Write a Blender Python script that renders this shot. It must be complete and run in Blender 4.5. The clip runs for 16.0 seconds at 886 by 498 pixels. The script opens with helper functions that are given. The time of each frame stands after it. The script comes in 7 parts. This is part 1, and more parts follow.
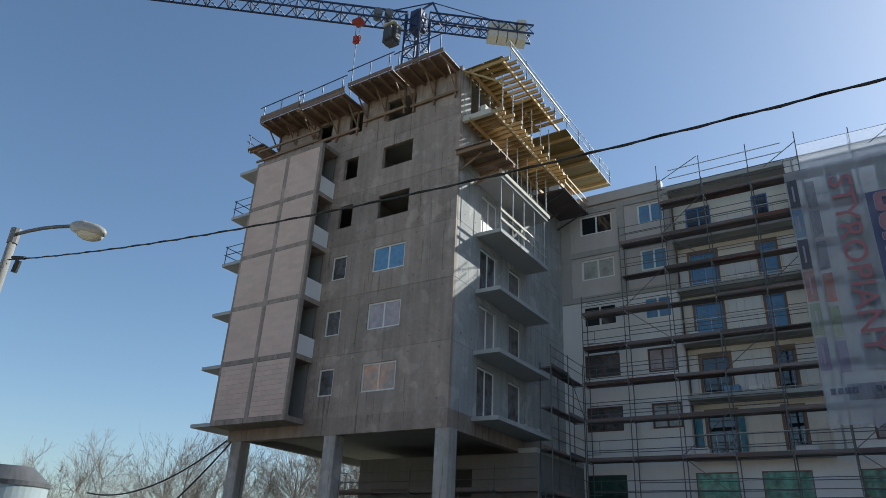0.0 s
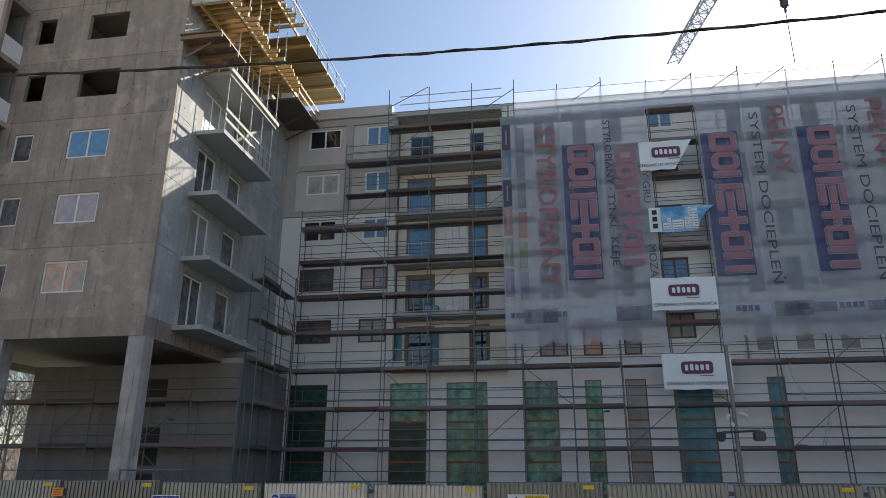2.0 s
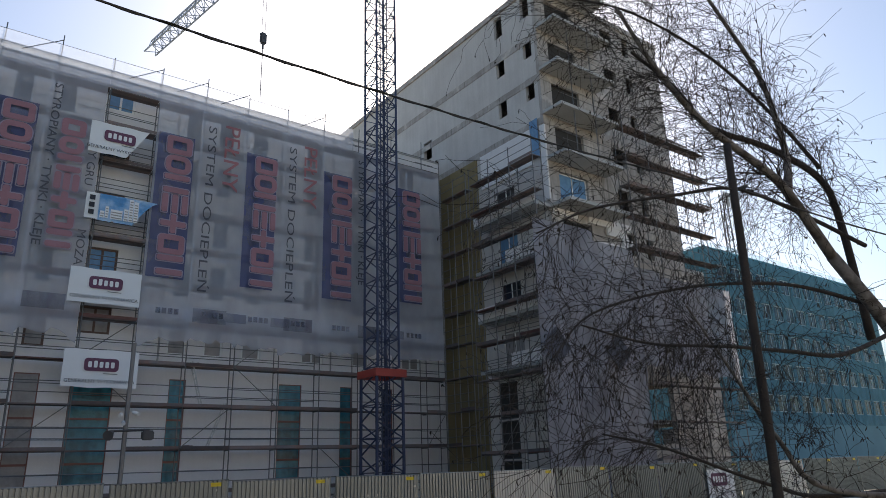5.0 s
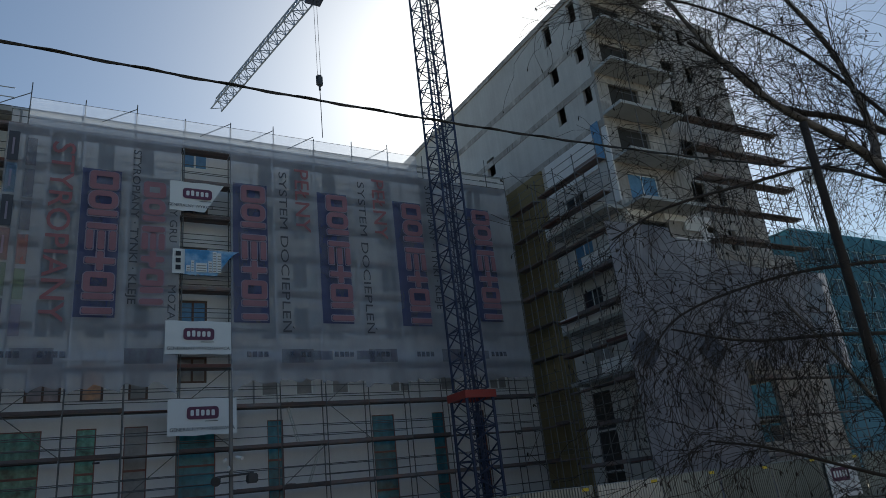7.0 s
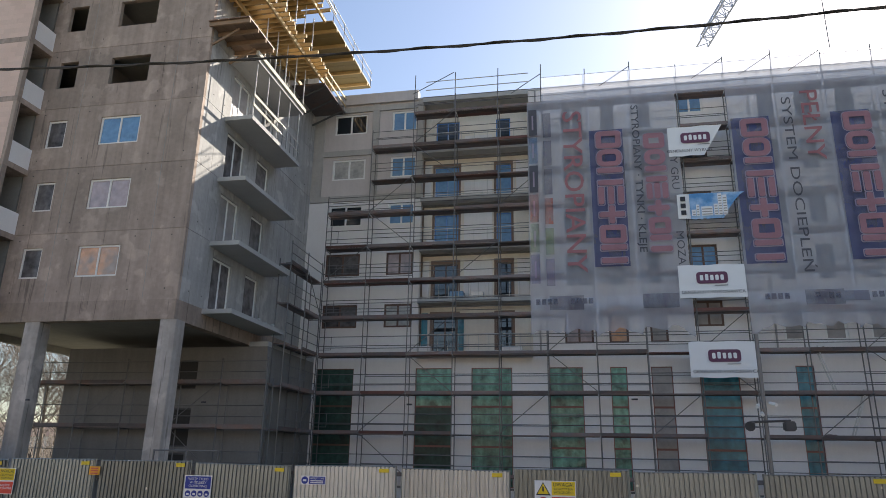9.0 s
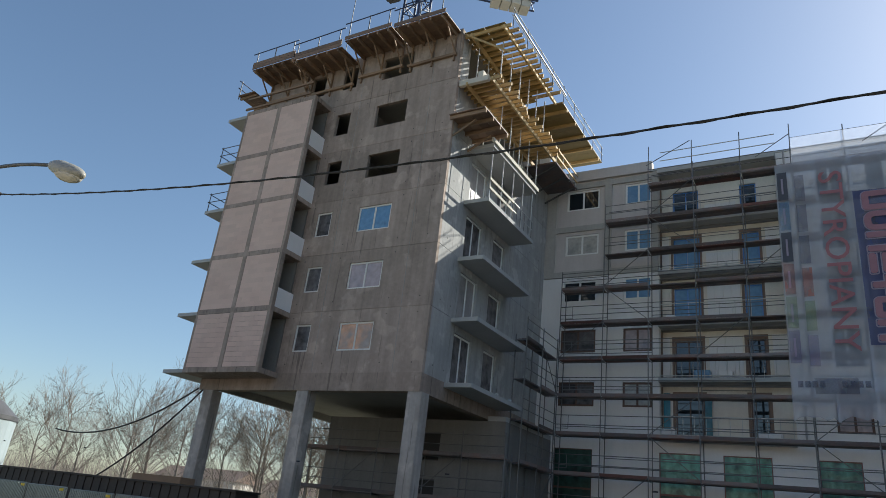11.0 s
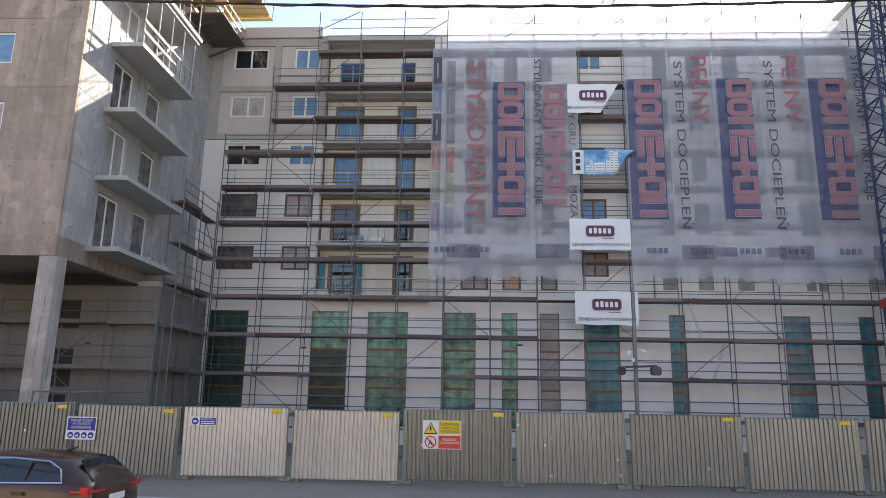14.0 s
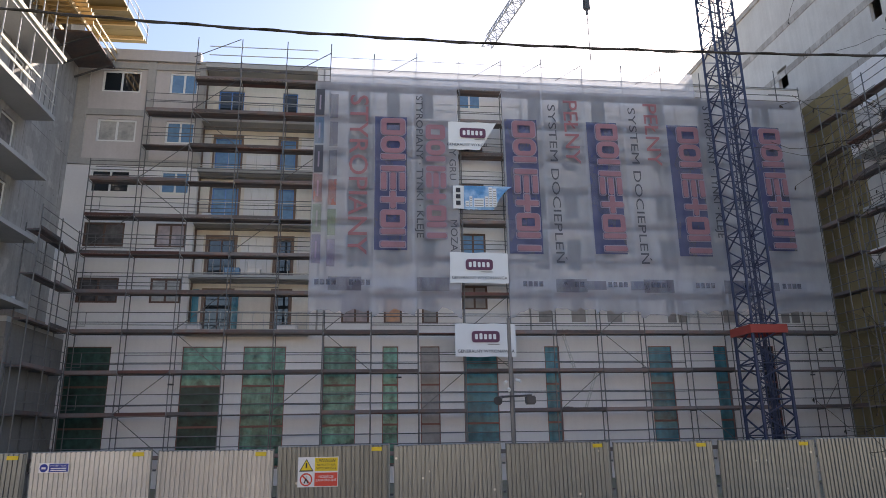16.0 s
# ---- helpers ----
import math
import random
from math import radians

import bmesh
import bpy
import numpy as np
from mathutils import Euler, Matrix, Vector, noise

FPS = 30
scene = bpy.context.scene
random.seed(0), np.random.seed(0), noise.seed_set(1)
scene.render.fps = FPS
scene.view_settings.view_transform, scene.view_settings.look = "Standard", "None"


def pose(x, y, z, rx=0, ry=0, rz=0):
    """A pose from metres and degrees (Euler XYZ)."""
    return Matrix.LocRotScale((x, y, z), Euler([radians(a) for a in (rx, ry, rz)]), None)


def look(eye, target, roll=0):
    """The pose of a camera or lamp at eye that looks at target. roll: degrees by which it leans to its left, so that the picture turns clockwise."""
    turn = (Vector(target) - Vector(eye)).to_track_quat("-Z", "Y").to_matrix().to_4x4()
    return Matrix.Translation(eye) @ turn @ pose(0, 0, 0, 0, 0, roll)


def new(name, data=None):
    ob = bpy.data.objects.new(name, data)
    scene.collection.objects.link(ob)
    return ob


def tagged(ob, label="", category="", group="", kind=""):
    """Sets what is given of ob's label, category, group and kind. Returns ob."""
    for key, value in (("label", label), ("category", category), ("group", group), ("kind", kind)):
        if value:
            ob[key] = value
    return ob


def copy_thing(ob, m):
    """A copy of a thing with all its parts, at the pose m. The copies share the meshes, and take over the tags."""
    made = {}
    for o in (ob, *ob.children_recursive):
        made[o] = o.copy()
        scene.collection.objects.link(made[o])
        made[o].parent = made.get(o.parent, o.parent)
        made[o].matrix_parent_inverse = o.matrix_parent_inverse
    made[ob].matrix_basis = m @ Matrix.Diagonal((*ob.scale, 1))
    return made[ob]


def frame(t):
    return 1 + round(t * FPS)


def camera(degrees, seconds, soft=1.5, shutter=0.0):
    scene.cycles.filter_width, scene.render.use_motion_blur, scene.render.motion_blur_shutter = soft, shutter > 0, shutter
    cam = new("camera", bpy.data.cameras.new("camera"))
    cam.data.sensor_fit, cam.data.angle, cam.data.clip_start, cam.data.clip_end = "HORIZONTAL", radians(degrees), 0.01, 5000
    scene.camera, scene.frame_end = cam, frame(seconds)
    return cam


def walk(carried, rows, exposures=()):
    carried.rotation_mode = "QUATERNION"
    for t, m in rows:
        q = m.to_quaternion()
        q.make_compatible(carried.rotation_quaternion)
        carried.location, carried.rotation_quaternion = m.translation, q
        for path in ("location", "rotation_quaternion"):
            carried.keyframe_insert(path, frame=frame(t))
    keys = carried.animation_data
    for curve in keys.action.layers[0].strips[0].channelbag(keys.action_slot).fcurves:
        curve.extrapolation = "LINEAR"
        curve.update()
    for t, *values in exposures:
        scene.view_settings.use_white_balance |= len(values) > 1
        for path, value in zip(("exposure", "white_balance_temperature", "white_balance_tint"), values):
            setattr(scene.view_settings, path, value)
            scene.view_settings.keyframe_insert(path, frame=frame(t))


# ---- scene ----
cam = camera(65.45, 16.0, soft=0.6)
# seconds, the eye in metres, then its turn in degrees: tilt from straight down, lean, heading
ROWS = [
    (0.0, -0.084, -0.205, 2.064, 114.80, -2.70, 32.51),
    (0.5, 0.152, -0.198, 2.046, 112.74, -1.89, 29.69),
    (1.0, -0.078, 0.124, 2.254, 110.43, -0.83, 22.29),
    (1.5, -0.037, 0.113, 2.238, 108.92, -0.18, 16.13),
    (2.0, -0.027, 0.170, 2.237, 108.20, -0.16, 9.35),
    (2.5, -0.112, 0.163, 2.236, 108.14, -0.14, 2.99),
    (3.0, 0.038, 0.186, 2.222, 107.43, 0.41, -4.91),
    (3.5, 0.037, 0.132, 2.188, 106.89, 0.51, -15.06),
    (4.0, 0.010, 0.095, 2.144, 106.94, 1.06, -22.93),
    (4.5, -0.032, 0.119, 2.227, 107.11, 1.58, -30.09),
    (4.7, 0.077, 0.076, 2.137, 107.38, 1.67, -33.30),
    (5.2, 0.076, 0.083, 2.150, 107.87, 2.14, -37.92),
    (5.7, 0.073, 0.097, 2.178, 108.30, 3.06, -39.20),
    (6.2, 0.070, 0.112, 2.207, 108.75, 4.22, -37.45),
    (6.8, 0.068, 0.121, 2.224, 109.42, 5.66, -31.78),
    (7.0, 0.095, 0.097, 2.212, 109.75, 6.22, -28.68),
    (7.5, 0.029, -0.000, 2.177, 107.79, 5.60, -18.70),
    (8.0, 0.001, 0.135, 2.224, 105.41, 3.27, -8.51),
    (8.5, -0.260, 0.199, 2.305, 105.72, -0.20, 6.12),
    (9.0, -0.157, 0.076, 2.281, 106.91, -1.00, 11.09),
    (9.5, -0.263, 0.003, 2.290, 108.21, -0.79, 14.05),
    (10.0, -0.316, -0.046, 2.287, 107.85, -3.00, 19.92),
    (10.2, -0.186, -0.002, 2.296, 107.49, -4.08, 22.14),
    (10.7, -0.182, -0.063, 2.281, 109.36, -5.73, 26.84),
    (11.2, -0.172, -0.200, 2.245, 113.86, -6.34, 30.85),
    (11.8, -0.159, -0.368, 2.202, 117.34, -5.84, 32.25),
    (12.3, -0.154, -0.429, 2.187, 114.15, -4.47, 28.50),
    (12.5, -0.150, -0.259, 2.253, 110.47, -3.58, 25.18),
    (13.0, -0.254, -0.207, 2.227, 106.46, -4.69, 17.45),
    (13.5, -0.033, -0.148, 2.234, 102.39, -2.13, 11.32),
    (14.0, -0.001, -0.249, 2.329, 102.36, -0.97, 2.69),
    (14.5, 0.030, -0.181, 2.266, 104.90, 0.15, 1.41),
    (15.0, 0.065, -0.239, 2.238, 104.42, 0.25, 0.46),
    (15.5, 0.068, -0.242, 2.232, 104.40, 0.12, -3.48),
    (16.0, 0.105, -0.252, 2.259, 105.20, 0.92, -6.79),
]
EXPOSURES = [(0, 0.21, 5770, 3), (0.5, 0.25, 5865, 3), (1, 0.4, 6184, 6), (2, 0.65, 6343, 7.5), (3, 0.56, 6343, 7.5), (4, 0.72, 6437, 9.5), (4.5, 0.74, 6437, 10.5), (4.7, 0.67, 6437, 10.5), (6.8, -0.46, 5770, 1), (7, -0.46, 5770, 1), (7.5, -0.1, 6054, 4), (8, 0.72, 6572, 11.5), (8.5, 0.85, 6666, 12.5), (9, 0.9, 6619, 11.5), (10.2, 0.68, 6248, 7.5), (12.3, -0.02, 5959, 3), (12.5, 0.09, 5959, 3), (13, 0.5, 6356, 9.5), (13.5, 1.05, 6702, 15.5), (14, 1.6, 6844, 15.5), (14.5, 1.26, 6844, 15.5), (15.5, 1.17, 6796, 16.5), (16, 1.2, 6796, 16.5)]
walk(cam, [(t, pose(x, y, z, rx, ry, rz)) for t, x, y, z, rx, ry, rz in ROWS], EXPOSURES)

# ---- light: a clear spring day, the sun behind the block ----
SUN_AZ, SUN_EL = radians(36.0), radians(34.0)     # azimuth from +y towards +x
to_sun = Vector((math.sin(SUN_AZ) * math.cos(SUN_EL), math.cos(SUN_AZ) * math.cos(SUN_EL), math.sin(SUN_EL)))
world = bpy.data.worlds.new("sky")
scene.world = world
world.use_nodes = True
wn = world.node_tree
sky = wn.nodes.new("ShaderNodeTexSky")
sky.sky_type = "NISHITA"
sky.sun_disc = False
sky.sun_elevation, sky.sun_rotation = SUN_EL, SUN_AZ
sky.air_density, sky.dust_density, sky.ozone_density = 1.0, 1.1, 0.9
wn.links.new(sky.outputs["Color"], wn.nodes["Background"].inputs["Color"])
wn.nodes["Background"].inputs["Strength"].default_value = 0.115
lamp = bpy.data.lights.new("sun", "SUN")
lamp.energy, lamp.angle, lamp.color = 5.0, radians(0.5), (1.0, 0.93, 0.82)
sun = new("sun", lamp)
sun.matrix_world = look(to_sun * 200, (0, 0, 0))

# ---- materials ----


def nodes_of(name):
    m = bpy.data.materials.new(name)
    m.use_nodes = True
    return m, m.node_tree.nodes, m.node_tree.links, m.node_tree.nodes["Principled BSDF"]


def surface(name, colour, rough=0.8, metal=0.0, vary=0.12, big=0.35, fine=9.0, bump=0.15, streak=0.0, piece=0.0, tint=None, spec=0.5, drips=0.0):
    """A surface with stains at a large scale, grain at a small one, optional runs down the wall and a shift from piece to piece."""
    m, n, l, b = nodes_of(name)
    geo = n.new("ShaderNodeNewGeometry")
    where = geo.outputs["Position"]
    big_n = n.new("ShaderNodeTexNoise")
    big_n.inputs["Scale"].default_value, big_n.inputs["Detail"].default_value = big, 5.0
    l.new(where, big_n.inputs["Vector"])
    fine_n = n.new("ShaderNodeTexNoise")
    fine_n.inputs["Scale"].default_value, fine_n.inputs["Detail"].default_value = fine, 4.0
    l.new(where, fine_n.inputs["Vector"])

    def math_node(op, a, bb):
        k = n.new("ShaderNodeMath")
        k.operation = op
        for i, v in enumerate((a, bb)):
            if isinstance(v, (int, float)):
                k.inputs[i].default_value = v
            else:
                l.new(v, k.inputs[i])
        return k.outputs[0]

    amount = math_node("ADD", math_node("MULTIPLY", math_node("SUBTRACT", big_n.outputs["Fac"], 0.5), 2.6 * vary),
                       math_node("MULTIPLY", math_node("SUBTRACT", fine_n.outputs["Fac"], 0.5), 1.3 * vary))
    if streak:
        stretch = n.new("ShaderNodeMapping")
        stretch.inputs["Scale"].default_value = (2.2, 2.2, 0.12)
        l.new(where, stretch.inputs["Vector"])
        runs = n.new("ShaderNodeTexNoise")
        runs.inputs["Scale"].default_value, runs.inputs["Detail"].default_value = 1.6, 6.0
        l.new(stretch.outputs[0], runs.inputs["Vector"])
        amount = math_node("ADD", amount, math_node("MULTIPLY", math_node("SUBTRACT", runs.outputs["Fac"], 0.5), 2.5 * streak))
    if drips:
        # thin dark runs and pale washed-out patches
        thin = n.new("ShaderNodeMapping")
        thin.inputs["Scale"].default_value = (5.0, 5.0, 0.22)
        l.new(where, thin.inputs["Vector"])
        lines = n.new("ShaderNodeTexNoise")
        lines.inputs["Scale"].default_value, lines.inputs["Detail"].default_value = 1.3, 3.0
        l.new(thin.outputs[0], lines.inputs["Vector"])
        cut = n.new("ShaderNodeMapRange")
        cut.inputs[1].default_value, cut.inputs[2].default_value, cut.inputs[4].default_value = 0.62, 0.67, -drips
        l.new(lines.outputs["Fac"], cut.inputs[0])
        patch = n.new("ShaderNodeTexNoise")
        patch.inputs["Scale"].default_value, patch.inputs["Detail"].default_value = 0.95, 9.0
        l.new(where, patch.inputs["Vector"])
        pale = n.new("ShaderNodeMapRange")
        pale.inputs[1].default_value, pale.inputs[2].default_value, pale.inputs[4].default_value = 0.57, 0.62, drips * 0.7
        l.new(patch.outputs["Fac"], pale.inputs[0])
        amount = math_node("ADD", amount, math_node("ADD", cut.outputs[0], pale.outputs[0]))
    if piece:
        info = n.new("ShaderNodeObjectInfo")
        amount = math_node("ADD", amount, math_node("MULTIPLY", math_node("SUBTRACT", info.outputs["Random"], 0.5), 2 * piece))
    gain = math_node("ADD", amount, 1.0)
    scale = n.new("ShaderNodeVectorMath")
    scale.operation = "SCALE"
    if tint:
        mix = n.new("ShaderNodeMix")
        mix.data_type = "RGBA"
        mix.inputs[6].default_value, mix.inputs[7].default_value = (*colour, 1), (*tint, 1)
        ramp = n.new("ShaderNodeMapRange")
        ramp.inputs[1].default_value, ramp.inputs[2].default_value = 0.4, 0.65
        l.new(big_n.outputs["Fac"], ramp.inputs[0])
        l.new(ramp.outputs[0], mix.inputs[0])
        l.new(mix.outputs[2], scale.inputs[0])
    else:
        scale.inputs[0].default_value = colour
    l.new(gain, scale.inputs["Scale"])
    l.new(scale.outputs[0], b.inputs["Base Color"])
    b.inputs["Roughness"].default_value, b.inputs["Metallic"].default_value = rough, metal
    b.inputs["Specular IOR Level"].default_value = spec
    if bump:
        bn = n.new("ShaderNodeBump")
        bn.inputs["Strength"].default_value, bn.inputs["Distance"].default_value = bump, 0.02
        l.new(fine_n.outputs["Fac"], bn.inputs["Height"])
        l.new(bn.outputs[0], b.inputs["Normal"])
    return m


def veil(name, colour, cover, weave=60.0, tear=0.35):
    """Woven site netting: partly open, thicker in folds."""
    m, n, l, b = nodes_of(name)
    b.inputs["Base Color"].default_value, b.inputs["Roughness"].default_value = (*colour, 1), 0.9
    b.inputs["Specular IOR Level"].default_value = 0.1
    clear = n.new("ShaderNodeBsdfTransparent")
    through_it = n.new("ShaderNodeBsdfTranslucent")
    through_it.inputs["Color"].default_value = (*colour, 1)
    cloth = n.new("ShaderNodeMixShader")
    cloth.inputs[0].default_value = 0.45
    l.new(b.outputs[0], cloth.inputs[1])
    l.new(through_it.outputs[0], cloth.inputs[2])
    mix = n.new("ShaderNodeMixShader")
    geo = n.new("ShaderNodeNewGeometry")
    folds = n.new("ShaderNodeTexNoise")
    folds.inputs["Scale"].default_value, folds.inputs["Detail"].default_value = 1.1, 8.0
    hang = n.new("ShaderNodeMapping")
    hang.inputs["Scale"].default_value = (1.0, 1.0, 0.45)
    l.new(geo.outputs["Position"], hang.inputs["Vector"])
    l.new(hang.outputs[0], folds.inputs["Vector"])
    r = n.new("ShaderNodeMapRange")
    r.inputs[1].default_value, r.inputs[2].default_value = 0.3, 0.7
    r.inputs[3].default_value, r.inputs[4].default_value = cover - tear * 0.3, min(1.0, cover + tear * 0.3)
    l.new(folds.outputs["Fac"], r.inputs[0])
    l.new(r.outputs[0], mix.inputs[0])
    l.new(clear.outputs[0], mix.inputs[1])
    l.new(cloth.outputs[0], mix.inputs[2])
    l.new(mix.outputs[0], n["Material Output"].inputs["Surface"])
    return m


def glass(name, colour=(0.02, 0.025, 0.03), rough=0.03):
    m, n, l, b = nodes_of(name)
    b.inputs["Base Color"].default_value, b.inputs["Roughness"].default_value = (*colour, 1), rough
    b.inputs["Specular IOR Level"].default_value = 0.8
    geo = n.new("ShaderNodeNewGeometry")
    wob = n.new("ShaderNodeTexNoise")
    wob.inputs["Scale"].default_value = 0.8
    l.new(geo.outputs["Position"], wob.inputs["Vector"])
    bn = n.new("ShaderNodeBump")
    bn.inputs["Strength"].default_value, bn.inputs["Distance"].default_value = 0.06, 0.1
    l.new(wob.outputs["Fac"], bn.inputs["Height"])
    l.new(bn.outputs[0], b.inputs["Normal"])
    return m


CONCRETE = surface("concrete", (0.375, 0.295, 0.245), 0.9, vary=0.30, big=0.55, fine=6, bump=0.3, streak=0.28, piece=0.11, tint=(0.25, 0.20, 0.165), drips=0.34)
CONCRETE_SIDE = surface("pale grey cast concrete", (0.40, 0.39, 0.375), 0.85, vary=0.24, big=0.6, fine=6, bump=0.25, streak=0.22, piece=0.05, tint=(0.29, 0.285, 0.275), drips=0.36)
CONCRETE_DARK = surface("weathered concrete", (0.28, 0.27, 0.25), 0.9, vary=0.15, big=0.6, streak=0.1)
SLAB = surface("slab concrete", (0.42, 0.42, 0.41), 0.9, vary=0.12, big=0.8, bump=0.2)
BLOCK = surface("aerated concrete blocks", (0.68, 0.51, 0.43), 0.95, vary=0.10, big=0.6, fine=14, bump=0.3, piece=0.05, tint=(0.60, 0.44, 0.37))
MORTAR = surface("block mortar", (0.17, 0.145, 0.13), 0.95, vary=0.2)
MORTAR_PALE = surface("pale block mortar", (0.64, 0.48, 0.405), 0.95, vary=0.1)
WHITE = surface("white insulated wall", (0.80, 0.775, 0.765), 0.9, vary=0.07, big=0.5, fine=12, bump=0.1, streak=0.04, tint=(0.74, 0.71, 0.695))
CREAM = surface("cream base coat", (0.82, 0.77, 0.69), 0.9, vary=0.10, big=0.7, streak=0.06, tint=(0.68, 0.61, 0.53))
GREY_COAT = surface("beige base coat", (0.54, 0.50, 0.48), 0.9, vary=0.12, big=0.5, streak=0.08)
BROWN_WALL = surface("brown primer", (0.22, 0.15, 0.115), 0.9, vary=0.12)
WOOL = surface("mineral wool boards", (0.25, 0.20, 0.105), 0.98, vary=0.2, big=0.7, fine=16, bump=0.5, piece=0.15, tint=(0.21, 0.165, 0.08))
STEEL = surface("galvanised tube", (0.17, 0.165, 0.165), 0.55, 0.5, vary=0.15, big=2.0, bump=0.05, piece=0.2)
STEEL_DARK = surface("weathered steel", (0.10, 0.10, 0.105), 0.6, 0.4, vary=0.2, big=2.0, bump=0.05, piece=0.2)
DECK = surface("scaffold deck", (0.17, 0.15, 0.15), 0.85, vary=0.3, big=1.5, bump=0.2, piece=0.45, tint=(0.17, 0.115, 0.10))
TIMBER = surface("formwork timber", (0.52, 0.36, 0.16), 0.7, vary=0.15, big=1.2, fine=18, bump=0.15, piece=0.15)
PLY = surface("formwork plywood", (0.20, 0.125, 0.08), 0.6, vary=0.2, big=0.8, bump=0.1, piece=0.2)
PLY_YELLOW = surface("yellow formwork ply", (0.23, 0.175, 0.07), 0.6, vary=0.15, big=0.8, bump=0.1, piece=0.1)
FRAME_WHITE = surface("white window frame", (0.78, 0.78, 0.76), 0.4, vary=0.04, bump=0)
FRAME_DUSTY = surface("dusty pale window frame", (0.68, 0.65, 0.61), 0.5, vary=0.1, bump=0)
FRAME_BROWN = surface("brown window frame", (0.12, 0.068, 0.05), 0.5, vary=0.12, bump=0)
FRAME_BLUE = surface("blue film on frame", (0.10, 0.24, 0.55), 0.35, vary=0.15, bump=0)
GLASS = glass("window glass")
# green and teal film: streaks and contrast also paint pleat shading and glints
FOIL_GREEN = surface("green protective film", (0.14, 0.36, 0.275), 0.16, vary=0.8, big=1.9, fine=5, bump=0.8, piece=0.3, streak=0.6, tint=(0.025, 0.065, 0.05))
FOIL_TEAL = surface("teal protective film", (0.045, 0.25, 0.32), 0.18, vary=0.6, big=1.6, fine=5, bump=0.7, piece=0.25, streak=0.5, tint=(0.02, 0.10, 0.135))
FOIL_BLUE = surface("blue protective film", (0.17, 0.32, 0.50), 0.25, vary=0.45, big=1.5, fine=5, bump=0.5, tint=(0.10, 0.20, 0.34))
# warm reflections in the glass are painted as orange patches
PANE_ORANGE = surface("pane with painted warm reflections", (0.74, 0.40, 0.23), 0.25, vary=0.5, big=1.4, fine=4, bump=0.3, tint=(0.30, 0.24, 0.20))
FOIL_PINK = surface("window with pale film", (0.50, 0.40, 0.40), 0.25, vary=0.4, big=1.4, fine=4, bump=0.3, tint=(0.28, 0.24, 0.25))
FOIL_GREY = surface("grey film and painted pane reflection", (0.30, 0.28, 0.27), 0.4, vary=0.3, big=1.5, fine=5, bump=0.5)
# pale streaks in the colour stand in for reflections on dark glass
PANE_DIM = surface("dim pane with painted pale reflections", (0.20, 0.185, 0.185), 0.2, vary=0.7, big=1.6, fine=4, bump=0.4, piece=0.3, streak=0.3, tint=(0.06, 0.055, 0.055))
# greenish reflections on dark glass are mixed into the pane colour
PANE_DARK = surface("dark pane with painted green reflections", (0.045, 0.10, 0.08), 0.3, vary=0.8, big=1.5, fine=4, bump=0.4, piece=0.3, streak=0.3, tint=(0.018, 0.026, 0.022), spec=0.25)
SILO_SHELL = surface("pale blue-grey painted steel", (0.36, 0.42, 0.44), 0.5, vary=0.1, big=0.6, bump=0.05, streak=0.1)
# near-black colour that stands in for shade inside rooms and holes
DARK = surface("painted shade of openings", (0.05, 0.047, 0.045), 0.95, vary=0.1, bump=0)
NET = veil("pale site netting", (0.84, 0.86, 0.95), 0.41, tear=0.16)
PRINT_GREY = veil("grey netting print", (0.25, 0.25, 0.31), 0.5, tear=0.5)
PRINT_RED = surface("red netting print", (0.34, 0.185, 0.215), 0.9, vary=0.16, big=1.2, fine=12, bump=0, spec=0.1)
PRINT_WORD = surface("red lettering print", (0.345, 0.16, 0.175), 0.9, vary=0.16, big=1.2, fine=12, bump=0, spec=0.1)
PRINT_BLUE = veil("blue netting print", (0.13, 0.145, 0.30), 0.66, tear=0.4)
PRINT_BLACK = surface("black netting print", (0.10, 0.104, 0.125), 0.9, vary=0.15, big=1.2, fine=12, bump=0, spec=0.1)
PRINT_PALE = surface("pale netting print", (0.33, 0.29, 0.36), 0.9, vary=0.12, big=1.2, fine=12, bump=0, spec=0.1)
PRINT_PHOTO = veil("dark photo print", (0.22, 0.21, 0.25), 0.5, tear=0.9)
NET_GREY = veil("grey site netting", (0.42, 0.41, 0.45), 0.72, tear=0.7)
NET_TEAL = veil("teal site netting", (0.11, 0.31, 0.39), 0.30, tear=0.6)
TEAL_WALL = surface("teal-grey facade panels", (0.12, 0.26, 0.32), 0.6, vary=0.2, big=0.2, bump=0.05, piece=0.08)
INK_PLUM = surface("dark plum print", (0.13, 0.04, 0.085), 0.6, vary=0.08, bump=0)
INK_RED = surface("red print", (0.62, 0.10, 0.10), 0.7, vary=0.08, bump=0)
INK_BLACK = surface("black print", (0.03, 0.03, 0.04), 0.7, vary=0.08, bump=0)
BANNER = surface("white vinyl", (0.80, 0.80, 0.80), 0.5, vary=0.03, big=1.0, bump=0.15, fine=3)
CRANE_BLUE = surface("dark blue crane paint", (0.03, 0.042, 0.095), 0.5, vary=0.15, big=1.0, bump=0)
CRANE_RED = surface("red crane paint", (0.36, 0.05, 0.035), 0.5, vary=0.15, bump=0)
# paler copy of the fence sheet: sun reflection put into the colour
FENCE_REFLECTING = surface("zinc sheet with painted sun reflection", (0.62, 0.60, 0.55), 0.42, 0.4, vary=0.14, big=0.5, fine=3, bump=0.12, piece=0.12, streak=0.12)
FENCE = surface("galvanised trapezoid sheet", (0.22, 0.235, 0.23), 0.34, 0.65, vary=0.18, big=0.5, fine=3, bump=0.12, piece=0.34, streak=0.16)
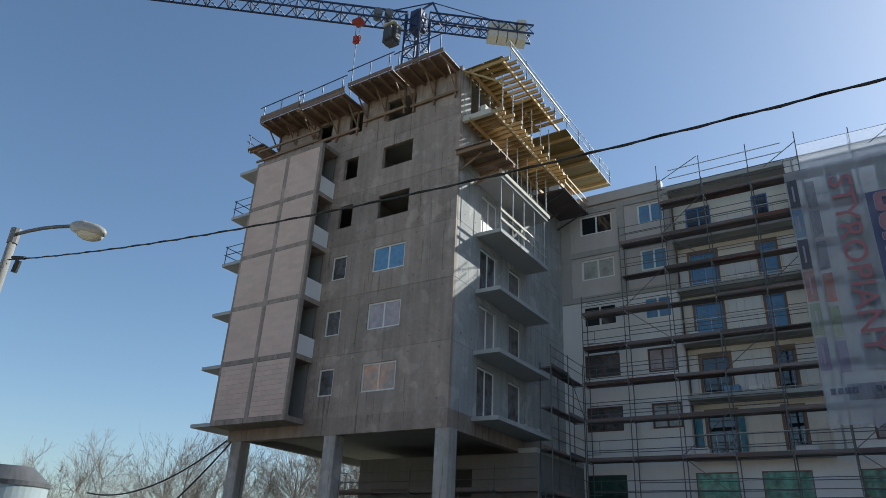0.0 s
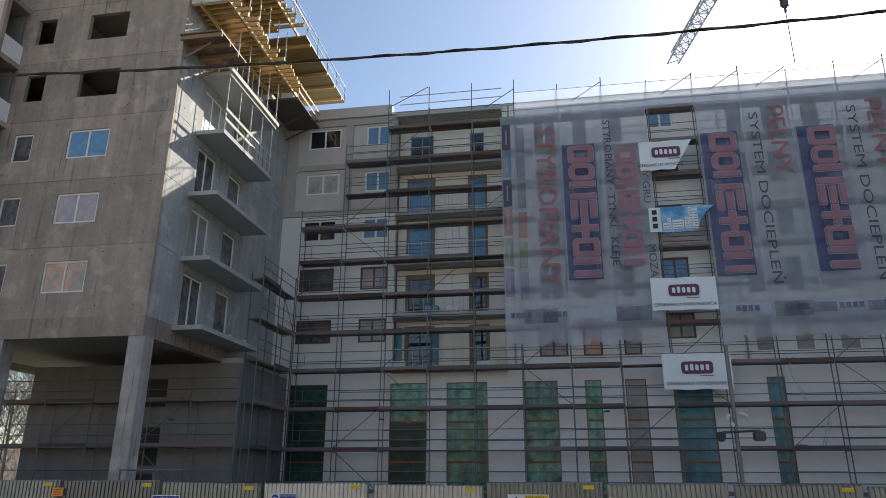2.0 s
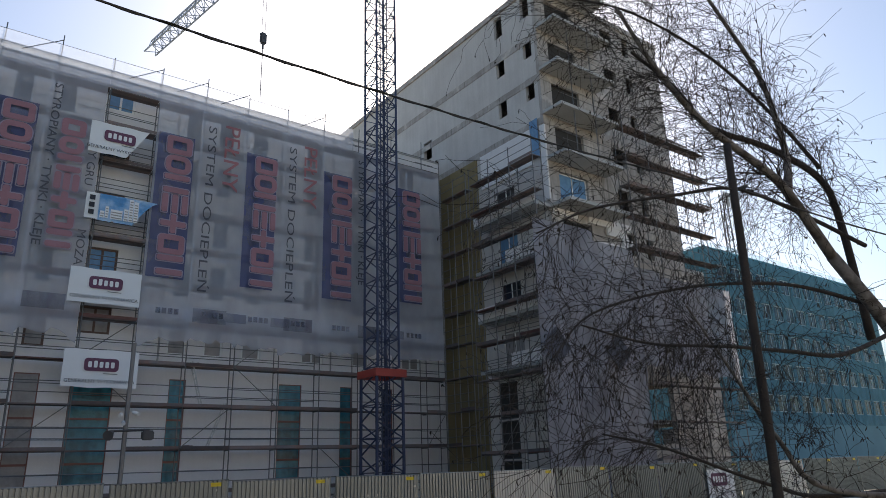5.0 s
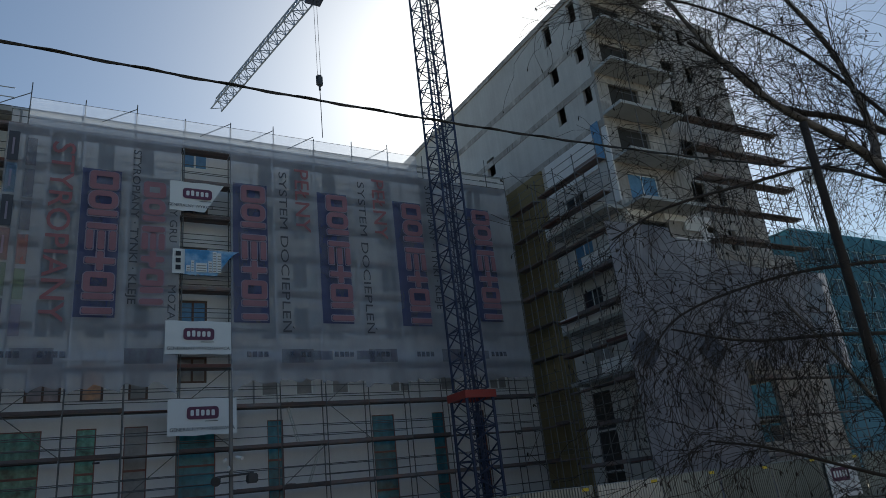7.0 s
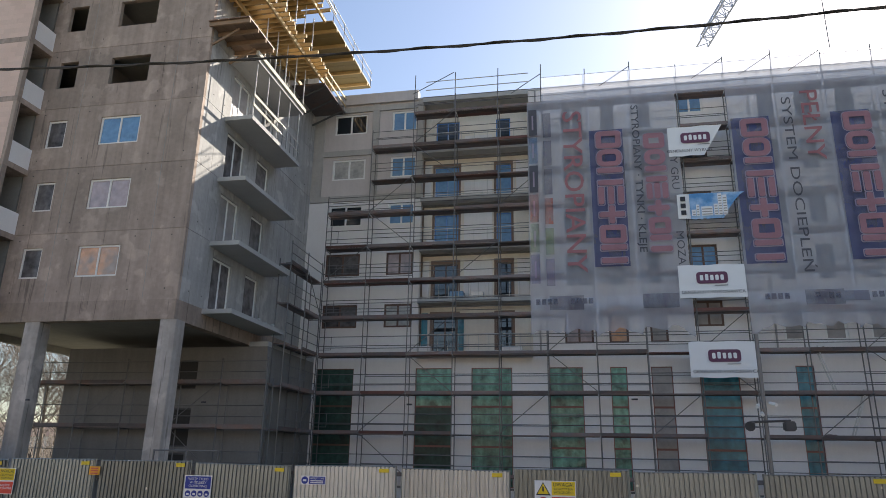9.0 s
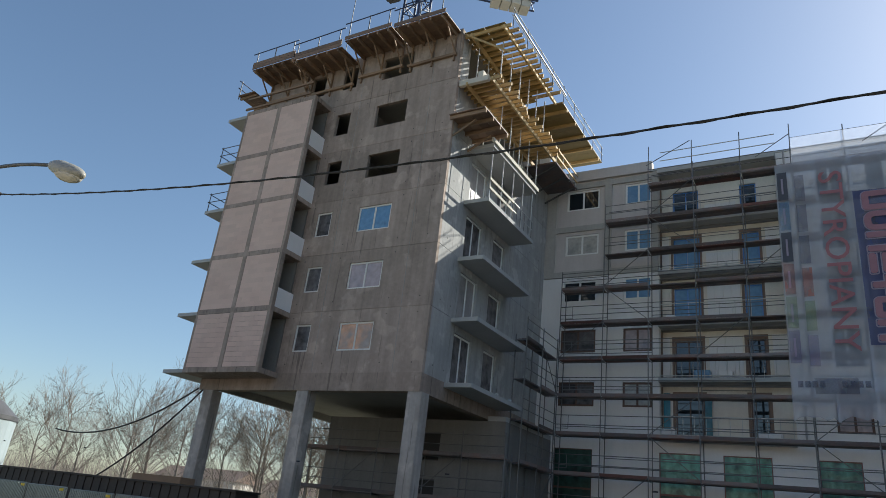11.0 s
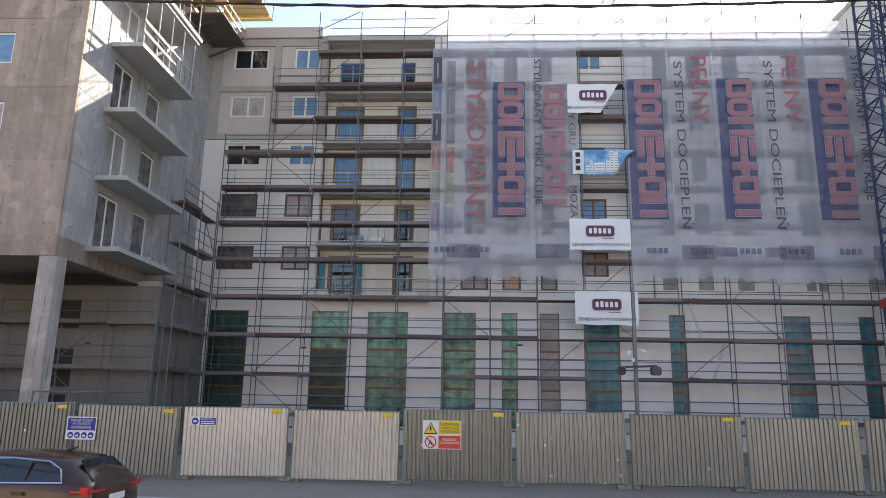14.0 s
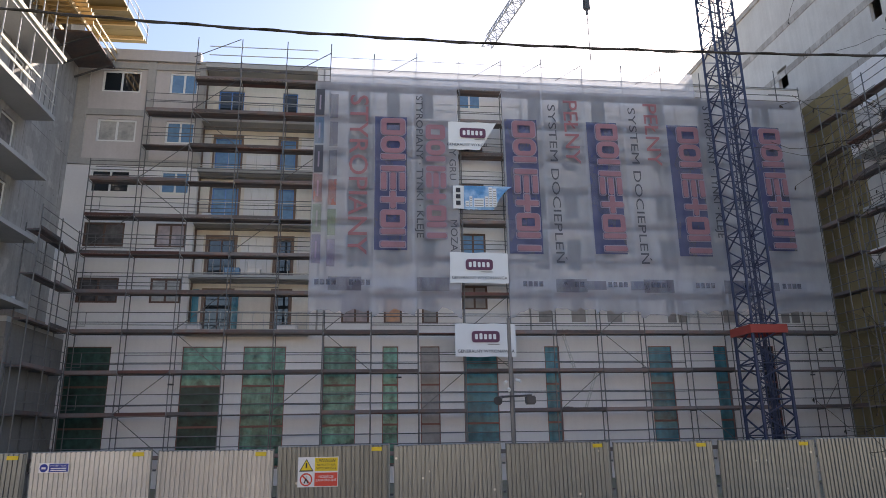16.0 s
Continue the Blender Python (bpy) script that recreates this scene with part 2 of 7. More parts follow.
ASPHALT = surface("asphalt", (0.075, 0.075, 0.08), 0.85, vary=0.18, big=0.5, fine=40, bump=0.4)
fn, fl = FENCE.node_tree.nodes, FENCE.node_tree.links
fb = fn["Principled BSDF"]
spots = fn.new("ShaderNodeTexVoronoi")           # torn tape and plaster flecks
spots.inputs["Scale"].default_value = 1.7
fl.new(fn["Geometry"].outputs["Position"], spots.inputs["Vector"])
fleck = fn.new("ShaderNodeMapRange")
fleck.inputs[1].default_value, fleck.inputs[2].default_value, fleck.inputs[3].default_value, fleck.inputs[4].default_value = 0.05, 0.075, 1.0, 0.0
fl.new(spots.outputs["Distance"], fleck.inputs[0])
over = fn.new("ShaderNodeMix")
over.data_type = "RGBA"
over.inputs[7].default_value = (0.7, 0.69, 0.66, 1)
fl.new(fleck.outputs[0], over.inputs[0])
fl.new(fb.inputs["Base Color"].links[0].from_socket, over.inputs[6])
fl.new(over.outputs[2], fb.inputs["Base Color"])
PAVING = surface("worn sandy paving", (0.25, 0.22, 0.18), 0.9, vary=0.2, big=0.6, fine=20, bump=0.4)
SOIL = surface("bare soil and grass", (0.27, 0.24, 0.18), 0.95, vary=0.25, big=0.3, fine=6, bump=0.6, tint=(0.18, 0.18, 0.10))
RUBBER = surface("black cable sheath", (0.02, 0.02, 0.02), 0.6, vary=0.1, bump=0)
CONCRETE_PALE = surface("pale stained concrete", (0.46, 0.42, 0.385), 0.9, vary=0.26, big=0.6, fine=6, bump=0.3, streak=0.28, tint=(0.29, 0.26, 0.235), drips=0.4)
PRECAST = surface("pale grey precast wall", (0.60, 0.57, 0.54), 0.9, vary=0.12, big=0.5, fine=7, bump=0.15, streak=0.1, tint=(0.50, 0.47, 0.445))
OCHRE = surface("sunlit ochre render", (0.49, 0.43, 0.365), 0.9, vary=0.12, big=0.4, streak=0.06)
SLAB_WARM = surface("pale precast concrete", (0.58, 0.54, 0.46), 0.9, vary=0.1, big=0.8)
CRANE_BLUE_PALE = surface("pale blue-grey crane paint", (0.30, 0.34, 0.42), 0.5, vary=0.15, big=1.0, bump=0)
LAMP_SHELL = surface("cream lamp housing", (0.36, 0.34, 0.29), 0.45, vary=0.12, bump=0)
# brown tint is the reflection of facing buildings, put into the paint
CAR_PAINT = surface("dark car paint tinted by painted reflection", (0.065, 0.042, 0.03), 0.18, 0.35, vary=0.05, bump=0, spec=0.8)
CHROME = surface("chrome trim", (0.75, 0.75, 0.76), 0.15, 1.0, vary=0.03, bump=0)
CAR_RED = surface("red tail light", (0.55, 0.02, 0.02), 0.15, vary=0.1, bump=0)
TYRE = surface("tyre rubber", (0.02, 0.02, 0.02), 0.85, vary=0.1, bump=0.1)
BIRCH = surface("birch bark", (0.24, 0.22, 0.20), 0.9, vary=0.4, big=4.0, fine=20, bump=0.5, tint=(0.06, 0.05, 0.043))
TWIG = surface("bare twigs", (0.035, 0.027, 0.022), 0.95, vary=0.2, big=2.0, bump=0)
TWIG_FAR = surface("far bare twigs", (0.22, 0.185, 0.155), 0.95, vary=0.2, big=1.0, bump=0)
CONTAINER = surface("dark brown steel sheet", (0.045, 0.035, 0.03), 0.6, 0.2, vary=0.2, big=0.8, bump=0.1)
STEEL_PALE = surface("pale zinc tube", (0.55, 0.54, 0.52), 0.5, 0.3, vary=0.12, big=2.0, bump=0)
# darker copy of the formwork timber, with the platforms' shade in its colour
TIMBER_DARK = surface("shaded brown timber", (0.26, 0.17, 0.105), 0.75, vary=0.2, big=1.2, fine=18, bump=0.15, piece=0.2)
BARK_DARK = surface("dark brown-grey bark", (0.045, 0.038, 0.034), 0.95, vary=0.3, big=4.0, fine=20, bump=0.5)
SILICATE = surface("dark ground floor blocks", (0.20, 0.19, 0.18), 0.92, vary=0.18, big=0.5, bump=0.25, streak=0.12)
FRAME_BAND = surface("grey concrete frame", (0.40, 0.385, 0.36), 0.92, vary=0.18, big=0.7, bump=0.25, streak=0.12)
FRAME_GREY = surface("grey window frame", (0.35, 0.34, 0.33), 0.5, vary=0.08, bump=0)
FRAME_RED = surface("red-brown window frame", (0.20, 0.085, 0.07), 0.5, vary=0.15, bump=0)
FOIL_PALE = surface("pale crumpled film", (0.52, 0.51, 0.48), 0.3, vary=0.5, big=2.0, fine=5, bump=0.6, tint=(0.25, 0.25, 0.24))
DECK_RED = surface("red-brown deck board", (0.13, 0.06, 0.05), 0.8, vary=0.25, big=1.5, bump=0.2, piece=0.3)
# ---- building blocks ----


def box(bm, x0, y0, z0, x1, y1, z1):
    v = [bm.verts.new(p) for p in ((x0, y0, z0), (x1, y0, z0), (x1, y1, z0), (x0, y1, z0), (x0, y0, z1), (x1, y0, z1), (x1, y1, z1), (x0, y1, z1))]
    for f in ((3, 2, 1, 0), (4, 5, 6, 7), (0, 1, 5, 4), (1, 2, 6, 5), (2, 3, 7, 6), (3, 0, 4, 7)):
        bm.faces.new([v[i] for i in f])
    return bm


def tube(bm, p, q, r, n=6, r2=None):
    p, q = Vector(p), Vector(q)
    d = (q - p).normalized()
    a = d.orthogonal().normalized()
    b = d.cross(a)
    r2 = r if r2 is None else r2
    rings = [[bm.verts.new(c + (a * math.cos(k * math.tau / n) + b * math.sin(k * math.tau / n)) * s) for k in range(n)] for c, s in ((p, r), (q, r2))]
    for k in range(n):
        bm.faces.new((rings[0][k], rings[0][(k + 1) % n], rings[1][(k + 1) % n], rings[1][k]))
    bm.faces.new(rings[0][::-1])
    bm.faces.new(rings[1])
    return bm


def beam(bm, p, q, w, h):
    """A squared timber or section from p to q, h high."""
    p, q = Vector(p), Vector(q)
    d = (q - p).normalized()
    s = d.cross(Vector((0, 0, 1)))
    s = (s if s.length > 0.01 else Vector((1, 0, 0))).normalized() * w / 2
    u = s.cross(d).normalized() * h / 2
    v = [bm.verts.new(c + i * s + j * u) for c in (p, q) for i, j in ((-1, -1), (1, -1), (1, 1), (-1, 1))]
    for f in ((0, 1, 2, 3), (7, 6, 5, 4), (0, 4, 5, 1), (1, 5, 6, 2), (2, 6, 7, 3), (3, 7, 4, 0)):
        bm.faces.new([v[i] for i in f])
    return bm


def wall_mesh(place, u0, u1, v0, v1, thick, holes):
    """A wall in (u, v) with openings cut through; place maps (u, v, depth) to a point."""
    bm = bmesh.new()
    us = sorted({u0, u1, *(min(max(h[i], u0), u1) for h in holes for i in (0, 1))})
    vs = sorted({v0, v1, *(min(max(h[i], v0), v1) for h in holes for i in (2, 3))})

    def solid(i, j):
        if not (0 <= i < len(us) - 1 and 0 <= j < len(vs) - 1):
            return False
        cu, cv = (us[i] + us[i + 1]) / 2, (vs[j] + vs[j + 1]) / 2
        return not any(h[0] < cu < h[1] and h[2] < cv < h[3] for h in holes)

    verts = {}

    def at(i, j, d):
        if (i, j, d) not in verts:
            verts[i, j, d] = bm.verts.new(place(us[i], vs[j], thick * d))
        return verts[i, j, d]

    for i in range(len(us) - 1):
        for j in range(len(vs) - 1):
            if not solid(i, j):
                continue
            bm.faces.new((at(i, j, 0), at(i + 1, j, 0), at(i + 1, j + 1, 0), at(i, j + 1, 0)))
            bm.faces.new((at(i, j + 1, 1), at(i + 1, j + 1, 1), at(i + 1, j, 1), at(i, j, 1)))
            for di, dj, (a, b) in ((-1, 0, ((i, j), (i, j + 1))), (1, 0, ((i + 1, j + 1), (i + 1, j))), (0, -1, ((i + 1, j), (i, j))), (0, 1, ((i, j + 1), (i + 1, j + 1)))):
                if not solid(i + di, j + dj):
                    bm.faces.new((at(*a, 0), at(*b, 0), at(*b, 1), at(*a, 1)))
    bmesh.ops.recalc_face_normals(bm, faces=bm.faces)
    return bm


def mesh_of(name, bm, material, smooth=False):
    me = bpy.data.meshes.new(name)
    bm.to_mesh(me)
    bm.free()
    me.materials.append(material)
    if smooth:
        me.polygons.foreach_set("use_smooth", [True] * len(me.polygons))
    return me


def thing(name, label, category, at=(0, 0, 0), group="", kind=""):
    e = new(name)
    e.location = at
    e.empty_display_size = 0.2
    bases[e] = Vector(at)
    return tagged(e, label, category, group, kind)


bases = {}


def part(name, bm, material, parent, label="", smooth=False):
    """One mesh object under a thing or a part. The bmesh is in the world's metres."""
    base = bases.get(parent, Vector((0, 0, 0)))
    me = bm if isinstance(bm, bpy.types.Mesh) else mesh_of(name, bm, material, smooth)
    if not isinstance(bm, bpy.types.Mesh):
        me.transform(Matrix.Translation(-base))
    ob = new(name, me)
    ob.parent = parent
    bases[ob] = base
    return tagged(ob, label)


def put(name, mesh, parent, m, label=""):
    """A shared mesh as a part at the pose m in the world."""
    base = bases.get(parent, Vector((0, 0, 0)))
    ob = new(name, mesh)
    ob.parent = parent
    ob.matrix_basis = Matrix.Translation(-base) @ m
    bases[ob] = base
    return tagged(ob, label)


def single(name, bm, material, label, category, group="", kind="", smooth=False):
    ob = new(name, mesh_of(name, bm, material, smooth))
    return tagged(ob, label, category, group, kind)


def text_mesh(words, size, material, align="CENTER", depth=0.004, bold=0.0, space=1.0):
    cu = bpy.data.curves.new("lettering", "FONT")
    cu.body, cu.size, cu.align_x, cu.align_y, cu.extrude, cu.offset, cu.space_line = words, size, align, "CENTER", depth, bold, space
    cu.resolution_u = 3
    ob = bpy.data.objects.new("lettering", cu)
    scene.collection.objects.link(ob)
    me = bpy.data.meshes.new_from_object(ob.evaluated_get(bpy.context.evaluated_depsgraph_get()))
    bpy.data.objects.remove(ob)
    bpy.data.curves.remove(cu)
    me.materials.clear()
    me.materials.append(material)
    return me


FRONT = lambda y: (lambda u, v, d: (u, y + d, v))          # a wall that faces the street
EAST = lambda x: (lambda u, v, d: (x - d, u, v))           # a wall that faces +x
WEST = lambda x: (lambda u, v, d: (x + d, u, v))           # a wall that faces -x


def window(parent, place, u0, u1, v0, v1, depth=0.12, panes=2, frame_mat=None, pane_mat=None, label="", bar=0.07, name="window"):
    """Frame set back in its opening, with sashes and panes."""
    fm, pm = frame_mat or FRAME_WHITE, pane_mat or GLASS
    w = (u1 - u0 - bar) / panes
    holes = [(u0 + bar + i * w, u0 + i * w + w, v0 + bar, v1 - bar) for i in range(panes)]
    shifted = lambda u, v, d: place(u, v, d + depth)
    fr = part(name, wall_mesh(shifted, u0, u1, v0, v1, 0.07, holes), fm, parent, label)
    for h in holes:
        bm = bmesh.new()
        p = lambda u, v, d: place(u, v, d + depth + 0.03)
        q = [bm.verts.new(p(a, b, d)) for d in (0, 0.012) for a, b in ((h[0], h[2]), (h[1], h[2]), (h[1], h[3]), (h[0], h[3]))]
        for f in ((0, 1, 2, 3), (7, 6, 5, 4), (0, 4, 5, 1), (1, 5, 6, 2), (2, 6, 7, 3), (3, 7, 4, 0)):
            bm.faces.new([q[i] for i in f])
        bmesh.ops.recalc_face_normals(bm, faces=bm.faces)
        part("pane", bm, pm, fr)
    return fr
# ---- ground ----
bm = bmesh.new()
box(bm, -1500, -1500, -0.5, 1500, 1500, -0.02)
ground = single("ground", bm, SOIL, "dry pale soil and sparse grass of the site", "ground", kind="structure")
bm = bmesh.new()
box(bm, -120, 7.2, -0.4, 120, 15.4, 0.0)
road = single("road", bm, ASPHALT, "grey asphalt street before the site fence", "road", kind="structure")
bm = bmesh.new()
box(bm, -120, 15.55, -0.4, 120, 19.9, 0.06)
pavement = single("pavement", bm, PAVING, "worn sandy grey pavement along the fence", "pavement", kind="structure")
kerb = new("kerb")
tagged(kerb, "grey concrete kerb stones along the street", "kerb", kind="structure")
stone = mesh_of("kerb_stone", box(bmesh.new(), 0.006, 15.4, -0.3, 0.994, 15.55, 0.12), SLAB)
for k in range(70):
    o = new("kerb_stone", stone)
    o.parent, o.location = kerb, (-35 + k, 0, 0.004 * math.sin(k * 1.7))

# ---- the sunlit house across the street, unseen behind the camera's place ----
# added so that its sunlit front bounces warm light onto the shaded walls
HY = -17.0
house = thing("apartment_house", "plain ochre rendered house across the street", "building", (0, HY, 0))
hh = [(x, x + 1.5, z, z + 1.6) for x in range(-66, 66, 4) for z in (1.2, 4.3, 7.4, 10.5)]
part("wall", wall_mesh(lambda u, v, d: (u, HY - d, v), -68, 68, 0, 14.0, 0.35, hh), OCHRE, house)
# added dark sheet: paints the unlit rooms behind the openings
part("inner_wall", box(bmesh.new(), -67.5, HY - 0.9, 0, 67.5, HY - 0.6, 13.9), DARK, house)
part("roof", box(bmesh.new(), -68.4, HY - 11, 14.0, 68.4, HY + 0.4, 14.3), BROWN_WALL, house)
part("wall", box(bmesh.new(), -68, HY - 10.6, 0, 68, HY - 10.3, 14.0), OCHRE, house)

# ---- the tower in raw concrete ----
STOREY = 3.05
TX, TY = -16.0, 24.6            # its corner by the yard
TL, TBACK = -29.5, 37.2
LEVELS = [8.25 + STOREY * k for k in range(7)]      # slab tops, first floor up
tower = thing("apartment_tower", "unfinished grey concrete apartment tower on columns", "building", (TX, TY, 0))

# front wall, one panel a storey with its joint
for k in range(6):
    z0, z1 = LEVELS[k], LEVELS[k + 1] - 0.02
    holes = [(-20.93, -18.93, z0 + 1.05, z0 + 2.42), (-23.65, -22.68, z0 + 1.05, z0 + 2.42)]
    if k == 5:
        holes.append((-26.0, -25.0, z0 + 1.05, z0 + 2.42))
    part("wall_panel", wall_mesh(FRONT(TY), TL if k == 5 else -24.4, TX, z0, z1, 0.2, holes), CONCRETE, tower)
    if k < 3:
        for h, n in ((holes[0], 2), (holes[1], 1)):
            window(tower, FRONT(TY), *h, panes=n, frame_mat=FRAME_DUSTY, pane_mat=(PANE_ORANGE, FOIL_PINK, FOIL_BLUE)[k] if n == 2 else PANE_DIM, bar=0.085, depth=0.06)
    # side wall to the yard
    sh = [(27.0, 28.75, z0 + 0.05, z0 + 2.45), (30.1, 31.5, z0 + 0.05, z0 + 2.45)]
    if k > 3:
        sh = [(25.6, 30.6, z0 + 0.02, z1 - 0.25), (31.4, 35.5, z0 + 0.02, z1 - 0.25)] if k == 5 else [(27.0, 31.5, z0 + 0.02, z1 - 0.3)]
    part("wall_panel", wall_mesh(EAST(TX), TY + 0.2, TBACK, z0, z1, 0.2, sh), CONCRETE_SIDE, tower, "pale grey side wall panel")
    if k < 4:
        for h, n in ((sh[0], 2), (sh[1], 1)):
            # pale grey pane colours stand in for the sky reflected in these doors
            window(tower, EAST(TX), *h, panes=n, pane_mat=FOIL_GREY if n == 2 and k % 2 else PANE_DIM, bar=0.09, depth=0.1, name="balcony_door")
# slabs and the edge beam above the columns
for k, z in enumerate(LEVELS):
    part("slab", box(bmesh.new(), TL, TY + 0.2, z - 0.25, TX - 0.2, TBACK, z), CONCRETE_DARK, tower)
part("edge_beam", box(bmesh.new(), TL, TY - 0.01, LEVELS[0] - 0.82, TX + 0.01, TY + 0.4, LEVELS[0] - 0.0), CONCRETE, tower)
part("edge_beam", box(bmesh.new(), TX - 0.4, TY + 0.4, LEVELS[0] - 0.82, TX + 0.01, TBACK, LEVELS[0] - 0.0), CONCRETE, tower)
part("edge_beam", box(bmesh.new(), TL, TY + 0.4, LEVELS[0] - 0.62, TL + 0.3, TBACK, LEVELS[0] - 0.25), CONCRETE_DARK, tower)
for x in (-28.85, -22.5, -16.25):
    bm = bmesh.new()
    box(bm, x - 0.36, TY + 0.02, 0, x + 0.36, TY + 0.68, LEVELS[0] - 0.82)
    bmesh.ops.bevel(bm, geom=[e for e in bm.edges if abs(e.verts[0].co.z - e.verts[1].co.z) > 1], offset=0.025, segments=1, affect="EDGES")
    part("column", bm, CONCRETE_PALE, tower, "pale grey concrete column")
# floor partitions, so that the rooms are closed behind the openings
for k in range(6):
    z0 = LEVELS[k]
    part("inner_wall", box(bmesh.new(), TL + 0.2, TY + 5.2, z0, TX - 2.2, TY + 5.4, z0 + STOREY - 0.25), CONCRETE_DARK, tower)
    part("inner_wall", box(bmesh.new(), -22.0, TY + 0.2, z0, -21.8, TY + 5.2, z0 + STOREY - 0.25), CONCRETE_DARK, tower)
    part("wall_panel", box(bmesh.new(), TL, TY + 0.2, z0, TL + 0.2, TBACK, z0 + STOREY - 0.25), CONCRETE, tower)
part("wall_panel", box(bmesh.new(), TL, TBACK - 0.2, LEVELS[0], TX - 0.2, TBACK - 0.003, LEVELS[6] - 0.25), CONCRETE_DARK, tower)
# ground floor set back under the tower and running out below the balconies
GX = -15.0
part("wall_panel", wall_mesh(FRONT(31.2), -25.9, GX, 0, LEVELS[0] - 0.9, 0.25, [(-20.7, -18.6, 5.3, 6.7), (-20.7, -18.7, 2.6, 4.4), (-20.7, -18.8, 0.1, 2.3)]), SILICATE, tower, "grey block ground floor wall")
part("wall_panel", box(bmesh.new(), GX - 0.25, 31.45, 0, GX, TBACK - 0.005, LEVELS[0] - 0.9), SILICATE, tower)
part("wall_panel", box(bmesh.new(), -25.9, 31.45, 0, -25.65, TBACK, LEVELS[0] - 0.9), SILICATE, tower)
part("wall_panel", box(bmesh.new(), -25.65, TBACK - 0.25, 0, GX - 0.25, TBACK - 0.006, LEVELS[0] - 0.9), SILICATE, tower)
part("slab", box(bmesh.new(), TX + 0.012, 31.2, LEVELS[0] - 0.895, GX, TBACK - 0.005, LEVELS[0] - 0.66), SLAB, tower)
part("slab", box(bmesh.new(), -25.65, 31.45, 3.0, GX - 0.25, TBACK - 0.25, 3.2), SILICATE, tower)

# added near-black backing and panes paint the shade inside the ground floor
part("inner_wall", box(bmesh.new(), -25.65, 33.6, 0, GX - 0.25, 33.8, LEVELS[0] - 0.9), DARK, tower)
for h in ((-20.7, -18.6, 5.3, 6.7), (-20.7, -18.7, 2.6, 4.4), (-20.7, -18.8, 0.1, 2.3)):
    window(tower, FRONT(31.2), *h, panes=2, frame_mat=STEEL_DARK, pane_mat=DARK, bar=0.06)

# the bay with pale block infill
BX0, BX1, BY = -29.4, -24.2, 23.2
for k in range(5):
    z0 = LEVELS[k]
    part("slab", box(bmesh.new(), BX0, BY, z0 - 0.25, BX1, TY + 0.2, z0), CONCRETE, tower)
    for a, b in ((BX0 + 0.12, -26.95), (-26.68, BX1 - 0.18)):
        panel = part("infill_panel", box(bmesh.new(), a, BY + (0.03 if k == 0 else 0.016), z0, b, BY + 0.24, z0 + STOREY - 0.25), MORTAR if k == 0 else MORTAR_PALE, tower, "pale aerated block infill")
        for r in range(11):
            z = z0 + 0.02 + r * 0.252
            x = a + 0.02
            first = True
            while x < b - 0.05:
                w = 0.30 if (first and r % 2) else 0.595
                e = min(x + w, b - 0.02)
                part("block", box(bmesh.new(), x, BY + 0.012, z, e, BY + 0.1, min(z + 0.242, z0 + STOREY - 0.27)), BLOCK, panel)
                x, first = e + 0.008, False
    part("post", box(bmesh.new(), -26.95, BY, z0, -26.68, BY + 0.26, z0 + STOREY - 0.25), CONCRETE, tower)
    part("post", box(bmesh.new(), BX1 - 0.18, BY, z0, BX1, BY + 0.22, z0 + STOREY - 0.25), CONCRETE, tower)
    part("post", box(bmesh.new(), BX0, BY, z0, BX0 + 0.12, BY + 0.22, z0 + STOREY - 0.25), CONCRETE, tower)
    if k:
        part("parapet", box(bmesh.new(), BX1 - 0.16, BY + 0.22, z0, BX1 - 0.04, TY - 0.005, z0 + 1.0), WHITE, tower, "white rendered parapet")
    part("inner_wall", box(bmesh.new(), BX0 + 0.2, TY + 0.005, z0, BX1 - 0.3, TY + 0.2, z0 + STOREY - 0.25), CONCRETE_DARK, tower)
    # thin balcony slab on the far side
    part("balcony_slab", box(bmesh.new(), BX0 - 1.75, BY + 0.2, z0 - 0.2, BX0 - 0.002, TY + 3.4, z0 - 0.02), SLAB, tower)
z = LEVELS[5]
part("slab", box(bmesh.new(), BX0, BY, z - 0.25, BX1, TY + 0.2, z), CONCRETE, tower)
part("balcony_slab", box(bmesh.new(), BX0 - 1.75, BY + 0.2, z - 0.2, BX0 - 0.002, TY + 3.4, z - 0.02), SLAB, tower)
for k in range(5):
    part("wall_panel", box(bmesh.new(), TL, BY + 0.245, LEVELS[k], TL + 0.1, TY + 0.195, LEVELS[k] + STOREY - 0.26), CONCRETE, tower)

# yard-side balconies
for k in range(5):
    z = LEVELS[k] - 0.02
    part("balcony_slab", box(bmesh.new(), TX, 26.55, z - 0.2, -14.6, 32.1, z), SLAB, tower, "bare concrete balcony slab")

# ---- the long block behind the yard ----
FY, FX1 = 37.2, 28.2
ROOF = 23.9
block = thing("apartment_block", "long white and cream apartment block behind scaffolding", "building", (6, FY, 0))
holes, wins = [], []
ROWZ = [9.3 + 3.06 * k for k in range(5)]
for k, z in enumerate(ROWZ):
    for x0, x1, n in ((-14.7, -12.6, 2), (-11.0, -9.4, 2)):
        holes.append((x0, x1, z, z + 1.35))
        wins.append((x0, x1, z, z + 1.35, n, k))
    for x0, x1 in ((-0.9, 0.6), (1.4, 2.4), (3.5, 4.4), (5.75, 7.2), (10.0, 11.0), (11.9, 12.95), (14.0, 15.1), (17.6, 19.0), (21.0, 22.2), (24.6, 26.0)):
        lo, hi = (z - 0.25, z + 1.1) if x0 == 5.75 else (z - 1.05, z + 1.0)
        holes.append((x0, x1, lo, hi))
        wins.append((x0, x1, lo, hi, 1 if x1 - x0 < 1.3 else 2, k))
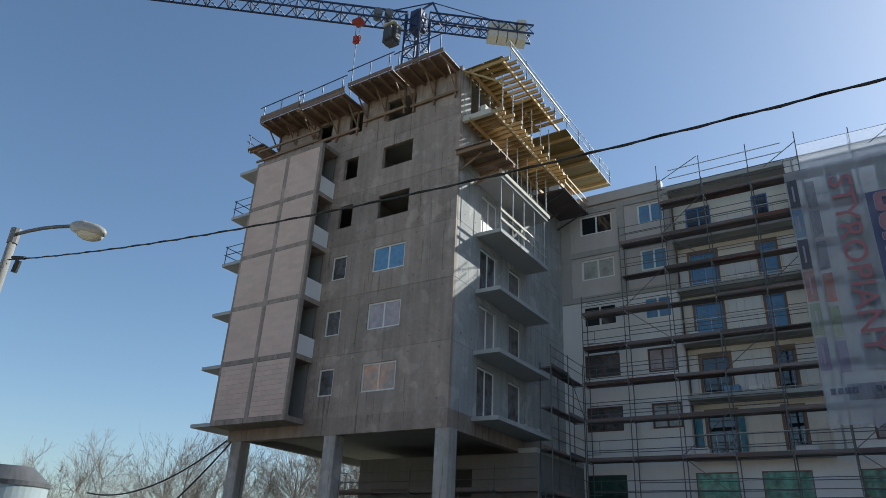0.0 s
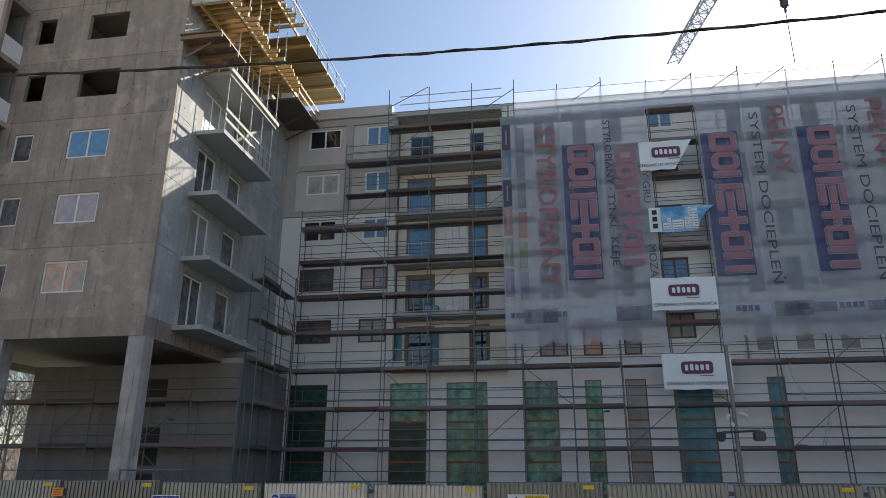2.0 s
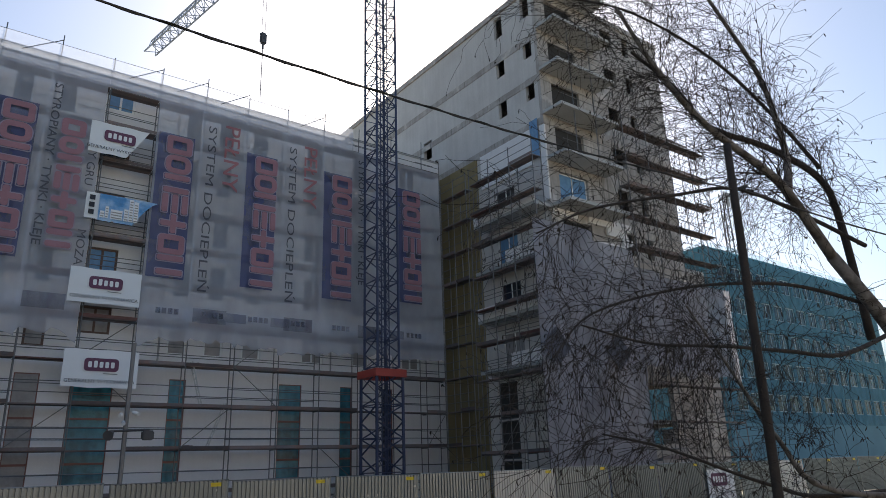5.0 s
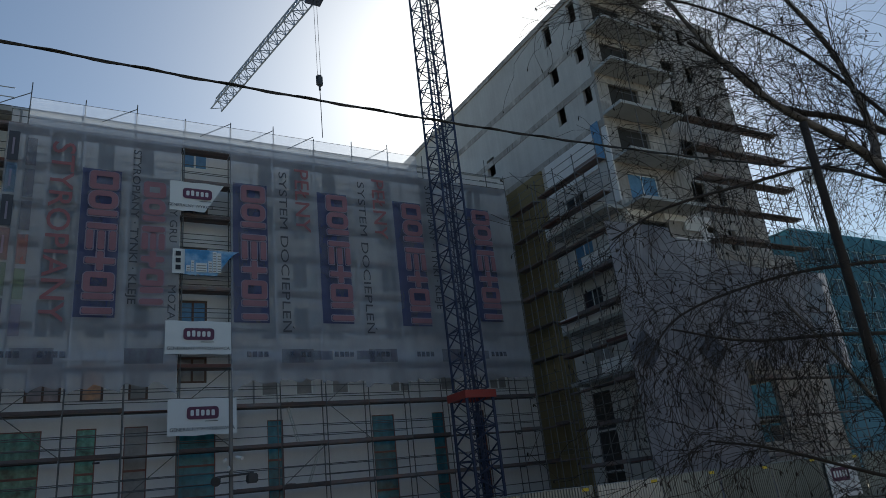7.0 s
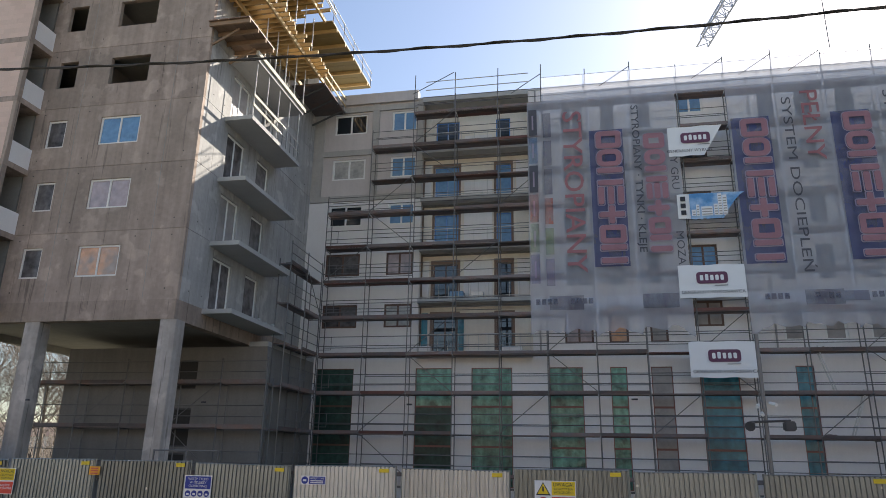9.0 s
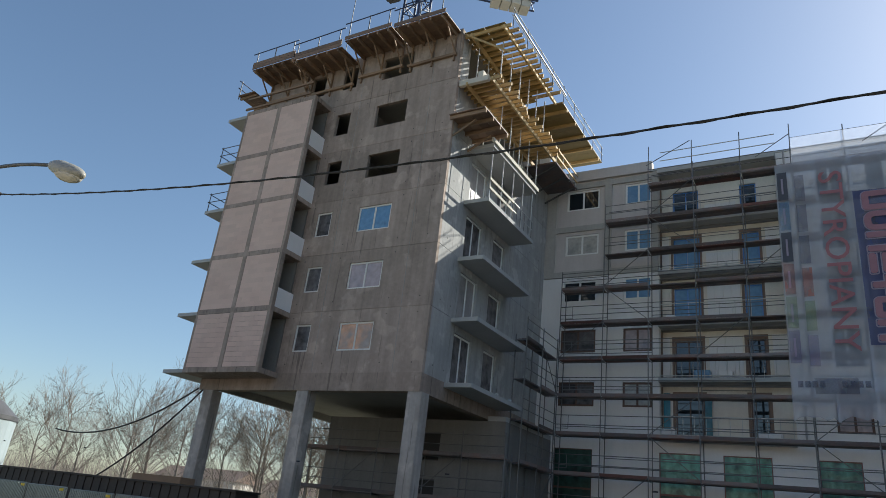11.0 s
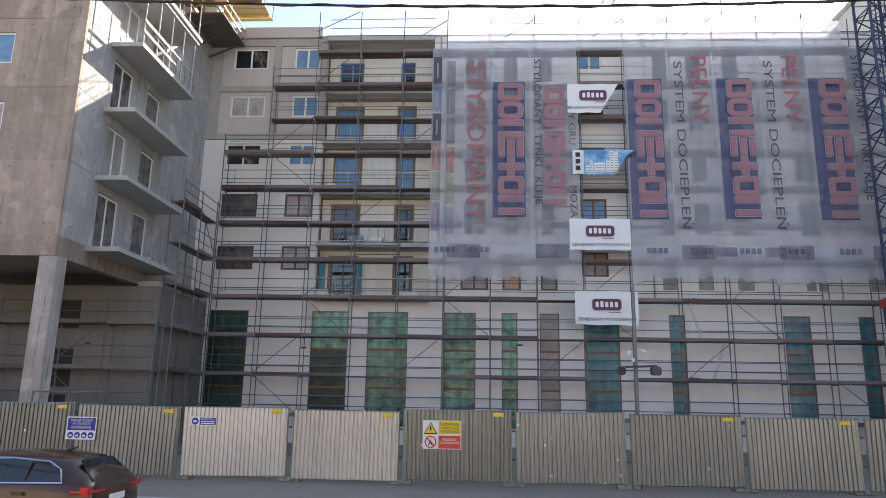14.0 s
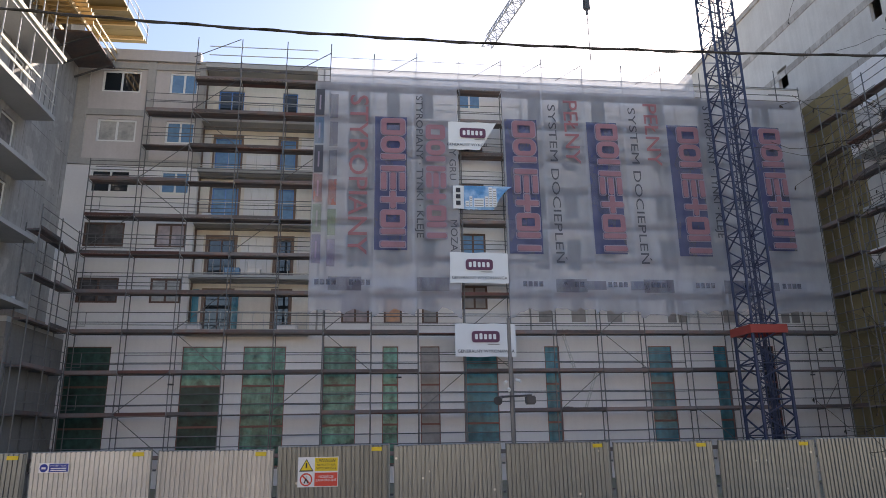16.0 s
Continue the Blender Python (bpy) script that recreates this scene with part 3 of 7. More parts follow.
TALL = [(-14.8, -12.6, 4), (-9.05, -7.0, 5), (-5.95, -3.75, 1), (-1.8, -0.05, 1), (1.35, 2.2, 1), (3.4, 4.45, 3), (5.75, 7.65, 2), (10.3, 11.15, 2), (16.3, 17.7, 2), (20.2, 21.0, 2), (23.1, 23.9, 0)]
for x0, x1, c in TALL:
    holes.append((x0, x1, 0.9, 7.0))
RX0, RX1 = -9.0, -2.6
front = lambda a, b, z0, z1: [h for h in holes if h[0] > a - 0.1 and h[1] < b + 0.1 and h[3] > z0 and h[2] < z1]
G1 = 7.75
part("wall", wall_mesh(FRONT(FY), TX, FX1, -0.2, G1, 0.35, front(TX, FX1, -1, G1)), WHITE, block, "cream rendered ground floor wall")
part("wall", wall_mesh(FRONT(FY), TX, RX0, G1, 17.0, 0.35, front(TX, RX0, G1, 17)), WHITE, block)
part("wall", wall_mesh(FRONT(FY + 0.09), TX, RX0, 17.0, ROOF - 0.4, 0.3, front(TX, RX0, 17, 24)), GREY_COAT, block, "grey base-coated wall")
part("wall", wall_mesh(FRONT(FY), RX1, FX1, G1, ROOF - 0.4, 0.35, front(RX1, FX1, G1, 24)), WHITE, block)
part("parapet", box(bmesh.new(), TX, FY - 0.12, ROOF - 0.4, RX0 - 0.35, FY + 0.4, ROOF + 0.28), GREY_COAT, block, "beige parapet over the end bays")
part("parapet", box(bmesh.new(), RX0 - 0.35, FY - 0.06, ROOF - 0.4, FX1 - 0.05, FY + 0.4, ROOF - 0.32), SLAB, block)
part("roof", box(bmesh.new(), TX, FY + 0.4, ROOF - 0.6, FX1 - 0.05, FY + 13, ROOF - 0.3), SLAB, block)
part("back_wall", box(bmesh.new(), TX, FY + 12.7, -0.2, FX1 - 0.05, FY + 13, ROOF - 0.6), WHITE, block)
for k in range(-1, 5):
    part("floor_slab", box(bmesh.new(), TX + 0.1, FY + 0.35, G1 + 3.05 * (k) - 0.3 + 0.05, FX1 - 0.1, FY + 12.6, G1 + 3.05 * k + 0.05), CONCRETE_DARK, block)
part("inner_wall", box(bmesh.new(), TX + 0.1, FY + 5, -0.2, FX1 - 0.1, FY + 5.2, ROOF - 0.6), CONCRETE_DARK, block)
# recessed loggias with balconies
DY = FY + 0.8
doors = []
for k in range(5):
    z = 7.75 + 3.05 * k
    doors += [(-8.35, -6.9, z + 0.1, z + 2.3, k), (-4.65, -3.78, z + 0.1, z + 2.3, k)]
part("wall", wall_mesh(FRONT(DY), RX0, RX1, G1, ROOF - 0.4, 0.3, [d[:4] for d in doors]), CREAM, block, "cream loggia wall")
part("wall", box(bmesh.new(), RX0 - 0.3, FY + 0.36, G1, RX0, DY, ROOF - 0.4), BROWN_WALL, block)
part("wall", box(bmesh.new(), RX1, FY + 0.36, G1, RX1 + 0.3, DY, ROOF - 0.4), CREAM, block)
for d in doors:
    window(block, FRONT(DY), *d[:4], panes=2 if d[1] - d[0] > 1 else 1, frame_mat=FRAME_BROWN if d[4] < 2 else FRAME_BLUE, pane_mat=FOIL_BLUE if d[4] in (2, 3) else GLASS, name="balcony_door")
for k in range(5):
    z = 7.75 + 3.05 * k
    part("balcony_slab", box(bmesh.new(), RX0 + 0.02, 36.85, z - 0.22, RX1 - 0.02, DY - 0.005, z), SLAB, block)
part("balcony_slab", box(bmesh.new(), RX0 + 0.02, 36.85, ROOF - 0.75, RX1 - 0.02, DY - 0.005, ROOF - 0.42), SLAB, block)
A_PANES = [PANE_DIM, PANE_DIM, GLASS, FOIL_PALE, GLASS]
B_PANES = [FOIL_PALE, FOIL_PINK, FOIL_BLUE, FOIL_BLUE, FOIL_BLUE]
for x0, x1, z0, z1, n, k in wins:
    fm, pm = FRAME_WHITE, GLASS
    if x0 == -14.7:
        fm, pm = (FRAME_BROWN if k < 2 else FRAME_WHITE), A_PANES[k]
    elif x0 == -11.0:
        fm, pm = (FRAME_BROWN if k < 2 else FRAME_WHITE), B_PANES[k]
    elif x0 == 5.75:
        fm, pm = (FRAME_BROWN if k < 4 else FRAME_WHITE), (FOIL_GREY, FOIL_BLUE, GLASS, GLASS, FOIL_BLUE)[k]
    elif k == 0 and x0 < 5:
        fm, pm = FRAME_BROWN, (FOIL_PINK, PANE_ORANGE, FOIL_GREY)[round((x0 + 0.9) / 2.2)]
    elif k == 0:
        pm = FOIL_GREY
    window(block, FRONT(FY + (0.09 if x0 < -9 and z0 > 17 else 0)), x0, x1, z0, z1, panes=n, frame_mat=fm, pane_mat=pm, bar=0.11, depth=0.07)
for x0, x1, c in TALL:
    fm = (GLASS, FOIL_GREEN, FOIL_TEAL, FOIL_GREY, PANE_DARK, FOIL_GREEN)[c]
    for z0, z1 in ((0.9, 2.9), (2.9, 4.95), (4.95, 7.0)):
        window(block, FRONT(FY), x0, x1, z0, z1, panes=1, frame_mat=FRAME_RED if c != 4 else FRAME_BROWN, pane_mat=PANE_DARK if c == 5 and z0 < 4 else fm, bar=0.05, depth=0.05)

# grey concrete frame round the beige infill of the end bays
for x0, x1 in ((TX + 0.004, -15.35), (-12.25, -11.8), (-9.35, -9.02)):
    part("frame_column", box(bmesh.new(), x0, FY - 0.012, 17.3, x1, FY + 0.088, ROOF - 0.42), FRAME_BAND, block)
for z in (17.05, 20.05, 23.0):
    part("frame_beam", box(bmesh.new(), TX + 0.004, FY - 0.018, z, RX0 - 0.02, FY + 0.087, z + 0.36), FRAME_BAND, block)
# foam boards between the loggia doors
for k in range(1, 5):
    z = 7.75 + 3.05 * k
    for j in range(4):
        x = -6.55 + 0.42 * j
        part("foam_board", box(bmesh.new(), x, DY - 0.07, z + 0.02, x + 0.405, DY - 0.004, z + (1.25 if k in (3, 4) else 2.4)), WHITE, block, "white foam insulation board")
    for x in (-9.0 + 0.02, -3.45):
        part("foam_board", box(bmesh.new(), x, DY - 0.07, z + 0.02, x + (0.38 if x < -5 else 0.8), DY - 0.004, z + 2.5), WHITE if k % 2 else CREAM, block)
# lit rooms closed by the same floor slabs; drips below the parapet
for x in (-2.2, 9.6, 19.5):
    part("rain_pipe", tube(bmesh.new(), (x, FY - 0.07, 7.9), (x, FY - 0.07, ROOF - 0.4), 0.05, 8), FRAME_GREY, block)
# ---- scaffolding ----
LIFT = 2.05


def scaffold_run(parent, m, xs, zs, depth=0.72, tops=None, seed=1, braces=3, foot=0.05, toe=0.9, inner=0.0, rusty=0.07):
    """A run of frame scaffold along local x, its outer face at local y = 0. m: the pose of the run."""
    rng = random.Random(seed)
    tops = tops or [len(zs)] * len(xs)
    seen = {}

    def share(key, make, material):
        if key not in seen:
            seen[key] = mesh_of(key[0], make(), material)
        return seen[key]

    for i, x in enumerate(xs):
        n = tops[i]
        for y in (0.0, depth):
            h = round(zs[n - 1] + (1.15 if y == 0 else 0.25) - foot, 3)
            put("upright", share(("upright", h), lambda: tube(bmesh.new(), (0, 0, 0), (0, 0, h), 0.03, 6), STEEL), parent, m @ pose(x + (0.0 if y == 0 else 0.03), y, foot))
        put("base_plate", share(("base_plate",), lambda: box(bmesh.new(), -0.08, -0.08, 0, 0.08, 0.08, 0.02), STEEL), parent, m @ pose(x, 0, foot - 0.02))
        for k in range(n):
            put("transom", share(("transom",), lambda: tube(bmesh.new(), (0, 0, 0), (0, depth, 0), 0.024, 5), STEEL), parent, m @ pose(x, 0, zs[k] - 0.09))
    for i in range(len(xs) - 1):
        w = round(xs[i + 1] - xs[i], 3)
        n = min(tops[i], tops[i + 1])
        for k in range(n):
            for j in range(2):
                rust = rng.random() < rusty
                put("deck_plank", share(("deck_plank", w, rust), lambda: box(bmesh.new(), 0.04, 0.0, -0.06, w - 0.04, depth / 2 - 0.02, 0.0), DECK_RED if rust else DECK), parent, m @ pose(xs[i], 0.02 + j * depth / 2, zs[k] + rng.uniform(-0.008, 0.008)))
            for dz in (0.5, 1.0):
                put("guard_rail", share(("guard_rail", w), lambda: tube(bmesh.new(), (0, 0, 0), (w, 0, 0), 0.022, 5), STEEL), parent, m @ pose(xs[i], -0.035, zs[k] + dz))
            for dz in (0.5, 1.0):
                if rng.random() < inner:
                    put("inner_rail", share(("guard_rail", w), lambda: tube(bmesh.new(), (0, 0, 0), (w, 0, 0), 0.022, 5), STEEL), parent, m @ pose(xs[i], depth + 0.03, zs[k] + dz + rng.uniform(-0.03, 0.03)))
            if rng.random() < toe:
                rust = rng.random() < rusty
                put("toe_board", share(("toe_board", w, rust), lambda: box(bmesh.new(), 0.03, 0, 0.0, w - 0.03, 0.026, 0.15), DECK_RED if rust else DECK), parent, m @ pose(xs[i], -0.034, zs[k] - 0.01))
            if braces and (i + 2 * (k // 2)) % braces == 1 and k < n - 1 and rng.random() < 0.8:
                up = k % 2
                put("brace", share(("brace", w, up), lambda: tube(bmesh.new(), (0 if up else w, 0, 0), (w if up else 0, 0, LIFT), 0.022, 5), STEEL), parent, m @ pose(xs[i], -0.07, zs[k] + 0.05))


def loop_guards(parent, m, zs, w=0.72):
    """End rails bent into loops."""
    for z in zs:
        bm = bmesh.new()
        pts = [(0, 0, z + 0.3), (w, 0, z + 0.3), (w, 0, z + 1.0), (0, 0, z + 1.0)]
        for a, b in zip(pts, pts[1:] + pts[:1]):
            tube(bm, m @ Vector(a), m @ Vector(b), 0.017, 5)
        part("end_guard", bm, STEEL, parent)


SX = [-14.3 + 2.5 * i for i in range(17)] + [27.2]
SYO = 36.0
SZ = [1.43 + LIFT * i for i in range(11)]
scaffold = thing("scaffolding", "galvanised tube scaffolding with dark plank decks on the block", "scaffolding", (6, SYO, 0))
scaffold_run(scaffold, pose(0, SYO, 0), SX, SZ, tops=[8, 10] + [11] * 16, seed=4, inner=0.75)
loop_guards(scaffold, pose(SX[0], SYO, 0), SZ[1:7])
# the return by the raw tower
corner = thing("scaffolding", "narrow steel scaffolding in the corner below the balconies", "scaffolding", (-14.6, 33, 0))
scaffold_run(corner, pose(-14.35, 31.6, 0, 0, 0, 90), [0.0, 2.2, 4.3], [1.43 + LIFT * i for i in range(6)], depth=0.62, seed=5, braces=2, rusty=0.0)
under = thing("scaffolding", "steel scaffolding before the ground floor wall under the tower", "scaffolding", (-20, 30.2, 0))
scaffold_run(under, pose(0, 30.3, 0), [-26.8, -24.3, -21.8, -19.3, -16.8, -14.5], [1.43, 3.48, 5.53], depth=0.7, seed=6, braces=2, rusty=0.0)

# ---- netting with print ----


def sheet(bm, x0, x1, z0, z1, y, nx, nz, wave, seed, ragged=0.0):
    """A hanging sheet with folds."""
    g = []
    for j in range(nz + 1):
        row = []
        for i in range(nx + 1):
            u, v = i / nx, j / nz
            x, z = x0 + (x1 - x0) * u, z0 + (z1 - z0) * v
            w = noise.noise((x * 0.55 + seed, z * 0.16, seed)) + 0.5 * noise.noise((x * 1.7, z * 0.5, seed + 3))
            if ragged and j == 0:
                z += ragged * (noise.noise((x * 0.8, seed, 1.0)) + 0.6 * noise.noise((x * 2.3, seed, 4.0)) - 0.5 * abs(2 * u - 1) ** 3)
            row.append(bm.verts.new((x, y + wave * w, z)))
        g.append(row)
    for j in range(nz):
        for i in range(nx):
            bm.faces.new((g[j][i], g[j][i + 1], g[j + 1][i + 1], g[j + 1][i]))
    return bm


NY = 35.80
nets = []
for grp in ((-2.6, -0.8, 0.75, 2.9, 5.4), (8.15, 10.5, 13.0, 15.5, 18.0, 20.6, 23.1, 26.9)):
    for a, b in zip(grp, grp[1:]):
        n = thing("netting", "pale translucent site netting with printed adverts, tied to the scaffold", "netting", ((a + b) / 2, NY, 8.8), "netting on the block")
        part("cloth", sheet(bmesh.new(), a, b + 0.12, 8.75, 21.95, NY - 0.012 * (len(nets) % 2), max(6, int((b - a) * 4)), 26, 0.05, a, 0.45), NET, n, smooth=True)
        part("hem", sheet(bmesh.new(), a, b + 0.12, 9.9, 10.45, NY - 0.03, 8, 2, 0.05, a + 1), NET, n, "doubled pale hem strip")
        nets.append((a, b, n))
def hung_net(label, group, x0, x1, z0, z1, y, nx, nz, wave, seed, ragged, material):
    """A netting of cloth with a rope along its head."""
    t = thing("netting", label, "netting", ((x0 + x1) / 2, y, z0), group)
    part("cloth", sheet(bmesh.new(), x0, x1, z0, z1, y, nx, nz, wave, seed, ragged), material, t, smooth=True)
    part("head_rope", tube(bmesh.new(), (x0, y, z1), (x1, y, z1), 0.012, 5), STEEL_DARK, t)
    return t


def net_at(x):
    return min(nets, key=lambda e: abs((e[0] + e[1]) / 2 - x))[2]


for a, b in ((-1.75, 5.6), (5.6, 12.9), (12.9, 20.2)):
    hung_net("pale translucent netting at the roof edge", "netting on the block", a, b, 21.85, 23.55, NY + 0.06, 30, 4, 0.05, 7.0 + a, 0.0, NET)


def print_words(words, x0, x1, z_top, z_bot, material, bold=0.0):
    """Lettering that reads downwards, fitted to its field on the netting."""
    me = text_mesh(words, 1.0, material, bold=bold, depth=0.0)
    co = np.empty(len(me.vertices) * 3)
    me.vertices.foreach_get("co", co)
    co = co.reshape(-1, 3)
    lo, hi = co.min(0), co.max(0)
    u = (co[:, 0] - lo[0]) / (hi[0] - lo[0])
    v = (co[:, 1] - lo[1]) / (hi[1] - lo[1])
    out = np.stack([x0 + (x1 - x0) * v, np.full(len(u), NY - 0.16), z_top + (z_bot - z_top) * u], 1)
    net = net_at((x0 + x1) / 2)
    me.vertices.foreach_set("co", (out - np.array(bases[net])).ravel())
    me.update()
    # one part for each letter: loose pieces whose heights overlap belong together
    bm = bmesh.new()
    bm.from_mesh(me)
    seen, pieces = set(), []
    for f in bm.faces:
        if f in seen:
            continue
        stack, isle = [f], []
        seen.add(f)
        while stack:
            g = stack.pop()
            isle.append(g)
            for e in g.edges:
                for h in e.link_faces:
                    if h not in seen:
                        seen.add(h)
                        stack.append(h)
        zs = [v.co.z for g in isle for v in g.verts]
        a, b = min(zs), max(zs)
        for p in pieces:
            if min(b, p[1]) - max(a, p[0]) > 0.5 * min(b - a, p[1] - p[0]):
                p[0], p[1] = min(a, p[0]), max(b, p[1])
                p[2].extend(isle)
                break
        else:
            pieces.append([a, b, isle])
    for a, b, isle in pieces:
        index = {}
        verts, faces = [], []
        for g in isle:
            for v in g.verts:
                if v not in index:
                    index[v] = len(verts)
                    verts.append(v.co[:])
            faces.append([index[v] for v in g.verts])
        lm = bpy.data.meshes.new("printed_letter")
        lm.from_pydata(verts, [], faces)
        lm.materials.append(material)
        o = new("printed_letter", lm)
        o.parent = net
    bm.free()


def rounded(bm, x0, x1, z0, z1, y, r, hole=0.0):
    """A flat rounded block, a ring where hole is the width of its band."""
    def loop(a0, a1, b0, b1, rr):
        pts = []
        for cx, cz, s in ((a1 - rr, b1 - rr, 0), (a0 + rr, b1 - rr, 1), (a0 + rr, b0 + rr, 2), (a1 - rr, b0 + rr, 3)):
            for k in range(5):
                t = (s + k / 4) * math.pi / 2
                pts.append(bm.verts.new((cx + rr * math.cos(t), y, cz + rr * math.sin(t))))
        return pts
    outer = loop(x0, x1, z0, z1, r)
    if not hole:
        bm.faces.new(outer)
        return
    inner = loop(x0 + hole, x1 - hole, z0 + hole, z1 - hole, max(0.02, r - hole))
    for i in range(len(outer)):
        j = (i + 1) % len(outer)
        bm.faces.new((outer[i], outer[j], inner[j], inner[i]))


def brand_panel(x0, x1, z_top, z_bot, a, b, ground=True):
    """A dark blue strip with a column of red rounded marks from a to b across it."""
    net = net_at((x0 + x1) / 2)
    if ground:
        part("printed_panel", sheet(bmesh.new(), x0, x1, z_bot - 0.1, z_top + 0.1, NY - 0.10, 4, 10, 0.02, x0), PRINT_BLUE, net, "dark blue printed strip")
    h = (z_top - z_bot) / 7
    w = b - a
    for k in range(7):
        z1 = z_top - k * h - 0.02
        z0 = z1 - h * 0.93
        t = 0.30
        mid = (z0 + z1) / 2
        bm, out = bmesh.new(), bmesh.new()
        y = NY - 0.17
        if k in (0, 1, 5):
            bars = []
            rounded(bm, a, b, z0, z1, y, 0.42 if k == 1 else 0.2, 0.29)
            rounded(out, a - 0.06, b + 0.06, z0 - 0.03, z1 + 0.03, NY - 0.135, 0.46 if k == 1 else 0.24, 0.055)
        elif k in (2, 6):
            bars = [(a, b, z1 - t, z1), (a, b, z0, z0 + t)]
        elif k == 3:
            bars = [(a, a + t, z0, z1), (a + w / 2 - t / 2, a + w / 2 + t / 2, z0, z1), (b - t, b, z0, z1)]
        else:
            bars = [(a + w / 2 - t / 2, a + w / 2 + t / 2, z0, z1), (a, b, mid - t / 2, mid + t / 2)]
        for q, bar in enumerate(bars):
            rounded(bm, *bar, y - 0.004 * q, 0.12)
            rounded(out, bar[0] - 0.06, bar[1] + 0.06, bar[2] - 0.06, bar[3] + 0.06, NY - 0.135 - 0.004 * q, 0.1, 0.055)
        part("printed_mark", bm, PRINT_RED, net)
        part("printed_outline", out, PRINT_PALE, net)


print_words("STYROPIANY", -0.62, 0.42, 21.1, 11.7, PRINT_WORD, 0.006)
brand_panel(0.8, 2.6, 19.75, 12.1, 1.15, 2.48)
print_words("STYROPIANY \u00b7 TYNKI \u00b7 KLEJE", 3.0, 3.5, 21.2, 12.7, PRINT_BLACK, 0.01)
brand_panel(3.62, 4.75, 19.45, 12.65, 3.66, 4.76, False)
brand_panel(8.25, 10.15, 19.9, 12.0, 8.7, 10.02)
for x in (10.85, 15.75):
    print_words("SYSTEM DOCIEPLE\u0143", x, x + 0.62, 21.0, 11.4, PRINT_BLACK, 0.0)
for x in (11.8, 16.72):
    print_words("PE\u0141NY", x, x + 0.85, 21.3, 17.3, PRINT_WORD, 0.006)
brand_panel(13.15, 15.0, 19.9, 12.05, 13.68, 15.0)
brand_panel(18.1, 20.05, 19.9, 12.0, 18.68, 20.02)
print_words("STYROPIANY \u00b7 TYNKI \u00b7 KLEJE", 20.35, 20.95, 21.3, 13.0, PRINT_BLACK, 0.01)
brand_panel(23.4, 25.3, 20.0, 12.4, 23.9, 25.25)
print_words("Y GRU", 4.98, 5.36, 17.95, 16.1, PRINT_BLACK)
print_words("MOZAI", 4.98, 5.36, 13.75, 11.85, PRINT_BLACK)
# the strips of coloured squares at the net's edge
strip_cols = [PRINT_BLACK, veil("sky blue print", (0.12, 0.30, 0.52), 0.45), PRINT_BLACK, veil("salmon print", (0.60, 0.22, 0.17), 0.45), veil("green print", (0.36, 0.48, 0.22), 0.4), veil("violet print", (0.32, 0.25, 0.44), 0.4)]
edge = net_at(-2.4)
for k, mt in enumerate(strip_cols):
    z = 21.4 - 1.72 * k
    part("printed_square", sheet(bmesh.new(), -2.52, -2.05, z - 1.6, z, NY - 0.12, 3, 3, 0.02, k), mt, edge)
    part("printed_square", sheet(bmesh.new(), -1.72, -1.28, z - 1.75, z - 0.25, NY - 0.09, 3, 3, 0.02, k + 9), mt if k > 2 else PRINT_GREY, edge)
    part("printed_bar", box(bmesh.new(), -2.33, NY - 0.19, z - 1.3, -2.24, NY - 0.185, z - 0.4), PRINT_PALE, edge)
for x in (-2.3, -0.5, 8.9, 11.2, 13.7, 16.2, 18.8, 21.4, 24.0):
    net = net_at(x + 0.5)
    for i in range(4):
        part("printed_bar", box(bmesh.new(), x + 0.3 * i, NY - 0.17, 10.05, x + 0.3 * i + 0.22, NY - 0.165, 10.34), PRINT_GREY, net)
    if int(x) % 2:
        part("hem_print", sheet(bmesh.new(), x + 1.3, x + 2.4, 9.9, 10.4, NY - 0.15, 6, 2, 0.05, x), PRINT_GREY, net)

for x in (-1.6, 3.1, 10.75, 15.75, 20.5):
    part("hem_print", sheet(bmesh.new(), x, x + 1.75, 9.75, 10.5, NY - 0.155, 10, 3, 0.06, x + 2), PRINT_PHOTO, net_at(x + 0.9), "dark printed photo strip")

# ---- hung banners ----


def banner(x0, x1, z0, z1, y, seed, cut=0.0, label="white vinyl banner of the contractor, tied to the scaffold"):
    b = thing("banner", label, "banner", ((x0 + x1) / 2, y, z0), "contractor banners")
    bm = bmesh.new()
    n, mrows = 14, 8
    g = []
    for j in range(mrows + 1):
        row = []
        for i in range(n + 1):
            u, v = i / n, j / mrows
            xe = x1 - cut * (1 - v) * (x1 - x0)
            x = x0 + (xe - x0) * u
            z = z0 + (z1 - z0) * v + 0.02 * math.sin(u * math.pi * 4) * (1 if j in (0, mrows) else 0)
            row.append(bm.verts.new((x, y + 0.035 * noise.noise((x * 1.3, z * 1.1, seed)), z)))
        g.append(row)
    for j in range(mrows):
        for i in range(n):
            bm.faces.new((g[j][i], g[j][i + 1], g[j + 1][i + 1], g[j + 1][i]))
    part("cloth", bm, BANNER, b, smooth=True)
    return b


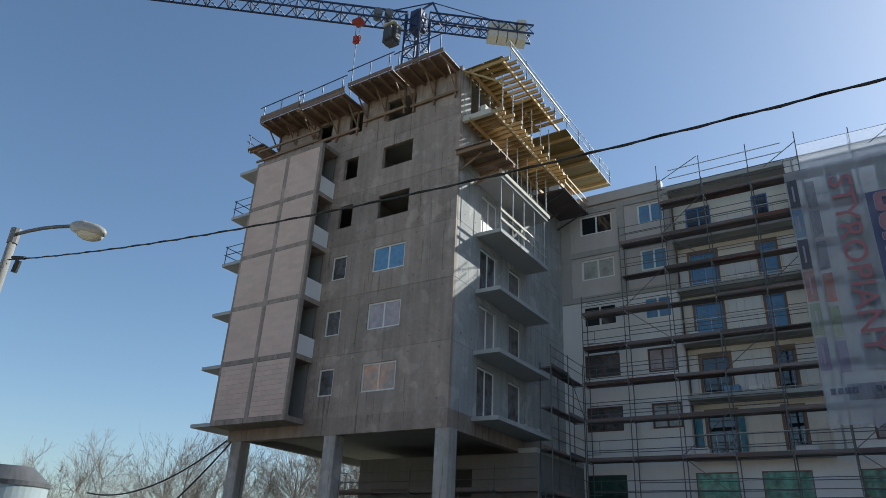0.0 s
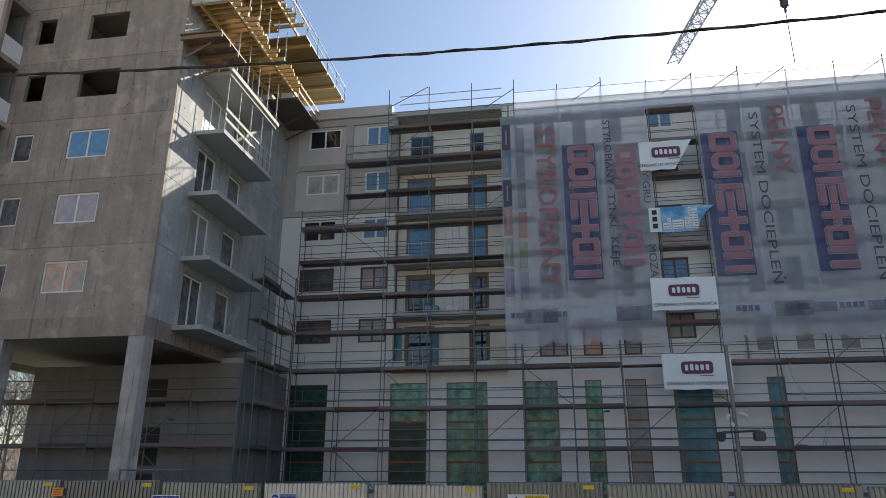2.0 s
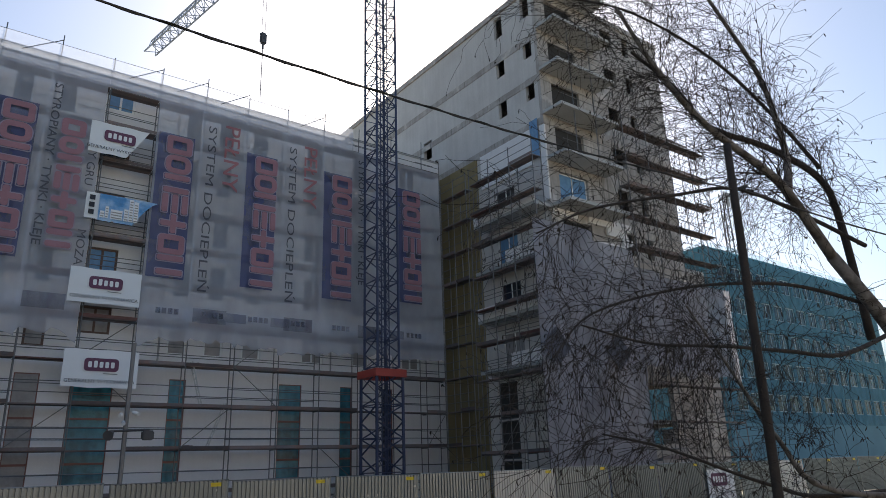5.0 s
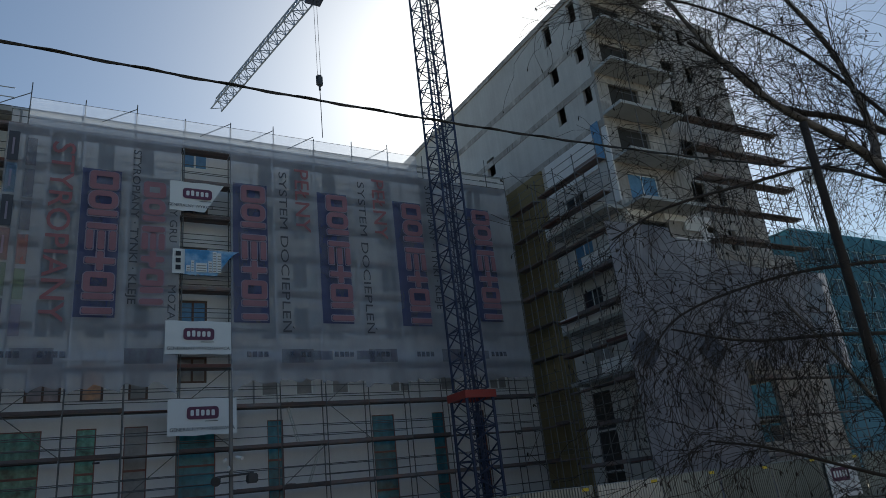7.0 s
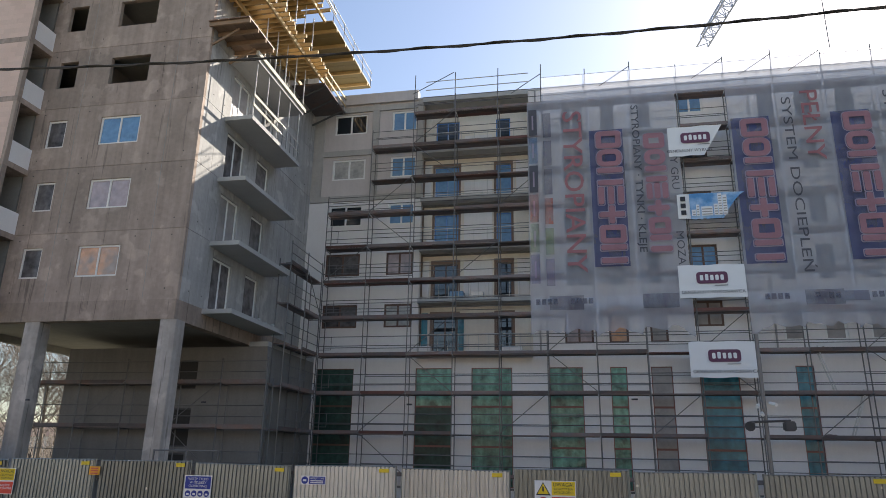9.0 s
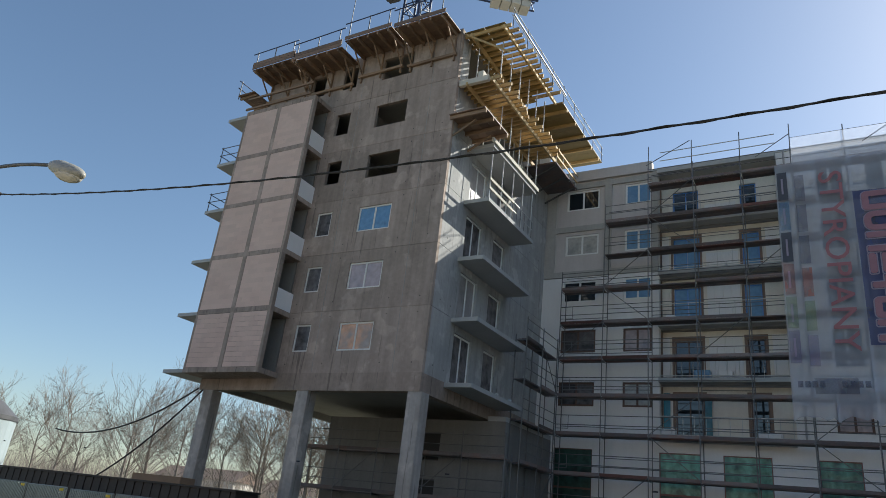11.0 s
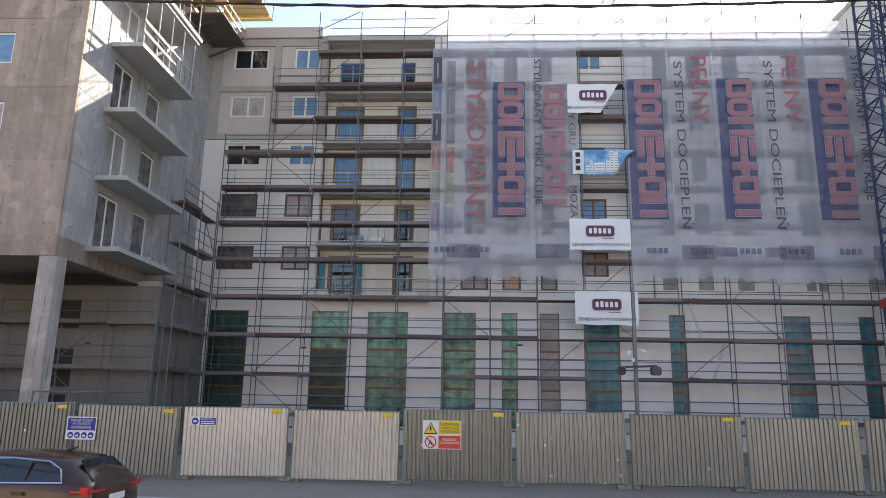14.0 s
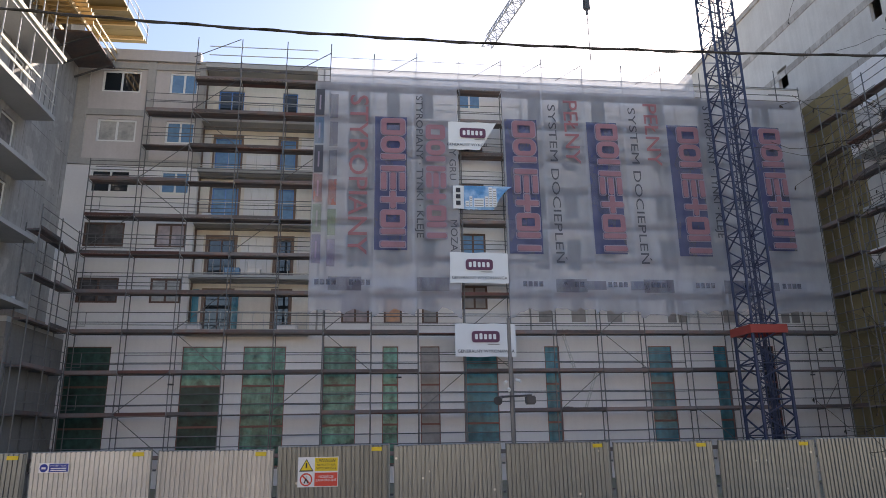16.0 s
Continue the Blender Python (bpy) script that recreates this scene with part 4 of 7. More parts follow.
for i, (x0, x1, z0, z1, cut) in enumerate(((4.95, 7.75, 17.95, 19.65, 0.36), (4.9, 8.1, 10.2, 11.9, 0.0), (5.1, 8.35, 6.25, 8.0, 0.0))):
    y = 35.62
    b = banner(x0, x1, z0, z1, y, i, cut)
    cx, cz = (x0 + x1) / 2, z0 + (z1 - z0) * 0.6
    bm = bmesh.new()
    rounded(bm, cx - 0.75, cx + 0.75, cz - 0.3, cz + 0.3, y - 0.05, 0.16)
    part("logo_plate", bm, INK_PLUM, b, "dark plum rounded plate")
    part("logo_rule", box(bmesh.new(), cx + 0.1, y - 0.056, cz - 0.42, cx + 0.72, y - 0.052, cz - 0.385), STEEL, b)
    for k in range(5):
        bm = bmesh.new()
        rounded(bm, cx - 0.58 + 0.245 * k, cx - 0.58 + 0.245 * k + 0.16, cz - 0.14, cz + (0.14 if k != 1 else 0.18), y - 0.06, 0.05)
        part("logo_bar", bm, BANNER, b)
    me = text_mesh("GENERALNY WYKONAWCA" if not cut else "GENERALNY WYKON", 0.235, INK_BLACK, depth=0.0)
    put("lettering", me, b, pose(cx - (0.35 if cut else 0), y - 0.055, z0 + 0.28, 90, 0, 0))
    for px in (x0, x1):
        bm = bmesh.new()
        tube(bm, (px, y, z1 - 0.02), (px + (0.2 if px == x0 else -0.2), 35.97, z1 + 0.1), 0.008, 4)
        part("tie", bm, STEEL_DARK, b)
# the banner with a printed view of the finished houses
b = banner(5.15, 8.0, 14.4, 15.75, 35.6, 9, 0.2, "blue banner printed with a view of finished white blocks")
for px in (5.2, 7.95):
    part("tie", tube(bmesh.new(), (px, 35.6, 15.7), (px, 35.97, 15.85), 0.008, 4), STEEL_DARK, b)
bm = bmesh.new()
g = []
for j in range(9):
    v = j / 8
    xe = 8.5 - 1.15 * (1 - v) ** 0.7
    g.append([bm.verts.new((5.75 + (xe - 5.75) * i / 12, 35.545 + 0.03 * noise.noise((i * 0.6, j * 0.5, 9.0)), 14.35 + 1.4 * v + 0.1 * (1 - v) * noise.noise((i * 0.9, 2.0, 5.0)))) for i in range(13)])
for j in range(8):
    for i in range(12):
        bm.faces.new((g[j][i], g[j][i + 1], g[j + 1][i + 1], g[j + 1][i]))
part("printed_sky", bm, surface("printed blue sky", (0.09, 0.30, 0.60), 0.5, vary=0.3, big=1.5, bump=0.1, tint=(0.35, 0.50, 0.68)), b)
for k, (x, w, h) in enumerate(((5.82, 0.2, 0.35), (6.05, 0.16, 0.62), (6.3, 0.55, 0.5), (6.92, 0.2, 0.62), (7.14, 0.2, 1.18), (7.36, 0.22, 1.1))):
    part("printed_house", box(bmesh.new(), x, 35.505 - 0.002 * k, 14.5, x + w, 35.51, 14.5 + h), BANNER, b)
    for r in range(int(h / 0.14)):
        part("printed_bar", box(bmesh.new(), x + 0.03, 35.49 - 0.002 * k, 14.55 + 0.14 * r, x + w - 0.03, 35.494, 14.6 + 0.14 * r), FOIL_GREY, b)
for r in range(3):
    part("printed_bar", box(bmesh.new(), 5.3, 35.535, 14.6 + 0.38 * r, 5.55, 35.54, 14.85 + 0.38 * r), INK_BLACK, b)

# ---- site fence ----
fence = thing("site_fence", "galvanised trapezoid sheet hoarding on concrete feet", "fence", (0, 19.3, 0.06))
PW = 3.09
bm = bmesh.new()
prof, x = [], 0.08
while x < PW - 0.24:
    prof += [(x, 0.0), (x + 0.072, 0.0), (x + 0.084, 0.03), (x + 0.108, 0.03)]
    x += 0.12
prof.append((PW - 0.10, 0.0))
cols = [[bm.verts.new((px, py, pz)) for pz in (0.1, 0.7, 1.3, 1.93)] for px, py in prof]
for a, b in zip(cols, cols[1:]):
    for k in range(3):
        bm.faces.new((a[k], b[k], b[k + 1], a[k + 1]))
panel_reflecting = mesh_of("panel", bm.copy(), FENCE_REFLECTING)
panel_mesh = mesh_of("panel", bm, FENCE)
bm = bmesh.new()
for z in (0.1, 1.93):
    tube(bm, (0.07, 0.03, z), (PW - 0.09, 0.03, z), 0.024, 8)
for x in (0.07, PW - 0.09):
    tube(bm, (x, 0.03, 0.0), (x, 0.03, 1.96), 0.024, 8)
frame_mesh = mesh_of("panel_frame", bm, FENCE)
bm = bmesh.new()
box(bm, -0.3, 0.05, 0, 0.3, 0.5, 0.12)
bmesh.ops.bevel(bm, geom=bm.edges[:], offset=0.025, segments=1, affect="EDGES")
foot_mesh = mesh_of("foot", bm, CONCRETE_DARK)
bm = bmesh.new()
tube(bm, (0, 0.03, 0), (0, 0.03, 0.05), 0.045, 8)
clamp_mesh = mesh_of("clamp", bm, STEEL_DARK)
tag_mesh = mesh_of("maker_tag", box(bmesh.new(), -0.14, -0.012, -0.05, 0.14, -0.004, 0.05), surface("yellow tag", (0.75, 0.55, 0.03), 0.5, vary=0.08, bump=0))
tag_bar = mesh_of("tag_bar", box(bmesh.new(), -0.09, -0.018, -0.025, 0.07, -0.014, 0.02), INK_BLACK)
rng = random.Random(8)
for i in range(-14, 22):
    x = 1.05 + PW * i
    lean = pose(x, 19.3, 0.06 + rng.uniform(0.0, 0.06), rng.uniform(-1.4, 1.4), rng.uniform(-0.7, 0.7), rng.uniform(-0.7, 0.7))
    # listed panels get the paler sheet where the fence reflects the sun
    p = put("panel", panel_reflecting if i in (-2, -3, -8, 5, 11) else panel_mesh, fence, lean)
    put("panel_frame", frame_mesh, fence, lean)
    put("foot", foot_mesh, fence, pose(x - 0.02, 19.3, 0.06))
    for z in (0.75, 1.5):
        put("clamp", clamp_mesh, fence, pose(x - 0.02, 19.3, z))
    if i != 0:
        t = put("maker_tag", tag_mesh, fence, lean @ pose(PW - 0.42, 0, 1.83))
        put("tag_bar", tag_bar, t, lean @ pose(PW - 0.42, 0, 1.83))

SIGN_YELLOW = surface("yellow sign face", (0.80, 0.58, 0.02), 0.45, vary=0.05, bump=0)
SIGN_RED = surface("red sign face", (0.70, 0.07, 0.04), 0.45, vary=0.05, bump=0)
SIGN_BLUE = surface("blue sign face", (0.02, 0.04, 0.30), 0.45, vary=0.05, bump=0)
SIGN_ORANGE = surface("orange sign face", (0.85, 0.38, 0.02), 0.45, vary=0.05, bump=0)


def flat(x0, x1, z0, z1, y, d=0.003):
    return box(bmesh.new(), x0, y - d, z0, x1, y, z1)


def disc(cx, cz, r, y, inner=0.0, n=20, d=0.003):
    bm = bmesh.new()
    o = [bm.verts.new((cx + r * math.cos(k * math.tau / n), y, cz + r * math.sin(k * math.tau / n))) for k in range(n)]
    if inner:
        q = [bm.verts.new((cx + inner * math.cos(k * math.tau / n), y, cz + inner * math.sin(k * math.tau / n))) for k in range(n)]
        for k in range(n):
            bm.faces.new((o[k], o[(k + 1) % n], q[(k + 1) % n], q[k]))
    else:
        bm.faces.new(o)
    return bm


def warning_sign(x, z, words=True):
    y = 19.24
    s = thing("warning_sign", "white board with yellow warning and red no-entry fields on the fence", "sign", (x, y, z), "signs on the fence")
    part("board", flat(x - 0.53, x + 0.53, z - 0.38, z + 0.38, y, 0.006), BANNER, s)
    part("yellow_field", flat(x - 0.09, x + 0.51, z + 0.02, z + 0.36, y - 0.007), SIGN_YELLOW, s)
    part("red_field", flat(x - 0.09, x + 0.51, z - 0.36, z - 0.02, y - 0.007), SIGN_RED, s)
    for mat, k, yy in ((INK_BLACK, 1.0, y - 0.010), (SIGN_YELLOW, 0.8, y - 0.013)):
        bm = bmesh.new()
        c = (x - 0.31, z + 0.16)
        bm.faces.new([bm.verts.new((c[0] + k * 0.19 * a, yy, c[1] + k * 0.17 * b)) for a, b in ((-1, -0.85), (1, -0.85), (0, 1.05))])
        part("triangle", bm, mat, s)
    part("exclamation_mark", flat(x - 0.33, x - 0.29, z + 0.11, z + 0.23, y - 0.016), INK_BLACK, s)
    part("ring", disc(x - 0.31, z - 0.19, 0.165, y - 0.010, 0.13), SIGN_RED, s)
    bm = bmesh.new()
    beam(bm, (x - 0.42, y - 0.012, z - 0.08), (x - 0.2, y - 0.012, z - 0.30), 0.004, 0.04)
    part("slash", bm, SIGN_RED, s)
    bm = bmesh.new()
    for a, b in (((0, 0.02), (0, 0.09)), ((0, 0.02), (-0.05, -0.09)), ((0, 0.02), (0.05, -0.09))):
        beam(bm, (x - 0.31 + a[0], y - 0.014, z - 0.19 + a[1]), (x - 0.31 + b[0], y - 0.014, z - 0.19 + b[1]), 0.004, 0.03)
    part("figure_bar", bm, INK_BLACK, s)
    for txt, size, dz, mt in (("UWAGA!", 0.13, 0.28, INK_BLACK), ("ROBOTY NA\nWYSOKO\u015aCI", 0.085, 0.13, INK_BLACK), ("PRZEJ\u015aCIE\nZABRONIONE", 0.085, -0.17, BANNER)):
        put("lettering", text_mesh(txt, size, mt, depth=0.0), s, pose(x + 0.21, y - 0.014, z + dz, 90, 0, 0))


warning_sign(-0.93, 1.40)
warning_sign(-17.7, 1.40)
y = 19.24
s = thing("notice_sign", "blue and white protective clothing notice on the fence", "sign", (-11.07, y, 1.39), "signs on the fence")
part("board", flat(-11.5, -10.64, 1.08, 1.70, y, 0.006), BANNER, s)
part("blue_field", flat(-11.47, -10.67, 1.33, 1.67, y - 0.007), SIGN_BLUE, s)
put("lettering", text_mesh("WST\u0118P TYLKO\nW ODZIE\u017bY\nOCHRONNEJ", 0.095, BANNER, depth=0.0), s, pose(-11.07, y - 0.013, 1.50, 90, 0, 0))
for k in range(4):
    part("pictogram", disc(-11.36 + 0.195 * k, 1.2, 0.085, y - 0.010), SIGN_BLUE, s)
    part("pictogram_bar", flat(-11.40 + 0.195 * k, -11.32 + 0.195 * k, 1.16, 1.21, y - 0.013), BANNER, s)
s = thing("notice_sign", "small blue helmet notice on the fence", "sign", (-7.58, y, 1.64), "signs on the fence")
part("board", flat(-7.95, -7.22, 1.52, 1.76, y, 0.006), BANNER, s)
part("pictogram", disc(-7.83, 1.64, 0.1, y - 0.010), SIGN_BLUE, s)
part("pictogram_bar", flat(-7.88, -7.78, 1.61, 1.66, y - 0.013), BANNER, s)
part("blue_field", flat(-7.7, -7.24, 1.54, 1.74, y - 0.007), SIGN_BLUE, s)
put("lettering", text_mesh("WST\u0118P TYLKO", 0.062, BANNER, depth=0.0), s, pose(-7.47, y - 0.013, 1.69, 90, 0, 0))
for k in range(2):
    part("text_bar", flat(-7.66, -7.28, 1.565 + 0.05 * k, 1.59 + 0.05 * k, y - 0.013), BANNER, s)
s = thing("notice_sign", "small orange notice on the fence", "sign", (-14.47, y, 1.76), "signs on the fence")
part("board", flat(-14.66, -14.3, 1.64, 1.88, y, 0.006), SIGN_ORANGE, s)
for k in range(3):
    part("text_bar", flat(-14.6, -14.36, 1.67 + 0.07 * k, 1.70 + 0.07 * k, y - 0.010), INK_RED, s)
# grey rail standing behind the fence
rail = thing("steel_barrier", "grey steel tube barrier behind the fence", "barrier", (-12.6, 21, 0))
for x in (-13.75, -12.6, -11.5):
    part("post", tube(bmesh.new(), (x, 21, 0), (x, 21, 2.4), 0.03, 6), STEEL, rail)
for z in (2.02, 2.38):
    part("rail", tube(bmesh.new(), (-13.78, 21, z), (-11.47, 21, z), 0.028, 6), STEEL, rail)
# camera pole at the fence
cp = thing("camera_pole", "grey steel pole with a loudspeaker, lamp and cameras", "pole", (4.47, 19.6, 0))
part("pole", tube(bmesh.new(), (4.47, 19.6, 0), (4.47, 19.6, 5.6), 0.055, 8), STEEL, cp)
part("arm", tube(bmesh.new(), (4.1, 19.55, 3.32), (5.05, 19.55, 3.36), 0.03, 6), STEEL_DARK, cp)
bm = bmesh.new()
box(bm, 4.86, 19.4, 3.1, 5.14, 19.62, 3.34)
bmesh.ops.bevel(bm, geom=bm.edges[:], offset=0.03, segments=2, affect="EDGES")
part("floodlight", bm, STEEL_DARK, cp)
bm = bmesh.new()
tube(bm, (4.15, 19.6, 3.3), (4.02, 19.35, 3.2), 0.06, 10, 0.13)
part("loudspeaker", bm, STEEL_DARK, cp)
for x, z in ((4.33, 3.75), (4.62, 3.8), (4.4, 3.55)):
    bm = bmesh.new()
    tube(bm, (x, 19.6, z), (x + (x - 4.47) * 0.6, 19.36, z - 0.06), 0.045, 10)
    part("security_camera", bm, FRAME_WHITE, cp)
# ---- the tower at the other end of the yard ----


def sheet_side(x, y0, y1, z0, z1):
    """A loose film sheet on a wall that faces -x."""
    bm = bmesh.new()
    g = [[bm.verts.new((x + 0.05 * noise.noise((y0 + 0.9 * i, 1.3 * j, x)), y0 + (y1 - y0) * i / 4, z0 + (z1 - z0) * j / 8)) for i in range(5)] for j in range(9)]
    for j in range(8):
        for i in range(4):
            bm.faces.new((g[j][i], g[j][i + 1], g[j + 1][i + 1], g[j + 1][i]))
    return bm


RXW, RYF, RZT = 28.15, 26.4, 32.0
RXE, RYB = 40.9, 54.0
FLOOR0 = 4.3                                        # undersides of its slabs: FLOOR0 + 3.07 k
rt = thing("apartment_tower", "pale concrete apartment tower with stacked balconies, part insulated", "building", (RXW, RYF, 0))
rholes = [(34.9, 37.6, 3.1, 6.9)]
for k in range(1, 10):
    z = FLOOR0 + 0.2 + 3.07 * (k - 1)
    rholes.append((29.1, 31.65, z + 0.25, z + 2.35))
    if k > 1:
        rholes += [(34.55, 35.8, z + 1.0, z + 2.4), (36.9, 37.6, z + 1.0, z + 2.4)]
part("wall", wall_mesh(FRONT(RYF), RXW, RXE, -0.2, RZT, 0.25, rholes), CONCRETE_PALE, rt, "pale stained concrete front wall")
sholes = []
for k in range(3):
    z = 24.1 + 3.05 * k
    sholes += [(29.55, 30.35, z, z + 1.6), (26.95, 27.7, z + 0.05, z + 1.6)]
sholes.append((38.0, 39.0, 24.4, 25.9))
for k in range(1, 5):
    z = FLOOR0 + 0.2 + 3.07 * k
    sholes += [(29.4, 31.2, z + 0.05, z + 2.3)]
DOORS = [(30.3, 32.0, 0.3 + 2.25 * q, 2.45 + 2.25 * q) for q in range(3)]
sholes += DOORS
part("wall", wall_mesh(WEST(RXW), RYF + 0.25, RYB, -0.2, RZT, 0.25, sholes), PRECAST, rt, "pale grey side wall")
part("wall", wall_mesh(lambda u, v, d: (RXE - d, u, v), RYF + 0.25, RYB, -0.2, RZT, 0.25, [(28.0, 33.6, 3.0, 6.9)]), CONCRETE_PALE, rt)
part("wall", box(bmesh.new(), RXW + 0.25, RYB - 0.25, -0.2, RXE - 0.25, RYB, RZT), CONCRETE_PALE, rt)
part("roof", box(bmesh.new(), RXW - 0.12, RYF - 0.1, RZT, RXE + 0.1, RYB, RZT + 0.4), CONCRETE_PALE, rt)
for z in (22.35, 25.4, 28.45):
    part("string_course", box(bmesh.new(), RXW - 0.035, RYF + 0.02, z - 0.2, RXW, RYB, z + 0.25), CONCRETE_PALE, rt, "grey band at the slab edge")
    part("string_course", box(bmesh.new(), RXW - 0.035, RYF - 0.03, z - 0.2, RXE, RYF, z + 0.25), CONCRETE_PALE, rt)
for k in range(10):
    part("floor_slab", box(bmesh.new(), RXW + 0.25, RYF + 0.25, FLOOR0 + 3.07 * k, RXE - 0.25, RYB - 0.3, FLOOR0 + 0.2 + 3.07 * k), CONCRETE_DARK, rt)
part("inner_wall", wall_mesh(FRONT(RYF + 5), RXW + 0.26, RXE - 0.26, 7.2, RZT - 0.01, 0.2, []), CONCRETE_DARK, rt)
part("inner_wall", box(bmesh.new(), RXW + 4.5, RYF + 0.26, 7.3, RXW + 4.7, RYB - 0.3, RZT - 0.01), CONCRETE_DARK, rt)
for x in (33.4, 37.6):
    part("column", box(bmesh.new(), x - 0.3, RYF + 0.3, -0.2, x + 0.3, RYF + 0.9, 4.0), CONCRETE_PALE, rt)
BALC = [FLOOR0 + 3.07 * k for k in range(4, 10)]
for k, z in enumerate(BALC):
    slab = part("balcony_slab", box(bmesh.new(), RXW - 0.05, RYF - 1.6, z, 33.4, RYF - 0.035, z + 0.2), SLAB, rt, "bare concrete balcony slab")
    # upper panes are near-black to paint the unlit rooms
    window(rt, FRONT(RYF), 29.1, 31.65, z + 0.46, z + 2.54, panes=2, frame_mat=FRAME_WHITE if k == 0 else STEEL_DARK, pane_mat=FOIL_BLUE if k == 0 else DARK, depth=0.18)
    if k in (1, 2, 3):
        for x in (29.4, 31.3):
            part("prop", tube(bmesh.new(), (x, RYF - 1.4, z + 0.2), (x, RYF - 1.4, z + 3.05), 0.035, 6), STEEL, rt)
        for zz in (0.6, 1.05):
            part("guard_rail", tube(bmesh.new(), (RXW - 0.1, RYF - 1.5, z + 0.2 + zz), (32.7, RYF - 1.5, z + 0.2 + zz), 0.02, 5), STEEL, rt)
# side balconies low down, with the insulated white wall behind them
for k in range(1, 5):
    z = FLOOR0 + 3.07 * k
    part("balcony_slab", box(bmesh.new(), RXW - 1.3, 26.4, z, RXW - 0.002, 32.0, z + 0.2), SLAB, rt)
    part("parapet", box(bmesh.new(), RXW - 1.3, 26.4, z + 0.2, RXW - 1.2, 29.2 if k % 2 else 32.0, z + 0.95), WHITE, rt, "white balcony parapet")
    window(rt, WEST(RXW), 29.4, 31.2, z + 0.25, z + 2.5, panes=2, pane_mat=(GLASS, FOIL_GREY, GLASS, FOIL_BLUE, GLASS)[k], depth=0.1, name="balcony_door")
for h in DOORS:
    window(rt, WEST(RXW), *h, panes=1, pane_mat=DARK, frame_mat=STEEL_DARK)
for k in range(6):
    for y0 in (32.85, 34.25, 35.65):
        part("insulation_board", box(bmesh.new(), RXW - 0.16, y0, 0.1 + 3.68 * k, RXW - 0.004, min(y0 + 1.39, 36.98), min(3.77 + 3.68 * k, 22.1)), WOOL, rt, "yellow-brown mineral wool")
rng = random.Random(41)
for r in range(5):
    for c in range(7):
        x0, z0 = 28.3 + 1.0 * c - 0.4 * (r % 2), 14.1 + 0.52 * r
        if rng.random() < 0.72 and x0 > 28.2 and not (x0 + 1.0 > 29.1 and x0 < 31.65 and z0 < 16.1):
            part("foam_board", box(bmesh.new(), x0, RYF - 0.13 - rng.uniform(0, 0.02), z0, x0 + 0.985, RYF - 0.005, z0 + 0.505), WHITE, rt, "white foam insulation board")
rs = thing("scaffolding", "steel scaffolding before the tower front, reaching past its edge", "scaffolding", (38, 24.6, 0))
scaffold_run(rs, pose(0, 24.55, 0), [33.3, 35.6, 38.0, 40.3, 42.2], [2.3 + LIFT * i for i in range(11)], depth=0.75, seed=11, braces=2, toe=0.25, rusty=0.0)
ss = thing("scaffolding", "steel scaffolding beside the tower's side balconies", "scaffolding", (26, 30, 0))
scaffold_run(ss, pose(26.1, 31.4, 0, 0, 0, -90), [0.0, 1.9, 3.8, 5.8], [0.8 + LIFT * i for i in range(10)], depth=0.66, seed=12, braces=3, toe=0.6, inner=0.6)
ws = thing("scaffolding", "narrow steel scaffolding before the mineral wool", "scaffolding", (27.1, 34.4, 0))
scaffold_run(ws, pose(27.1, 35.75, 0, 0, 0, -90), [0.0, 1.4, 2.8], [1.43 + LIFT * i for i in range(10)], depth=0.6, seed=14, braces=0, toe=0.5, rusty=0.0)
# white foam boards and blue film on the upper side wall
for j in range(4):
    part("foam_board", box(bmesh.new(), RXW - 0.1, 27.55 + 1.22 * j, 19.75, RXW - 0.004, 28.75 + 1.22 * j, 22.15), WHITE, rt, "white foam insulation board")
part("foam_edge", box(bmesh.new(), RXW - 0.12, RYF - 0.1, 17.1, RXW - 0.004, RYF + 0.32, 22.0), WHITE, rt, "white foam strip at the corner")
part("film", sheet_side(RXW - 0.16, 26.8, 27.5, 20.0, 22.6), FOIL_BLUE, rt, "blue film taped at the corner")
grey_nets = {}
for i, (a, b) in enumerate(((24.4, 29.0), (28.9, 32.4), (32.3, 34.7))):
    top = (14.6, 14.0, 13.0)[i]
    grey_nets[i] = hung_net("grey netting hung before the tower's lower storeys", "grey netting", a, b, (0.35, 0.35, 7.4)[i], top, 24.25 - 0.03 * i, 12, 24, 0.14, 5.0 + i, 0.25, NET_GREY)
hung_net("grey netting hung on the tower's outer scaffold", "grey netting", 34.72, 42.3, 7.0, 12.8, 24.38, 20, 12, 0.12, 15.0, 0.5, NET_GREY)
for x in (25.2, 29.9):
    bm = bmesh.new()
    rounded(bm, -0.72, 0.72, -0.72, 0.72, 0.0, 0.12)
    bmesh.ops.transform(bm, matrix=pose(x, 24.0, 7.8, 0, 45, 0), verts=bm.verts)
    part("diamond_mark", bm, PRINT_BLACK, grey_nets[0 if x < 29 else 1], "dark printed diamond")
for x in (24.45, 28.95, 32.35, 34.7):
    single("netting_pole", tube(bmesh.new(), (x, 24.36, -0.1), (x, 24.36, 13.2), 0.03, 6), STEEL_DARK, "dark steel pole that carries the grey netting", "pole", "netting poles")
# pale wall catching the sun beyond
sw = thing("stair_block", "pale sunlit low block beside the tower", "building", (43.5, 27, 0))
part("wall", wall_mesh(FRONT(26.6), 41.2, 43.3, -0.1, 14.6, 0.3, []), CONCRETE_PALE, sw)
part("wall", box(bmesh.new(), 43.0, 26.9, -0.1, 43.3, 29.5, 14.6), CONCRETE_PALE, sw)
part("roof", box(bmesh.new(), 41.2, 26.6, 14.6, 43.35, 29.5, 14.8), SLAB, sw)

